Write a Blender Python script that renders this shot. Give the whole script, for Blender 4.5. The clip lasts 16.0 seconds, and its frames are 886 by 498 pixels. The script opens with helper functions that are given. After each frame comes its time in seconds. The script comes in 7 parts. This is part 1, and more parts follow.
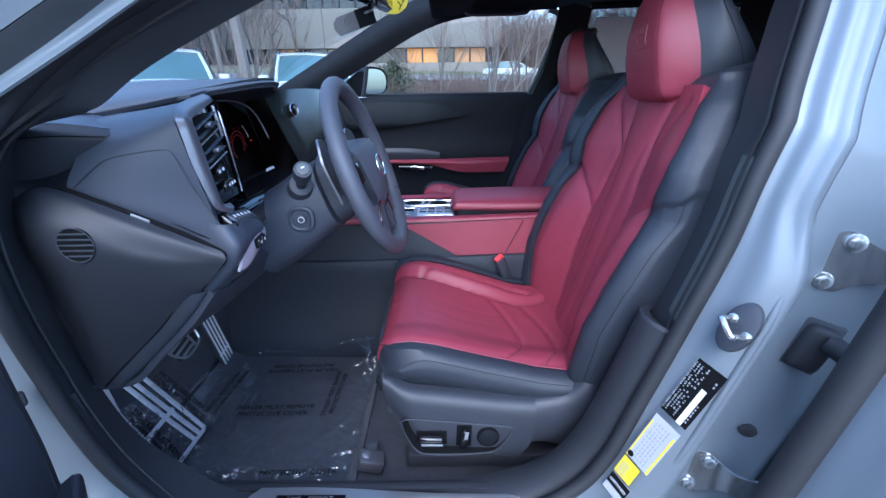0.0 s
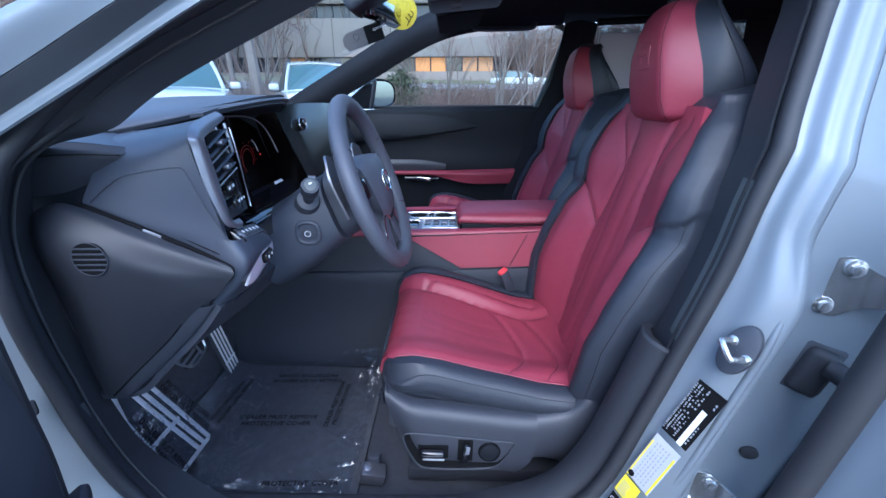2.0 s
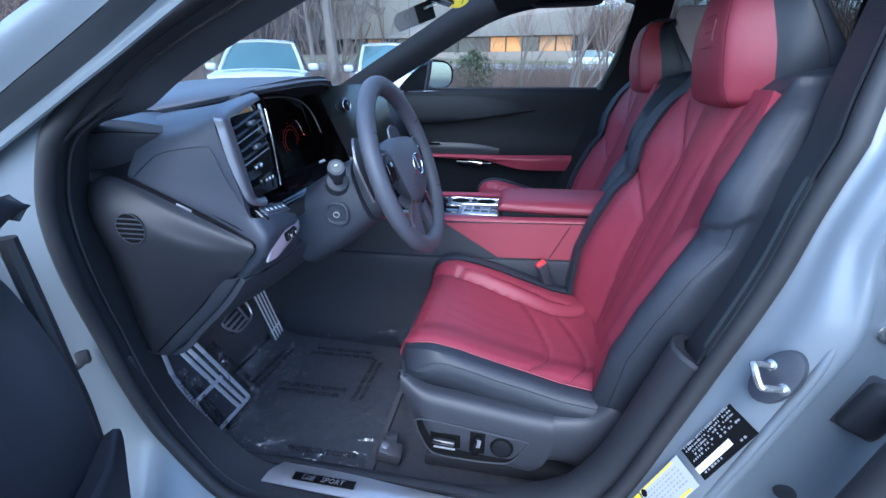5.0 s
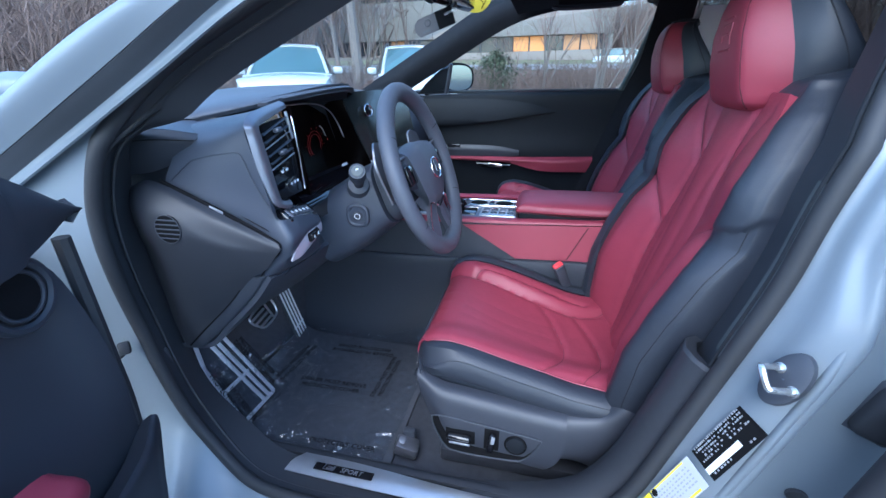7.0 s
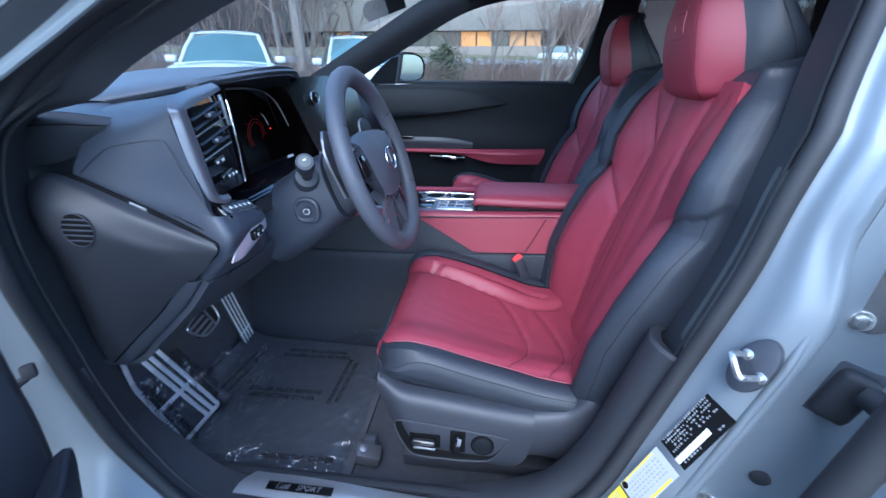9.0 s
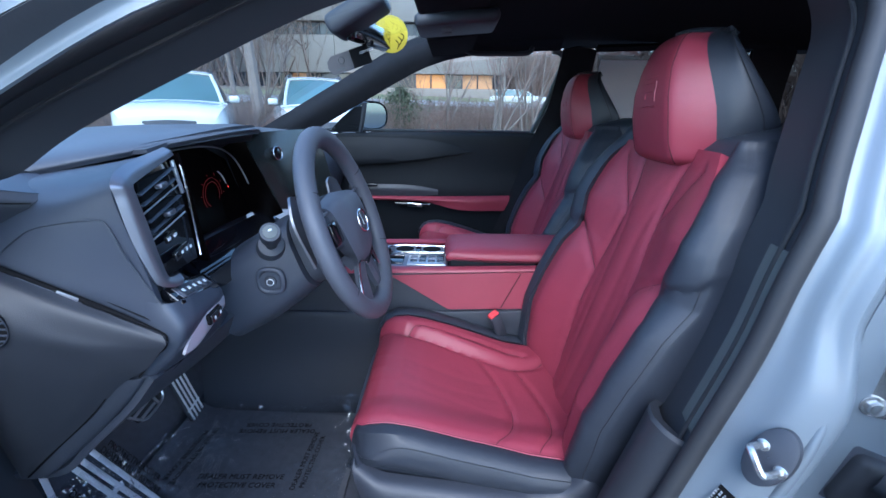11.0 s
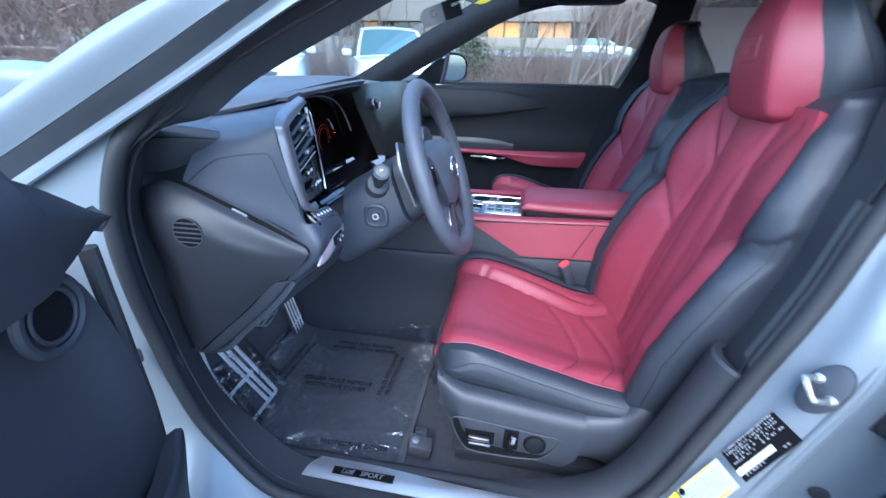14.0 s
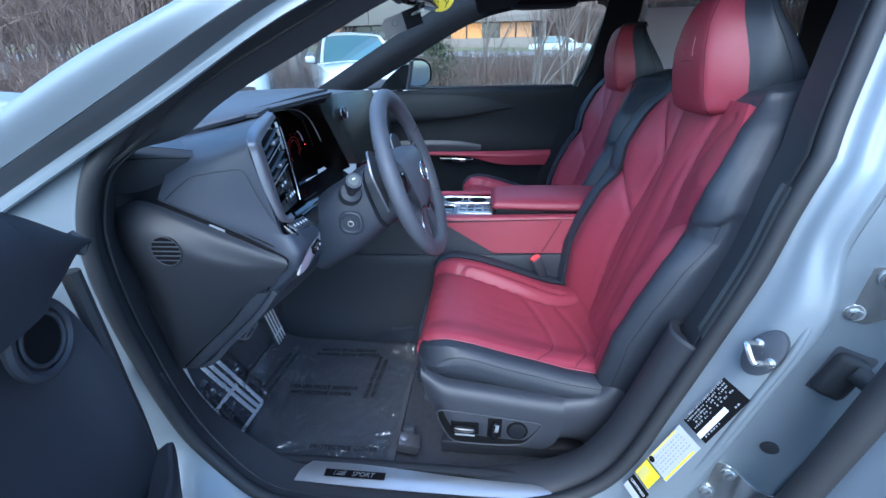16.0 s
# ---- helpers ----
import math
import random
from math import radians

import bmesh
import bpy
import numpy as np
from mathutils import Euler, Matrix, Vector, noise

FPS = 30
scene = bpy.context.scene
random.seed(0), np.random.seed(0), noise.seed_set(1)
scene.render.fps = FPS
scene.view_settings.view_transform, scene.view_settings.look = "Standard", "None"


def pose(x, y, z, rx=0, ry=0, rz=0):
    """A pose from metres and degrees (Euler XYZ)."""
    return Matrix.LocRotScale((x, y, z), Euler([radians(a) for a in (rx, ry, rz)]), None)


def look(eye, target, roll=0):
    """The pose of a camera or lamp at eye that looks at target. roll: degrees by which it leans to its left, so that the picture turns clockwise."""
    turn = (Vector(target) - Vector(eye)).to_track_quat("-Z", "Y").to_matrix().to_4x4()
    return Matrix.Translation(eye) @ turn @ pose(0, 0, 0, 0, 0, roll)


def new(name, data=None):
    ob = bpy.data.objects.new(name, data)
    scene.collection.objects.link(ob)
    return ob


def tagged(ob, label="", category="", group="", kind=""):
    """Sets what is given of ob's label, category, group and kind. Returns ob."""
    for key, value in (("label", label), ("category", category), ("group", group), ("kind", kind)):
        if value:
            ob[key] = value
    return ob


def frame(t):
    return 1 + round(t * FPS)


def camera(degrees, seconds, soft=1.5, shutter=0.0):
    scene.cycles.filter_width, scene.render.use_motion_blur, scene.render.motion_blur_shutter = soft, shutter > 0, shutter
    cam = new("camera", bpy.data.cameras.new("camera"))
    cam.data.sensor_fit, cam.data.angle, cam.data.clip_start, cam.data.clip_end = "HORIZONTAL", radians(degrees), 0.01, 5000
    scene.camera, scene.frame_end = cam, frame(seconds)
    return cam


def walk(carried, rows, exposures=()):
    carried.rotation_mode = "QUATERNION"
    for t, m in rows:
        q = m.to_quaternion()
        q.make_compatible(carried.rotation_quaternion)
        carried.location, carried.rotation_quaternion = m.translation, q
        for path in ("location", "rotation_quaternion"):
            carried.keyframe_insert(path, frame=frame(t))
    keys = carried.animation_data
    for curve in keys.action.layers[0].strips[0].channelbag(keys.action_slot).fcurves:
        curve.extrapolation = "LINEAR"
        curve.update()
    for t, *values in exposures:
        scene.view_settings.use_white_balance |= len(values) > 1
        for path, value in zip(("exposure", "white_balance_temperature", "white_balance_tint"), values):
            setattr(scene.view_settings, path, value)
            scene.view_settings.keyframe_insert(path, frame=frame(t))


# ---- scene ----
cam = camera(94.7, 16.0, shutter=0.5)
PATH = [
    (0, (0.017, 0.001, 1.214), (0.01, 1.862, 0.48), -0.6),
    (0.5, (0.018, 0.002, 1.221), (0.011, 1.871, 0.511), -0.6),
    (1, (0.019, 0.003, 1.236), (0.002, 1.879, 0.545), -0.6),
    (1.5, (0.021, 0.001, 1.238), (-0.002, 1.878, 0.547), -0.4),
    (2, (0.021, -0.003, 1.232), (-0.014, 1.87, 0.532), -0.2),
    (2.5, (0.023, -0.004, 1.228), (-0.04, 1.862, 0.512), 0.0),
    (3, (0.039, -0.004, 1.229), (-0.077, 1.852, 0.493), 0.2),
    (3.5, (0.067, 0.014, 1.224), (-0.11, 1.859, 0.473), 0.4),
    (4, (0.078, 0.032, 1.229), (-0.165, 1.865, 0.468), 0.3),
    (6.5, (0.113, 0.008, 1.236), (-0.308, 1.802, 0.459), -0.9),
    (7, (0.109, 0.006, 1.242), (-0.333, 1.799, 0.473), -1.0),
    (7.5, (0.109, 0.004, 1.24), (-0.34, 1.795, 0.471), -0.9),
    (8, (0.11, 0.005, 1.24), (-0.311, 1.801, 0.467), -0.7),
    (8.5, (0.113, 0.013, 1.236), (-0.228, 1.82, 0.448), -0.3),
    (9, (0.09, 0.043, 1.226), (-0.126, 1.866, 0.432), 0.2),
    (9.2, (0.067, 0.065, 1.22), (-0.092, 1.895, 0.429), 0.3),
    (11.3, (0.04, 0.124, 1.267), (0.017, 2.023, 0.642), 0.9),
    (11.5, (-0.007, 0.154, 1.229), (-0.252, 2.02, 0.553), 1.3),
    (12, (-0.086, 0.325, 1.072), (-0.859, 2.041, 0.395), 1.9),
    (12.5, (-0.093, 0.404, 0.998), (-1.072, 2.035, 0.382), 1.9),
    (13, (-0.053, 0.352, 1.08), (-0.9, 2.037, 0.415), 2.7),
    (13.5, (0.007, 0.145, 1.21), (-0.527, 1.915, 0.447), 2.7),
    (14, (0.007, 0.006, 1.268), (-0.294, 1.801, 0.437), 1.2),
    (14.5, (0.018, -0.011, 1.279), (-0.171, 1.8, 0.452), 0.2),
    (15, (0.023, -0.017, 1.282), (-0.149, 1.8, 0.463), -0.4),
    (15.5, (0.021, -0.023, 1.283), (-0.164, 1.793, 0.467), -0.8),
    (16, (0.017, -0.026, 1.281), (-0.174, 1.787, 0.459), -1.1),
]
walk(cam, [(t, look(eye, target, roll)) for t, eye, target, roll in PATH], [(0, 2.96, 5380, 8), (3, 2.98, 5380, 8), (7, 3.12, 5380, 3), (9, 3.1, 5380, 4), (11.5, 2.98, 5400, 4), (12.5, 2.92, 5350, 2), (13, 3.25, 5550, 1), (13.5, 3.6, 5600, 1), (14, 3.54, 5500, 3), (14.5, 3.4, 5450, 2), (15, 3.24, 5400, 0), (16, 3.1, 5380, 0)])

# ---- world and light ----
world = bpy.data.worlds.new("sky")
scene.world = world
world.use_nodes = True
wn = world.node_tree.nodes
wl = world.node_tree.links
sky = wn.new("ShaderNodeTexSky")
sky.sky_type = "NISHITA"
sky.sun_disc = False
sky.sun_elevation = radians(45)
sky.sun_rotation = radians(185)
sky.dust_density = 1.5
sky.ozone_density = 2.0
wl.new(sky.outputs["Color"], wn["Background"].inputs["Color"])
wn["Background"].inputs["Strength"].default_value = 0.097
sun = new("sun", bpy.data.lights.new("sun", "SUN"))
sun.data.energy = 0.17
sun.data.angle = radians(50)
sun.data.color = (1.0, 0.98, 0.96)
sun.matrix_world = look((-.6, -6.4, 7.8), (0, 0.6, 0.8))

# ---- materials ----


def material(name, base, rough=0.5, metal=0.0, vary=0.12, scale=30.0, bump=0.05, fine=400.0, coat=0.0, spec=0.5):
    """A surface with a broad tone change, fine grain and fine relief."""
    m = bpy.data.materials.new(name)
    m.use_nodes = True
    n, l = m.node_tree.nodes, m.node_tree.links
    b = n["Principled BSDF"]
    b.inputs["Roughness"].default_value = rough
    b.inputs["Metallic"].default_value = metal
    b.inputs["Coat Weight"].default_value = coat
    b.inputs["Specular IOR Level"].default_value = spec
    co = n.new("ShaderNodeTexCoord")
    big = n.new("ShaderNodeTexNoise")
    big.inputs["Scale"].default_value = scale
    big.inputs["Detail"].default_value = 4
    small = n.new("ShaderNodeTexNoise")
    small.inputs["Scale"].default_value = fine
    small.inputs["Detail"].default_value = 3
    l.new(co.outputs["Object"], big.inputs["Vector"])
    l.new(co.outputs["Object"], small.inputs["Vector"])
    mix = n.new("ShaderNodeMix")
    mix.data_type = "RGBA"
    mix.inputs[6].default_value = (*[c * (1 - vary) for c in base], 1)
    mix.inputs[7].default_value = (*[min(1, c * (1 + vary)) for c in base], 1)
    add = n.new("ShaderNodeMath")
    add.operation = "MULTIPLY_ADD"
    add.inputs[1].default_value = 0.35
    l.new(small.outputs["Fac"], add.inputs[0])
    half = n.new("ShaderNodeMath")
    half.operation = "MULTIPLY"
    half.inputs[1].default_value = 0.65
    l.new(big.outputs["Fac"], half.inputs[0])
    l.new(half.outputs[0], add.inputs[2])
    l.new(add.outputs[0], mix.inputs[0])
    l.new(mix.outputs[2], b.inputs["Base Color"])
    if bump:
        bp = n.new("ShaderNodeBump")
        bp.inputs["Strength"].default_value = bump
        bp.inputs["Distance"].default_value = 0.002
        l.new(small.outputs["Fac"], bp.inputs["Height"])
        l.new(bp.outputs["Normal"], b.inputs["Normal"])
    return m


def leather(name, base, rough=0.42):
    m = material(name, base, rough, vary=0.10, scale=14, bump=0.0, spec=0.45)
    n, l = m.node_tree.nodes, m.node_tree.links
    co = n.new("ShaderNodeTexCoord")
    v = n.new("ShaderNodeTexVoronoi")
    v.inputs["Scale"].default_value = 700
    w = n.new("ShaderNodeTexNoise")
    w.inputs["Scale"].default_value = 26
    w.inputs["Detail"].default_value = 2
    l.new(co.outputs["Object"], v.inputs["Vector"])
    l.new(co.outputs["Object"], w.inputs["Vector"])
    b1 = n.new("ShaderNodeBump")
    b1.inputs["Strength"].default_value = 0.12
    b1.inputs["Distance"].default_value = 0.001
    b2 = n.new("ShaderNodeBump")
    b2.inputs["Strength"].default_value = 0.10
    b2.inputs["Distance"].default_value = 0.012
    l.new(v.outputs["Distance"], b1.inputs["Height"])
    l.new(w.outputs["Fac"], b2.inputs["Height"])
    l.new(b2.outputs["Normal"], b1.inputs["Normal"])
    l.new(b1.outputs["Normal"], n["Principled BSDF"].inputs["Normal"])
    return m


def clear(name, tint=(1, 1, 1), gloss=0.06, rough=0.02, wrinkle=0.0):
    """Thin clear sheet: mostly see-through, mirror-like at grazing angles."""
    m = bpy.data.materials.new(name)
    m.use_nodes = True
    n, l = m.node_tree.nodes, m.node_tree.links
    n.remove(n["Principled BSDF"])
    tr, gl, mx = n.new("ShaderNodeBsdfTransparent"), n.new("ShaderNodeBsdfGlossy"), n.new("ShaderNodeMixShader")
    tr.inputs["Color"].default_value = (*tint, 1)
    gl.inputs["Roughness"].default_value = rough
    fr = n.new("ShaderNodeLayerWeight")
    fr.inputs["Blend"].default_value = 0.5
    po = n.new("ShaderNodeMath")
    po.operation = "POWER"
    po.inputs[1].default_value = 4.0
    l.new(fr.outputs["Facing"], po.inputs[0])
    am = n.new("ShaderNodeMath")
    am.operation = "MULTIPLY_ADD"
    am.inputs[1].default_value = 0.45
    am.inputs[2].default_value = gloss
    l.new(po.outputs[0], am.inputs[0])
    l.new(am.outputs[0], mx.inputs[0])
    l.new(tr.outputs[0], mx.inputs[1])
    l.new(gl.outputs[0], mx.inputs[2])
    l.new(mx.outputs[0], n["Material Output"].inputs["Surface"])
    if wrinkle:
        co = n.new("ShaderNodeTexCoord")
        w = n.new("ShaderNodeTexNoise")
        w.inputs["Scale"].default_value = 9
        w.inputs["Detail"].default_value = 5
        w.inputs["Distortion"].default_value = 1.6
        l.new(co.outputs["Object"], w.inputs["Vector"])
        bp = n.new("ShaderNodeBump")
        bp.inputs["Strength"].default_value = wrinkle
        bp.inputs["Distance"].default_value = 0.03
        l.new(w.outputs["Fac"], bp.inputs["Height"])
        for s in (gl, fr):
            l.new(bp.outputs["Normal"], s.inputs["Normal"])
    return m


def glow(name, color, strength):
    m = bpy.data.materials.new(name)
    m.use_nodes = True
    b = m.node_tree.nodes["Principled BSDF"]
    b.inputs["Base Color"].default_value = (*[c * 0.5 for c in color], 1)
    b.inputs["Emission Color"].default_value = (*color, 1)
    b.inputs["Emission Strength"].default_value = strength
    return m


RED = leather("red leather", (0.240, 0.033, 0.056), 0.45)
BLACK_LEATHER = leather("black leather", (0.024, 0.028, 0.039), 0.47)
RIM_LEATHER = leather("steering wheel leather", (0.075, 0.080, 0.100), 0.5)
SOFT = material("soft dash plastic", (0.040, 0.046, 0.063), 0.44, vary=0.08, scale=8, bump=0.10, fine=900)
HARD = material("hard black plastic", (0.031, 0.034, 0.045), 0.48, vary=0.10, scale=10, bump=0.10, fine=800)
DARK = material("dark trim", (0.036, 0.041, 0.054), 0.55, vary=0.12, scale=12, bump=0.08, fine=700)
GREY_TRIM = material("grey pillar trim", (0.10, 0.108, 0.104), 0.6, vary=0.08, scale=10, bump=0.08, fine=800)
STRIP = material("dark grey weather strip", (0.060, 0.064, 0.075), 0.6, vary=0.12, scale=20, bump=0.05)
RUBBER = material("rubber seal", (0.021, 0.022, 0.026), 0.65, vary=0.15, scale=20, bump=0.06)
CARPET = material("black carpet", (0.064, 0.068, 0.083), 0.95, vary=0.35, scale=60, bump=0.5, fine=1200, spec=0.1)
MATPILE = material("floor mat pile", (0.088, 0.092, 0.108), 0.95, vary=0.3, scale=60, bump=0.4, fine=1200, spec=0.1)
# same lining as the near door, darkened to hold the far side's shade
DOORSHADE = material("black lining darkened for shade", (0.0072, 0.0088, 0.0125), 0.6, vary=0.12, scale=12, bump=0.08, fine=700, spec=0.2)
PILLARCLOTH = material("black pillar cloth", (0.022, 0.024, 0.030), 0.9, vary=0.2, scale=40, bump=0.3, fine=1500, spec=0.1)
ENDPLASTIC = material("black grained plastic", (0.021, 0.023, 0.030), 0.52, vary=0.10, scale=10, bump=0.12, fine=800)
CONSOLE = material("dark blue-black console plastic", (0.026, 0.030, 0.041), 0.55, vary=0.10, scale=10, bump=0.10, fine=800)
TRIMGREY = material("dark grey sill and pillar trim", (0.027, 0.029, 0.036), 0.55, vary=0.10, scale=10, bump=0.08, fine=800)
LINING = material("black headliner cloth", (0.014, 0.014, 0.017), 0.95, vary=0.2, scale=40, bump=0.3, fine=1500, spec=0.1)
PAINT = material("ice blue metallic paint", (0.172, 0.201, 0.234), 0.50, metal=0.28, vary=0.05, scale=4, bump=0.0, fine=2500, coat=0.22)
GLOSS = material("gloss black", (0.006, 0.006, 0.008), 0.08, vary=0.2, scale=6, bump=0.0, coat=0.5)
CHROME = material("bright chrome", (0.72, 0.73, 0.75), 0.14, metal=1.0, vary=0.04, scale=20, bump=0.0)
SILVER = material("satin silver trim", (0.50, 0.51, 0.55), 0.32, metal=0.8, vary=0.06, scale=30, bump=0.02)
DIMSILVER = material("dark satin metal", (0.20, 0.20, 0.23), 0.35, metal=0.7, vary=0.06, scale=30, bump=0.02)
ZINC = material("zinc plated steel", (0.55, 0.57, 0.58), 0.24, metal=0.85, vary=0.15, scale=60, bump=0.05, fine=300)
STITCH = material("dark seam thread", (0.055, 0.008, 0.014), 0.8, vary=0.2, scale=200, bump=0.0)
GREYSTITCH = material("grey seam thread", (0.012, 0.013, 0.017), 0.8, vary=0.2, scale=200, bump=0.0)
SCREEN = material("dark display glass", (0.020, 0.023, 0.022), 0.16, vary=0.3, scale=9, bump=0.0, spec=0.9)
CLUSTER = material("dim instrument display", (0.003, 0.002, 0.002), 0.25, vary=0.3, scale=9, bump=0.0, spec=0.03)
BRIGHT = material("bright aluminium", (0.80, 0.79, 0.82), 0.40, metal=0.15, vary=0.06, scale=40, bump=0.03)
WHITEPRINT = material("white print", (0.75, 0.76, 0.78), 0.5, vary=0.05, scale=50, bump=0.0)
GREYPRINT = material("grey print", (0.30, 0.31, 0.33), 0.5, vary=0.2, scale=80, bump=0.0)
BLACKPRINT = material("black print", (0.006, 0.006, 0.007), 0.8, vary=0.1, scale=50, bump=0.0, spec=0.1)
PAPER = material("white label paper", (0.44, 0.45, 0.50), 0.45, vary=0.04, scale=20, bump=0.0)
YELLOW = material("yellow label paper", (0.85, 0.70, 0.03), 0.45, vary=0.06, scale=20, bump=0.0)
BUCKLE_RED = material("red buckle button", (0.75, 0.06, 0.07), 0.4, vary=0.05, bump=0.0)
# blue-grey tint stands in for the pale blue car side mirrored there
MIRRORGLASS = material("mirror glass tinted for its reflection", (0.34, 0.40, 0.46), 0.06, metal=1.0, vary=0.02, bump=0.0)
GLASS = clear("window glass", (0.80, 0.86, 0.85), 0.07)
TINT = clear("tinted rear glass", (0.14, 0.15, 0.155), 0.05)
FILM = clear("clear plastic film", (0.88, 0.90, 0.93), 0.12, 0.035, 0.45)
BEZEL = material("satin silver-pink trim", (0.46, 0.44, 0.49), 0.33, metal=0.35, vary=0.05, scale=30, bump=0.02)
# soft dash plastic made paler: part of the sky's sheen is in the colour
TOPPAD = material("dash skin paled for sky sheen", (0.062, 0.070, 0.088), 0.40, vary=0.08, scale=8, bump=0.08, fine=900)
# the same door lining, kept lighter for the lit near door
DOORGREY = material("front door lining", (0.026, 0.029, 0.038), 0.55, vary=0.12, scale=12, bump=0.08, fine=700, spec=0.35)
TAGGREY = material("printed mauve-grey card", (0.034, 0.030, 0.038), 0.5, vary=0.08, scale=40, bump=0.0)
# yellow darkened in its colour, as the card hangs against the light
TAGYELLOW = material("yellow card dimmed for backlight", (0.50, 0.40, 0.02), 0.5, vary=0.06, scale=20, bump=0.0)
NEEDLE = glow("red dial light", (1.0, 0.06, 0.05), 0.6)
DIAL = glow("dim red dial marks", (0.30, 0.02, 0.02), 0.02)
WARM = glow("warm lit window", (1.0, 0.42, 0.12), 0.065)
DIMWARM = glow("dim warm lit window", (0.9, 0.45, 0.20), 0.022)

# ---- mesh helpers ----
ORIGIN = {}
DOORWAY = Vector((.10, -.15, 1.30))      # slabs grow away from here


def thing(name, label, category, at=(0, 0, 0), group="", kind=""):
    ob = new(name)
    ob.empty_display_size = 0.05
    ob.location = at
    ORIGIN[ob] = Vector(at)
    return tagged(ob, label, category, group, kind)


def part(name, bm, mat, parent=None, label="", smooth=True):
    """Links a bmesh in world metres as one mesh object under a thing or a part."""
    root = parent
    while root is not None and root.parent is not None:
        root = root.parent
    if root is not None:
        bmesh.ops.translate(bm, verts=bm.verts, vec=-ORIGIN[root])
    me = bpy.data.meshes.new(name)
    bmesh.ops.recalc_face_normals(bm, faces=bm.faces)
    bm.to_mesh(me)
    bm.free()
    for p in me.polygons:
        p.use_smooth = smooth
    if smooth:
        me.set_sharp_from_angle(angle=radians(38))
    me.materials.append(mat)
    ob = new(name, me)
    ob.parent = parent
    if label:
        ob["label"] = label
    return ob


def single(name, bm, mat, label, category, smooth=True, group="", kind=""):
    ob = part(name, bm, mat, None, "", smooth)
    return tagged(ob, label, category, group, kind)


def spline(pts, n, closed=False):
    """n points along a Catmull-Rom curve through pts."""
    p = [Vector(q) for q in pts]
    if len(p) == 1:
        return [p[0].copy() for _ in range(n)]
    k = len(p)
    out = []
    segs = k if closed else k - 1
    for i in range(n):
        s = i / (n if closed else n - 1) * segs
        j = min(int(s), segs - 1)
        f = s - j
        if closed:
            a, b, c, d = p[(j - 1) % k], p[j], p[(j + 1) % k], p[(j + 2) % k]
        else:
            b, c = p[j], p[j + 1]
            a = p[j - 1] if j > 0 else b * 2 - c
            d = p[j + 2] if j + 2 < k else c * 2 - b
        out.append(0.5 * (2 * b + (c - a) * f + (2 * a - 5 * b + 4 * c - d) * f * f + (3 * b - a - 3 * c + d) * f ** 3))
    return out


def grid(rows, bm=None, thick=0.0, closed=False):
    """A sheet through rows of points; with thick, a slab that thick behind it."""
    bm = bm or bmesh.new()
    nr, nc = len(rows), len(rows[0])
    front = [[bm.verts.new(p) for p in r] for r in rows]
    faces = []
    for i in range(nr - 1):
        for j in range(nc if closed else nc - 1):
            k = (j + 1) % nc
            faces.append(bm.faces.new((front[i][j], front[i][k], front[i + 1][k], front[i + 1][j])))
    if thick:
        bm.normal_update()
        facing = sum(v.normal.dot(DOORWAY - v.co) for r in front for v in r)
        thick = thick if facing > 0 else -thick
        back = [[bm.verts.new(v.co - v.normal * thick) for v in r] for r in front]
        for i in range(nr - 1):
            for j in range(nc if closed else nc - 1):
                k = (j + 1) % nc
                bm.faces.new((back[i][j], back[i + 1][j], back[i + 1][k], back[i][k]))
        for j in range(nc if closed else nc - 1):
            k = (j + 1) % nc
            for i in (0, nr - 1):
                bm.faces.new((front[i][j], front[i][k], back[i][k], back[i][j]))
        if not closed:
            for i in range(nr - 1):
                for j in (0, nc - 1):
                    bm.faces.new((front[i][j], front[i + 1][j], back[i + 1][j], back[i][j]))
    return bm


def loft(rows, nu=20, nv=14, thick=0.012, closed=False, bm=None):
    """A smooth slab through control rows; each row is a short list of points."""
    lines = [spline(r, nu, closed) for r in rows]
    cols = list(zip(*lines))
    dense = [spline(c, nv) for c in cols]
    return grid([list(r) for r in zip(*dense)], bm, thick, closed)


def tube(path, radius, sides=8, bm=None, closed=False, flat=1.0, up=None):
    """A round bar along path, its ends closed."""
    bm = bm or bmesh.new()
    p = [Vector(q) for q in path]
    rings = []
    side = None
    n = len(p)
    for i, q in enumerate(p):
        if closed:
            d = p[(i + 1) % n] - p[i - 1]
        else:
            d = p[min(i + 1, n - 1)] - p[max(i - 1, 0)]
        d.normalize()
        if side is None:
            ref = Vector(up) if up else (Vector((0, 0, 1)) if abs(d.z) < 0.9 else Vector((1, 0, 0)))
            side = d.cross(ref).normalized()
        side = (side - d * side.dot(d)).normalized()
        other = d.cross(side)
        r = radius[i] if isinstance(radius, (list, tuple)) else radius
        rings.append([bm.verts.new(q + (side * math.cos(a) + other * math.sin(a) * flat) * r) for a in [2 * math.pi * k / sides for k in range(sides)]])
    for i in range(n if closed else n - 1):
        a, b = rings[i], rings[(i + 1) % n]
        for k in range(sides):
            bm.faces.new((a[k], a[(k + 1) % sides], b[(k + 1) % sides], b[k]))
    if not closed:
        bm.faces.new(rings[0][::-1])
        bm.faces.new(rings[-1])
    return bm


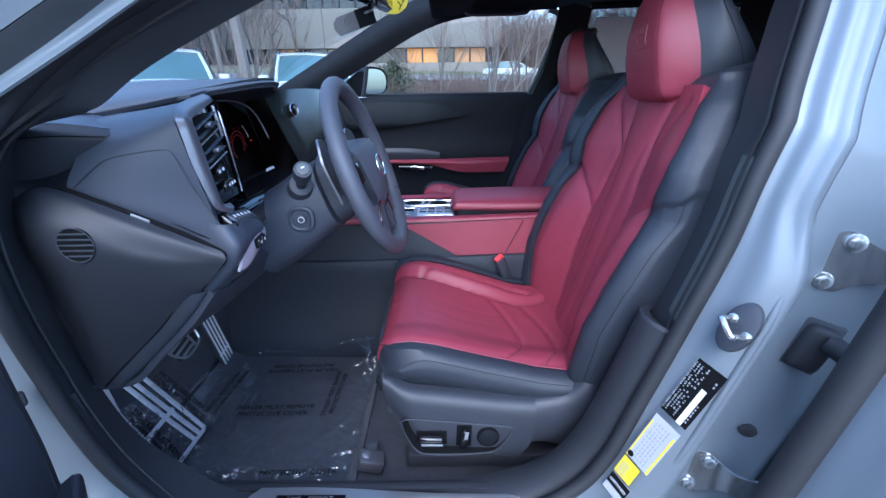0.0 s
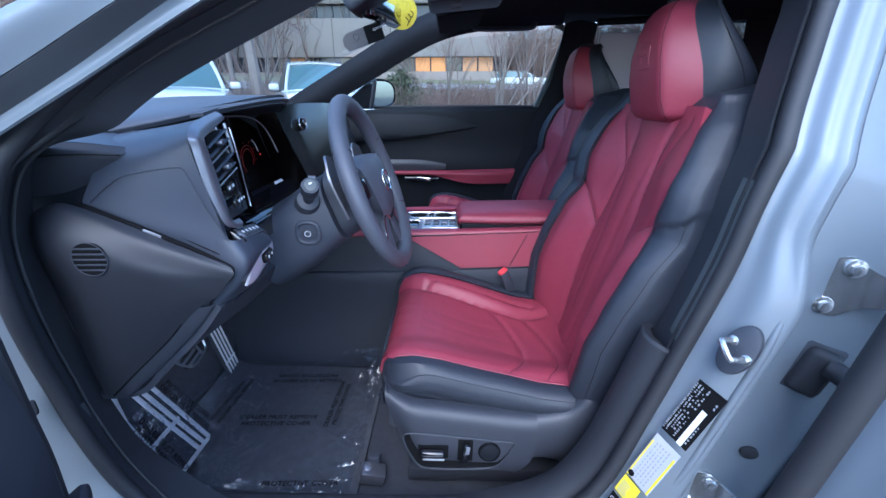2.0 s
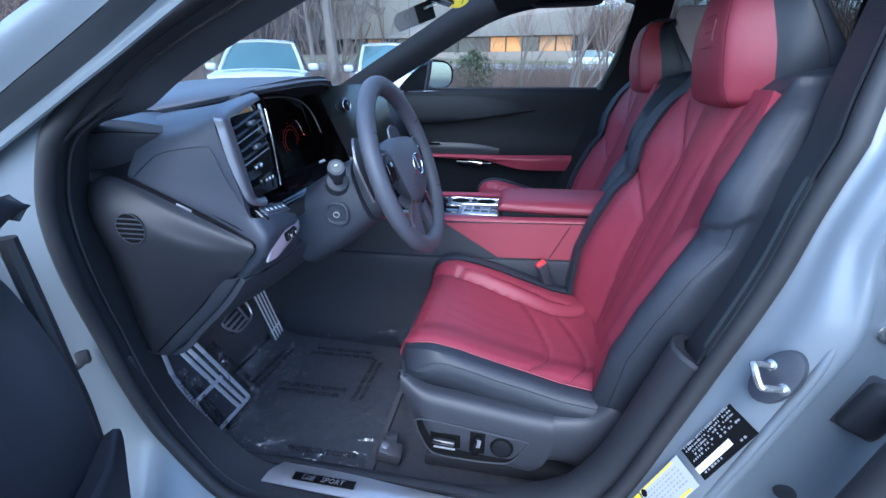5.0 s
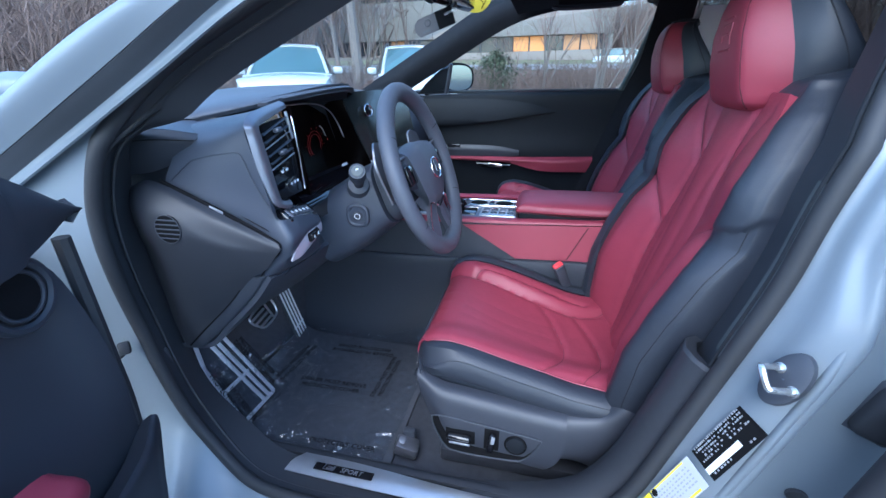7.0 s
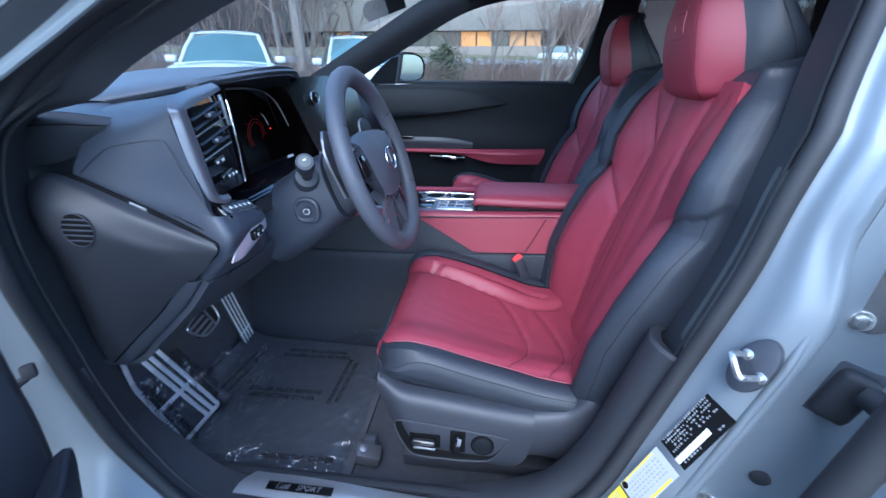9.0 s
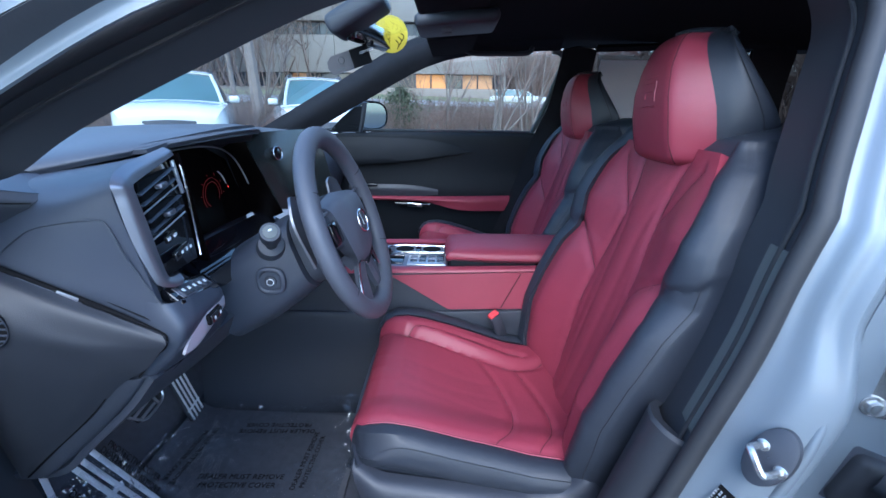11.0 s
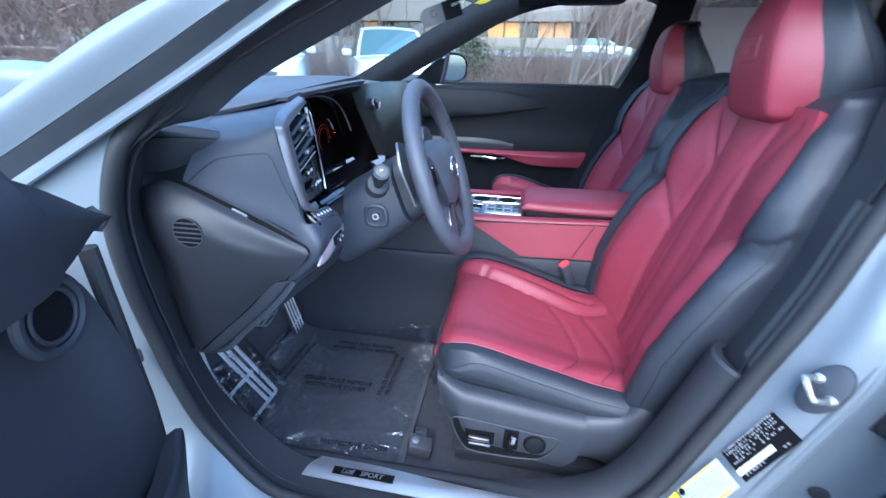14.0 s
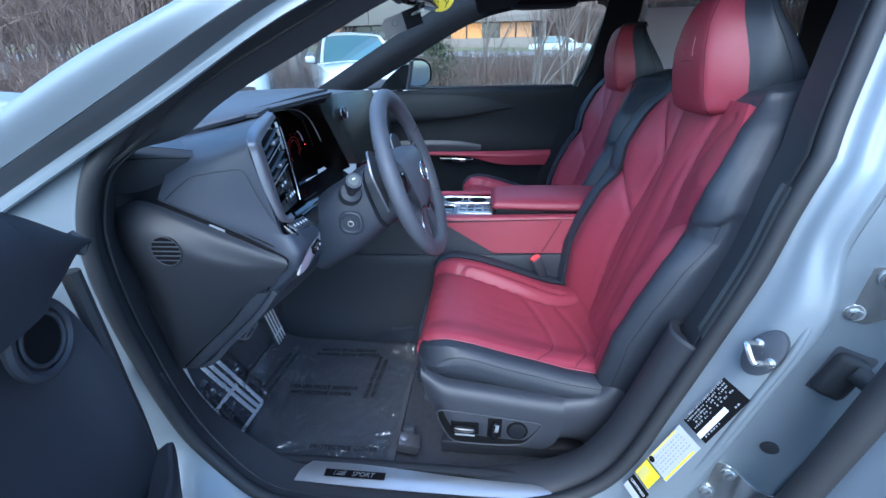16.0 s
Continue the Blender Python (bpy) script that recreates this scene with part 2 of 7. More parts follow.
def box(center, size, bevel=0.0, rot=None, bm=None, seg=2):
    """A bevelled block; rot is a matrix for its axes."""
    own = bmesh.new()
    bmesh.ops.create_cube(own, size=1.0)
    bmesh.ops.scale(own, vec=size, verts=own.verts)
    if bevel:
        bmesh.ops.bevel(own, geom=own.edges[:], offset=bevel, segments=seg, affect="EDGES", profile=0.5, clamp_overlap=True)
    m = Matrix.Translation(center) @ (rot.to_4x4() if rot else Matrix())
    bmesh.ops.transform(own, matrix=m, verts=own.verts)
    return merge(bm, own)


def merge(bm, own):
    if bm is None:
        return own
    me = bpy.data.meshes.new("tmp")
    own.to_mesh(me)
    own.free()
    bm.from_mesh(me)
    bpy.data.meshes.remove(me)
    return bm


def axes(ahead, up=(0, 0, 1)):
    """A turn whose x runs along ahead and whose z is as near up as it can be."""
    x = Vector(ahead).normalized()
    y = Vector(up).cross(x).normalized()
    return Matrix((x, y, x.cross(y))).transposed()


def disc(center, normal, r, depth, sides=24, bm=None, bevel=0.0, squash=1.0):
    """A short cylinder with its outer face at center, facing along normal."""
    own = bmesh.new()
    bmesh.ops.create_cone(own, cap_ends=True, segments=sides, radius1=r, radius2=r, depth=depth)
    if bevel:
        rim = [e for e in own.edges if all(abs(v.co.z - depth / 2) < 1e-6 for v in e.verts)]
        bmesh.ops.bevel(own, geom=rim, offset=bevel, segments=2, affect="EDGES", profile=0.5)
    bmesh.ops.scale(own, vec=(1, squash, 1), verts=own.verts)
    bmesh.ops.translate(own, vec=(0, 0, -depth / 2), verts=own.verts)
    q = Vector(normal).to_track_quat("Z", "Y").to_matrix().to_4x4()
    bmesh.ops.transform(own, matrix=Matrix.Translation(center) @ q, verts=own.verts)
    return merge(bm, own)


def ring(center, normal, r, tr, sides=36, bm=None, squash=1.0, minor=8):
    q = Vector(normal).to_track_quat("Z", "Y").to_matrix()
    pts = [Vector(center) + q @ Vector((r * math.cos(a), r * math.sin(a) * squash, 0)) for a in [2 * math.pi * i / sides for i in range(sides)]]
    return tube(pts, tr, minor, bm, True)


def writing(name, text, size, m, mat, parent=None, depth=0.0006, label=""):
    """Built-in letters as a mesh; m maps its x along the line and y up the letters."""
    cu = bpy.data.curves.new(name, "FONT")
    cu.body = text
    cu.size = size
    cu.extrude = depth
    cu.resolution_u = 2
    cu.align_x = "LEFT"
    tmp = bpy.data.objects.new(name, cu)
    scene.collection.objects.link(tmp)
    me = bpy.data.meshes.new_from_object(tmp.evaluated_get(bpy.context.evaluated_depsgraph_get()))
    bpy.data.objects.remove(tmp)
    bpy.data.curves.remove(cu)
    bm = bmesh.new()
    bm.from_mesh(me)
    bpy.data.meshes.remove(me)
    bmesh.ops.transform(bm, matrix=m, verts=bm.verts)
    return part(name, bm, mat, parent, label, False)


def plate(o, ex, ey, w, h, depth=0.001, bm=None):
    """A thin flat plate with its corner at o, w along ex and h along ey."""
    o, ex, ey = Vector(o), Vector(ex).normalized(), Vector(ey).normalized()
    nz = ex.cross(ey)
    bm = bm or bmesh.new()
    lo = [bm.verts.new(o + ex * a + ey * b) for a, b in ((0, 0), (w, 0), (w, h), (0, h))]
    hi = [bm.verts.new(v.co + nz * depth) for v in lo]
    bm.faces.new(lo[::-1])
    bm.faces.new(hi)
    for k in range(4):
        bm.faces.new((lo[k], lo[(k + 1) % 4], hi[(k + 1) % 4], hi[k]))
    return bm


MID = 1.245          # the car's middle line


def far(p):
    """The same place on the car's other side."""
    return (p[0], 2 * MID - p[1], p[2])


# ---- the car's shell ----
def ease(v, a, b):
    t = min(1.0, max(0.0, (v - a) / (b - a)))
    return t * t * (3 - 2 * t)


LOOP = [(-.35, .515), (-.20, .505), (0, .505), (.15, .52), (.235, .565), (.285, .64), (.325, .77), (.359, .89), (.392, 1.012), (.409, 1.11),
        (.431, 1.197), (.470, 1.30), (.500, 1.385), (.485, 1.455), (.40, 1.490), (.25, 1.497), (.08, 1.48), (-.1, 1.425), (-.25, 1.35), (-.368, 1.286),
        (-.427, 1.241), (-.475, 1.191), (-.515, 1.135), (-.545, 1.065), (-.555, .98), (-.566, .857), (-.553, .745), (-.514, .628), (-.440, .550)]


def side_y(x, z):
    """How far out the driver's side lies: upright to the belt line, leaning in above it."""
    return .458 + .047 * ease(x, -.3, .3) + .45 * max(0.0, z - 1.17) + .024 * ease(-x, .36, .52) * (1 - ease(z, .80, 1.02))


def loop_points(n=170):
    pts = spline([(x, 0, z) for x, z in LOOP], n, True)
    out = []
    for i, p in enumerate(pts):
        d = pts[(i + 1) % n] - pts[i - 1]
        out.append((p.x, p.z, Vector((d.z, 0, -d.x)).normalized()))
    return out


RING = loop_points()


def region(x, z):
    b = ease(x, .12, .27) * (1 - ease(z, 1.36, 1.45))
    s = (1 - ease(z, .53, .66)) * (1 - b)
    a = ease(z, 1.13, 1.24) * (1 - b)
    up = ease(z, .985, 1.09)
    return a, b * (1 - up), s, max(0.0, 1 - a - b - s), b * up


def swept(profiles, pick=None, extra=0.0):
    """Rows round the door opening; profiles for the upper, rear, sill and hinge stretches are blended along the way."""
    rows = []
    profiles = list(profiles) + [profiles[1]] * (5 - len(profiles))
    for x, z, nrm in RING:
        if pick and not pick(x, z):
            continue
        w = region(x, z)
        row = []
        for k in range(len(profiles[0])):
            o = sum(wi * pr[k][0] for wi, pr in zip(w, profiles))
            dy = sum(wi * pr[k][1] for wi, pr in zip(w, profiles))
            row.append(Vector((x + nrm.x * o, side_y(x, z) + dy - extra, z + nrm.z * o)))
        rows.append(row)
    return rows


JAMB = ([(0, 0), (.004, -.004), (.008, -.010), (.013, -.016), (.018, -.022), (.023, -.027), (.027, -.030), (.030, -.030), (.034, -.022), (.036, .004)],
        [(0, 0), (.006, -.010), (.015, -.024), (.025, -.046), (.046, -.060), (.058, -.066), (.068, -.060), (.080, -.044), (.225, -.044), (.240, .20)],
        [(0, 0), (.010, -.010), (.024, -.035), (.045, -.085), (.06, -.11), (.09, -.125), (.13, -.13), (.22, -.13), (.28, -.11), (.31, -.04)],
        [(0, -.003), (.005, -.007), (.012, -.005), (.040, -.009), (.070, -.013), (.10, -.018), (.13, -.024), (.16, -.030), (.18, -.028), (.20, -.01)],
        [(0, 0), (.006, -.008), (.013, -.013), (.020, -.028), (.030, -.033), (.040, -.044), (.052, -.040), (.070, -.044), (.225, -.044), (.240, .20)])
TRIM = ([(-.006, .010), (-.020, .022), (-.036, .036), (-.047, .050)],
        [(-.004, .010), (.003, .03), (.010, .06), (.020, .11)],
        [(-.002, .010), (0, .02), (0, .05), (0, .085)],
        [(-.004, .010), (.004, .03), (.016, .06), (.032, .092)])

car = thing("car", "pale ice blue metallic car body with open door frame", "car", (0, MID, 0.03))
part("door_frame", grid(list(zip(*[spline(r, 30) for r in swept(JAMB)])), thick=0.004, closed=True), PAINT, car)
part("pillar_trim", grid(list(zip(*swept(TRIM))), thick=0.004, closed=True), TRIMGREY, car, "black plastic pillar and sill trim")
seal = tube([(x - n.x * .004, side_y(x, z) - .002, z - n.z * .004) for x, z, n in RING], .0115, 10, None, True)
part("door_seal", seal, RUBBER, car, "black rubber door seal")
for name, o, dy in (("seal_lip", -.014, .010), ("trim_edge", -.012, .030)):
    line = [r[0] for r in swept(([(o - .012, dy)], [(o + .012, dy)], [(o + .014, dy - .004)], [(o + .010, dy)]))]
    part(name, tube(line, .0028, 6, None, True), RUBBER, car)
# windscreen pillar outside: weather strip and painted skin run straight down to the wing
skin_top = [(.30, .62, 1.575), (.05, .575, 1.545), (-.14, .490, 1.430), (-.305, .432, 1.345), (-.41, .412, 1.299), (-.53, .405, 1.242), (-.72, .40, 1.15)]
skin_low = [(.30, .60, 1.545), (.05, .565, 1.520), (-.10, .500, 1.420), (-.232, .428, 1.343), (-.39, .415, 1.262), (-.574, .412, 1.173), (-.76, .41, 1.085)]
trough = [(.30, .62, 1.530), (.05, .588, 1.505), (-.085, .528, 1.408), (-.208, .455, 1.345), (-.368, .440, 1.256), (-.51, .438, 1.186), (-.70, .43, 1.09)]
ledge = [(.30, .615, 1.515), (.05, .590, 1.490), (-.07, .532, 1.398), (-.19, .462, 1.340), (-.352, .438, 1.250), (-.49, .434, 1.180), (-.68, .42, 1.08)]
skin_mid = [((a[0] + b[0]) / 2 - .006, (a[1] + b[1]) / 2 - .012, (a[2] + b[2]) / 2 + .004) for a, b in zip(skin_top, skin_low)]
skin_in = [(p[0], p[1] + .03, p[2] + .002) for p in skin_top]
part("pillar_skin", loft([skin_in, skin_top, skin_mid, skin_low], 40, 26, .003), PAINT, car)
strip_mid = [((a[0] + b[0]) / 2, (a[1] + b[1]) / 2 - .002, (a[2] + b[2]) / 2) for a, b in zip(skin_low, trough)]
part("weather_strip", loft([[(p[0] + .002, p[1] + .001, p[2]) for p in skin_low], strip_mid, trough], 40, 10, .003), STRIP, car, "dark grey rubber weather strip")
part("pillar_ledge", loft([trough, [((a[0] + b[0]) / 2, (a[1] + b[1]) / 2 + .002, (a[2] + b[2]) / 2) for a, b in zip(trough, ledge)], ledge], 40, 8, .003), PAINT, car)
# grey lower cover on the rear pillar, with the belt guide edge
cover = lambda x, z: x > .2 and .872 < z < 1.135
rows = swept(([(0, 0)] * 4, [(-.003, .022), (.002, .040), (.010, .065), (.019, .104)], [(0, 0)] * 4, [(0, 0)] * 4), cover, .006)
part("lower_pillar_cover", grid(rows, thick=0.003), GREY_TRIM, car, "grey-green middle pillar cover")
shoulder = [r for r in swept(([(0, 0)] * 6, [(.004, .016), (-.010, .020), (-.022, .034), (-.028, .056), (-.020, .084), (.010, .110)], [(0, .02), (-.004, .026), (-.008, .038), (-.009, .056), (-.008, .074), (0, .095)], [(0, 0)] * 6), lambda x, z: x > .0 and z < .885, .004)]
part("pillar_foot_cover", grid(shoulder, thick=0.004), TRIMGREY, car, "dark grey pillar foot cover")
part("foot_cover_end", grid([shoulder[-1], [p + Vector((.004, .004, .004)) for p in shoulder[-1]], [p + Vector((.022, .010, -.006)) for p in shoulder[-1]]]), TRIMGREY, car)

# roof, headliner, floor
roof_rows = [[(-.02 + .03 * abs(v) , MID + v * .62, 1.545 - .03 * v * v) for v in (-1, -.5, 0, .5, 1)],
             [(.5, MID + v * .63, 1.60 - .045 * v * v) for v in (-1, -.5, 0, .5, 1)],
             [(1.9, MID + v * .60, 1.58 - .045 * v * v) for v in (-1, -.5, 0, .5, 1)]]
part("roof", loft(roof_rows, 18, 12, .01), PAINT, car)
lin = [[Vector(p) - Vector((0, 0, .045)) for p in r] for r in roof_rows]
part("headliner", loft(lin, 18, 12, .008), LINING, car, "black cloth headliner")
floor_rows = [[(-.95, y, .80) for y in (.50, MID, 1.99)], [(-.82, y, .60) for y in (.50, MID, 1.99)], [(-.70, y, .45) for y in (.50, MID, 1.99)], [(-.62, y, .415) for y in (.50, MID, 1.99)],
              [(0, y, .415) for y in (.50, MID, 1.99)], [(1.9, y, .43) for y in (.50, MID, 1.99)]]
part("floor_carpet", loft(floor_rows, 12, 40, .02), CARPET, car, "black floor carpet")
sill_in = [[(x, .545, .512), (x, .562, .507), (x, .578, .46), (x, .592, .418)] for x in (-.62, -.3, 0, .3, .6)]
part("sill_side", loft(sill_in, 10, 10, .008), TRIMGREY, car)
# firewall side beside the pedals
kick = [[(-.56, .50, .78), (-.66, .52, .78), (-.85, .53, .80)], [(-.545, .51, .66), (-.65, .535, .62), (-.8, .54, .62)], [(-.47, .54, .53), (-.6, .56, .47), (-.75, .56, .45)]]
part("kick_panel", loft(kick, 10, 10, .008), TRIMGREY, car)

# windscreen and far side
ws = [[(-.86, .60, 1.13), (-.92, MID, 1.15), (-.86, 1.89, 1.13)], [(-.45, .65, 1.37), (-.50, MID, 1.39), (-.45, 1.84, 1.37)], [(-.03, .70, 1.52), (-.05, MID, 1.54), (-.03, 1.79, 1.52)]]
screen = part("windscreen", loft(ws, 20, 12, 0), GLASS, car)
screen.visible_shadow = False
pil_in = [(-.74, 1.86, 1.19), (-.40, 1.82, 1.37), (-.117, 1.785, 1.515), (.05, 1.76, 1.545), (.45, 1.75, 1.55)]
pil_mid = [(-.63, 1.86, 1.185), (-.36, 1.81, 1.335), (-.085, 1.77, 1.47), (.10, 1.755, 1.515), (.45, 1.745, 1.52)]
pil_out = [(-.53, 1.91, 1.185), (-.294, 1.852, 1.306), (-.035, 1.80, 1.432), (.185, 1.78, 1.475), (.45, 1.77, 1.488)]
part("far_pillar_trim", loft([pil_in, pil_mid, pil_out], 24, 8, .015), PILLARCLOTH, car, "black cloth windscreen pillar")
bpil = [[(.462, 1.775, 1.49), (.52, 1.765, 1.50), (.585, 1.775, 1.49)], [(.442, 1.85, 1.30), (.505, 1.83, 1.30), (.585, 1.85, 1.30)],
        [(.408, 1.915, 1.185), (.49, 1.89, 1.185), (.59, 1.905, 1.185)], [(.33, 1.93, .95), (.42, 1.90, .95), (.60, 1.92, .95)], [(.20, 1.94, .60), (.40, 1.91, .60), (.62, 1.93, .60)]]
part("far_rear_pillar", loft(bpil, 12, 20, .02), LINING, car)
frame_strip = [(.402, 1.950, 1.185), (.440, 1.893, 1.30), (.474, 1.825, 1.445), (.464, 1.810, 1.480), (.43, 1.808, 1.492)]
part("window_channel", tube(spline(frame_strip, 20), .0105, 8), GREY_TRIM, car)
rear_side = [[(.585, 1.765, 1.50), (1.2, 1.75, 1.52), (1.9, 1.72, 1.50)], [(.585, 1.775, 1.485), (1.2, 1.76, 1.50), (1.9, 1.73, 1.48)]]
part("rear_rail_trim", loft(rear_side, 14, 4, .02), LINING, car)
low_side = [[(.58, 1.91, 1.185), (1.2, 1.91, 1.195), (1.9, 1.88, 1.22)], [(.58, 1.93, .9), (1.2, 1.93, .9), (1.9, 1.9, .9)], [(.58, 1.95, .42), (1.2, 1.95, .42), (1.9, 1.9, .42)]]
part("rear_door_trim", loft(low_side, 12, 8, .02), DARK, car)
cpil = [[(1.16, 1.78, 1.50), (1.24, 1.77, 1.50), (1.32, 1.78, 1.50)], [(1.20, 1.85, 1.34), (1.28, 1.83, 1.34), (1.36, 1.85, 1.34)], [(1.22, 1.91, 1.19), (1.32, 1.89, 1.19), (1.42, 1.91, 1.2)]]
part("rear_pillar", loft(cpil, 10, 10, .02), LINING, car)
dpil = [[(1.66, 1.74, 1.50), (1.78, 1.74, 1.50), (1.9, 1.74, 1.50)], [(1.62, 1.84, 1.34), (1.76, 1.82, 1.34), (1.9, 1.8, 1.34)], [(1.58, 1.9, 1.2), (1.74, 1.88, 1.2), (1.9, 1.86, 1.2)]]
part("tail_pillar", loft(dpil, 10, 10, .02), LINING, car)
tail = [[(1.92, .62, 1.52), (1.92, MID, 1.53), (1.92, 1.87, 1.52)], [(1.98, .58, 1.1), (2.0, MID, 1.1), (1.98, 1.91, 1.1)], [(1.95, .58, .42), (1.96, MID, .42), (1.95, 1.91, .42)]]
part("tailgate_trim", loft(tail, 10, 10, .03), DARK, car)
near_rear = [[(1.35, .66, 1.50), (1.6, .66, 1.50), (1.92, .70, 1.5)], [(1.35, .58, 1.19), (1.6, .58, 1.19), (1.92, .6, 1.2)], [(1.25, .50, .42), (1.6, .5, .42), (1.95, .55, .42)]]
part("rear_quarter_panel", loft(near_rear, 10, 10, .03), DARK, car)
g = part("far_door_glass", loft([[(-.50, 1.915, 1.185), (.41, 1.93, 1.185)], [(-.30, 1.87, 1.31), (.45, 1.87, 1.31)], [(-.03, 1.81, 1.44), (.475, 1.80, 1.485)]], 10, 8, 0), GLASS, car)
g.visible_shadow = False
g = part("far_rear_glass", loft([[(.59, 1.915, 1.19), (1.22, 1.915, 1.19)], [(.585, 1.79, 1.49), (1.17, 1.79, 1.50)]], 6, 6, 0), TINT, car)
g.visible_shadow = False
g = part("far_quarter_glass", loft([[(1.4, 1.91, 1.2), (1.6, 1.9, 1.2)], [(1.3, 1.79, 1.49), (1.68, 1.77, 1.49)]], 6, 6, 0), TINT, car)
g.visible_shadow = False
part("mirror_sail", loft([[(-.470, 1.922, 1.180), (-.40, 1.921, 1.182), (-.338, 1.920, 1.184)], [(-.415, 1.903, 1.232), (-.37, 1.899, 1.234), (-.320, 1.893, 1.236)], [(-.345, 1.876, 1.280), (-.325, 1.874, 1.282), (-.306, 1.872, 1.284)]], 8, 8, .008), DOORSHADE, car, "black panel behind the far wing mirror")
part("quarter_bar", tube(spline([(-.335, 1.92, 1.185), (-.315, 1.885, 1.24), (-.30, 1.86, 1.30)], 8), .010, 6), DARK, car)
# bonnet and wing, mostly out of view
bon = [[(-.86, .42, 1.05), (-.93, MID, 1.10), (-.86, 2.07, 1.05)], [(-1.4, .36, .98), (-1.45, MID, 1.04), (-1.4, 2.13, .98)], [(-1.9, .45, .88), (-2.0, MID, .92), (-1.9, 2.04, .88)]]
part("bonnet", loft(bon, 16, 12, .012), PAINT, car)
wing = [[(-.66, .335, 1.06), (-1.2, .31, 1.02), (-1.85, .40, .90)], [(-.66, .285, .85), (-1.2, .27, .82), (-1.85, .36, .75)], [(-.66, .30, .45), (-1.2, .30, .62), (-1.85, .38, .45)]]
part("front_wing", loft(wing, 14, 10, .012), PAINT, car)
under = [[(-.66, .36, .45), (.6, .38, .45), (1.9, .40, .45)], [(-.66, .30, .36), (.6, .30, .36), (1.9, .33, .36)], [(-.66, .36, .24), (.6, .36, .24), (1.9, .36, .26)]]
part("rocker_panel", loft(under, 14, 6, .012), PAINT, car)

# road wheels under the body
for wx in (-1.30, 1.45):
    for wy, sg in ((.42, -1), (2.07, 1)):
        tyre_ = part("wheel", disc((wx, wy + sg * .02, .365), (0, sg, 0), .335, .22, 36, bevel=.03), RUBBER, car, "black road tyre")
        part("rim", disc((wx, wy + sg * .024, .365), (0, sg, 0), .235, .03, 30, bevel=.006), DIMSILVER, tyre_)
# ---- door frame fittings ----
def on_jamb(z, o, dy):
    """A place on the rear pillar's face at height z."""
    best = min((r for r in RING if r[0] > .2 and r[1] < 1.4), key=lambda r: abs(r[1] - z))
    x, zz, n = best
    return Vector((x + n.x * o, side_y(x, zz) + dy, zz + n.z * o))


UPB = Vector((.36, -.04, .93)).normalized()      # up along the pillar
ACB = Vector((.42, -.89, -.17)).normalized()     # outward across its face
NB = Vector((-.836, -.452, .304)).normalized()   # out of its face

# latch loop on a black pad
strike = thing("door_striker", "zinc steel door latch loop on a black plastic pad", "latch", (.378, .462, .90))
sc = Vector((.378, .462, .905)) + ACB * .0135 + UPB * .0245
def pad_points(r, w, off):
    return [sc + NB * off + ACB * (w * math.cos(a)) + UPB * (r * math.sin(a)) for a in [2 * math.pi * i / 24 for i in range(24)]]
part("pad", grid([pad_points(.001, .001, .006), pad_points(.030, .016, .006), pad_points(.036, .020, .004), pad_points(.037, .021, -.002)], closed=True), DARK, strike)
a, b = sc + ACB * .014 - UPB * .004, sc - ACB * .010 + UPB * .008
part("latch_loop", tube(spline([a, a + NB * .034, a + NB * .042 - ACB * .004, b + NB * .042 + ACB * .004, b + NB * .034, b], 26), .0038, 8), ZINC, strike)
for q in (a, b):
    part("bolt_head", disc(q + NB * .007, NB, .0065, .004, 16, bevel=.001), ZINC, strike)

# labels on the pillar face
def lab_frame(top, w, h):
    """The lower inner corner of a label whose upper inner corner is top."""
    return Vector(top) - UPB * h


rnd = random.Random(4)
o1 = lab_frame((.3665, .4845, .8635), .041, .097) + NB * .002 + ACB * .0125
vin = thing("data_label", "black maker's data label with fine grey print", "label", o1)
s1 = part("sheet", plate(o1, ACB, UPB, .041, .097, .0008), BLACKPRINT, vin)
bars = bmesh.new()
for i in range(22):
    for j in range(5):
        if rnd.random() < .78:
            plate(o1 + NB * .001 + ACB * (.002 + j * .0044) + UPB * (.005 + i * .0040), UPB, -ACB, .0030 * rnd.uniform(.5, 1.1), .0026 * rnd.uniform(.5, 1), .0004, bars)
for i in range(14):
    if rnd.random() < .7:
        plate(o1 + NB * .001 + ACB * .0365 + UPB * (.008 + i * .0060), UPB, -ACB, .0042 * rnd.uniform(.5, 1), .0022, .0004, bars)
part("fine_print", bars, GREYPRINT, vin)
part("bar_strip", plate(o1 + NB * .001 + ACB * .0255, ACB, UPB, .0075, .064, .0005), WHITEPRINT, vin)

o2 = lab_frame((.3285, .4890, .764), .040, .090) + NB * .002 + ACB * .0125
tyre = thing("tyre_label", "white tyre pressure label with yellow bands", "label", o2)
part("sheet", plate(o2, ACB, UPB, .041, .088, .0008), PAPER, tyre)
part("edge_band", plate(o2 + NB * .001 + ACB * .0370, ACB, UPB, .0028, .076, .0004), YELLOW, tyre)
part("edge_band", plate(o2 + NB * .001 + ACB * .0012, ACB, UPB, .002, .076, .0004), YELLOW, tyre)
bars = bmesh.new()
for i in range(11):
    for j in range(5):
        plate(o2 + NB * .001 + ACB * (.008 + j * .005) + UPB * (.006 + i * .0068), ACB, UPB, .0018, .004 * rnd.uniform(.5, 1.2), .0004, bars)
part("fine_print", bars, GREYPRINT, tyre)
part("badge_dot", disc(o2 + NB * .0015 + ACB * .006 + UPB * .006, NB, .005, .001, 16), BLACKPRINT, tyre)

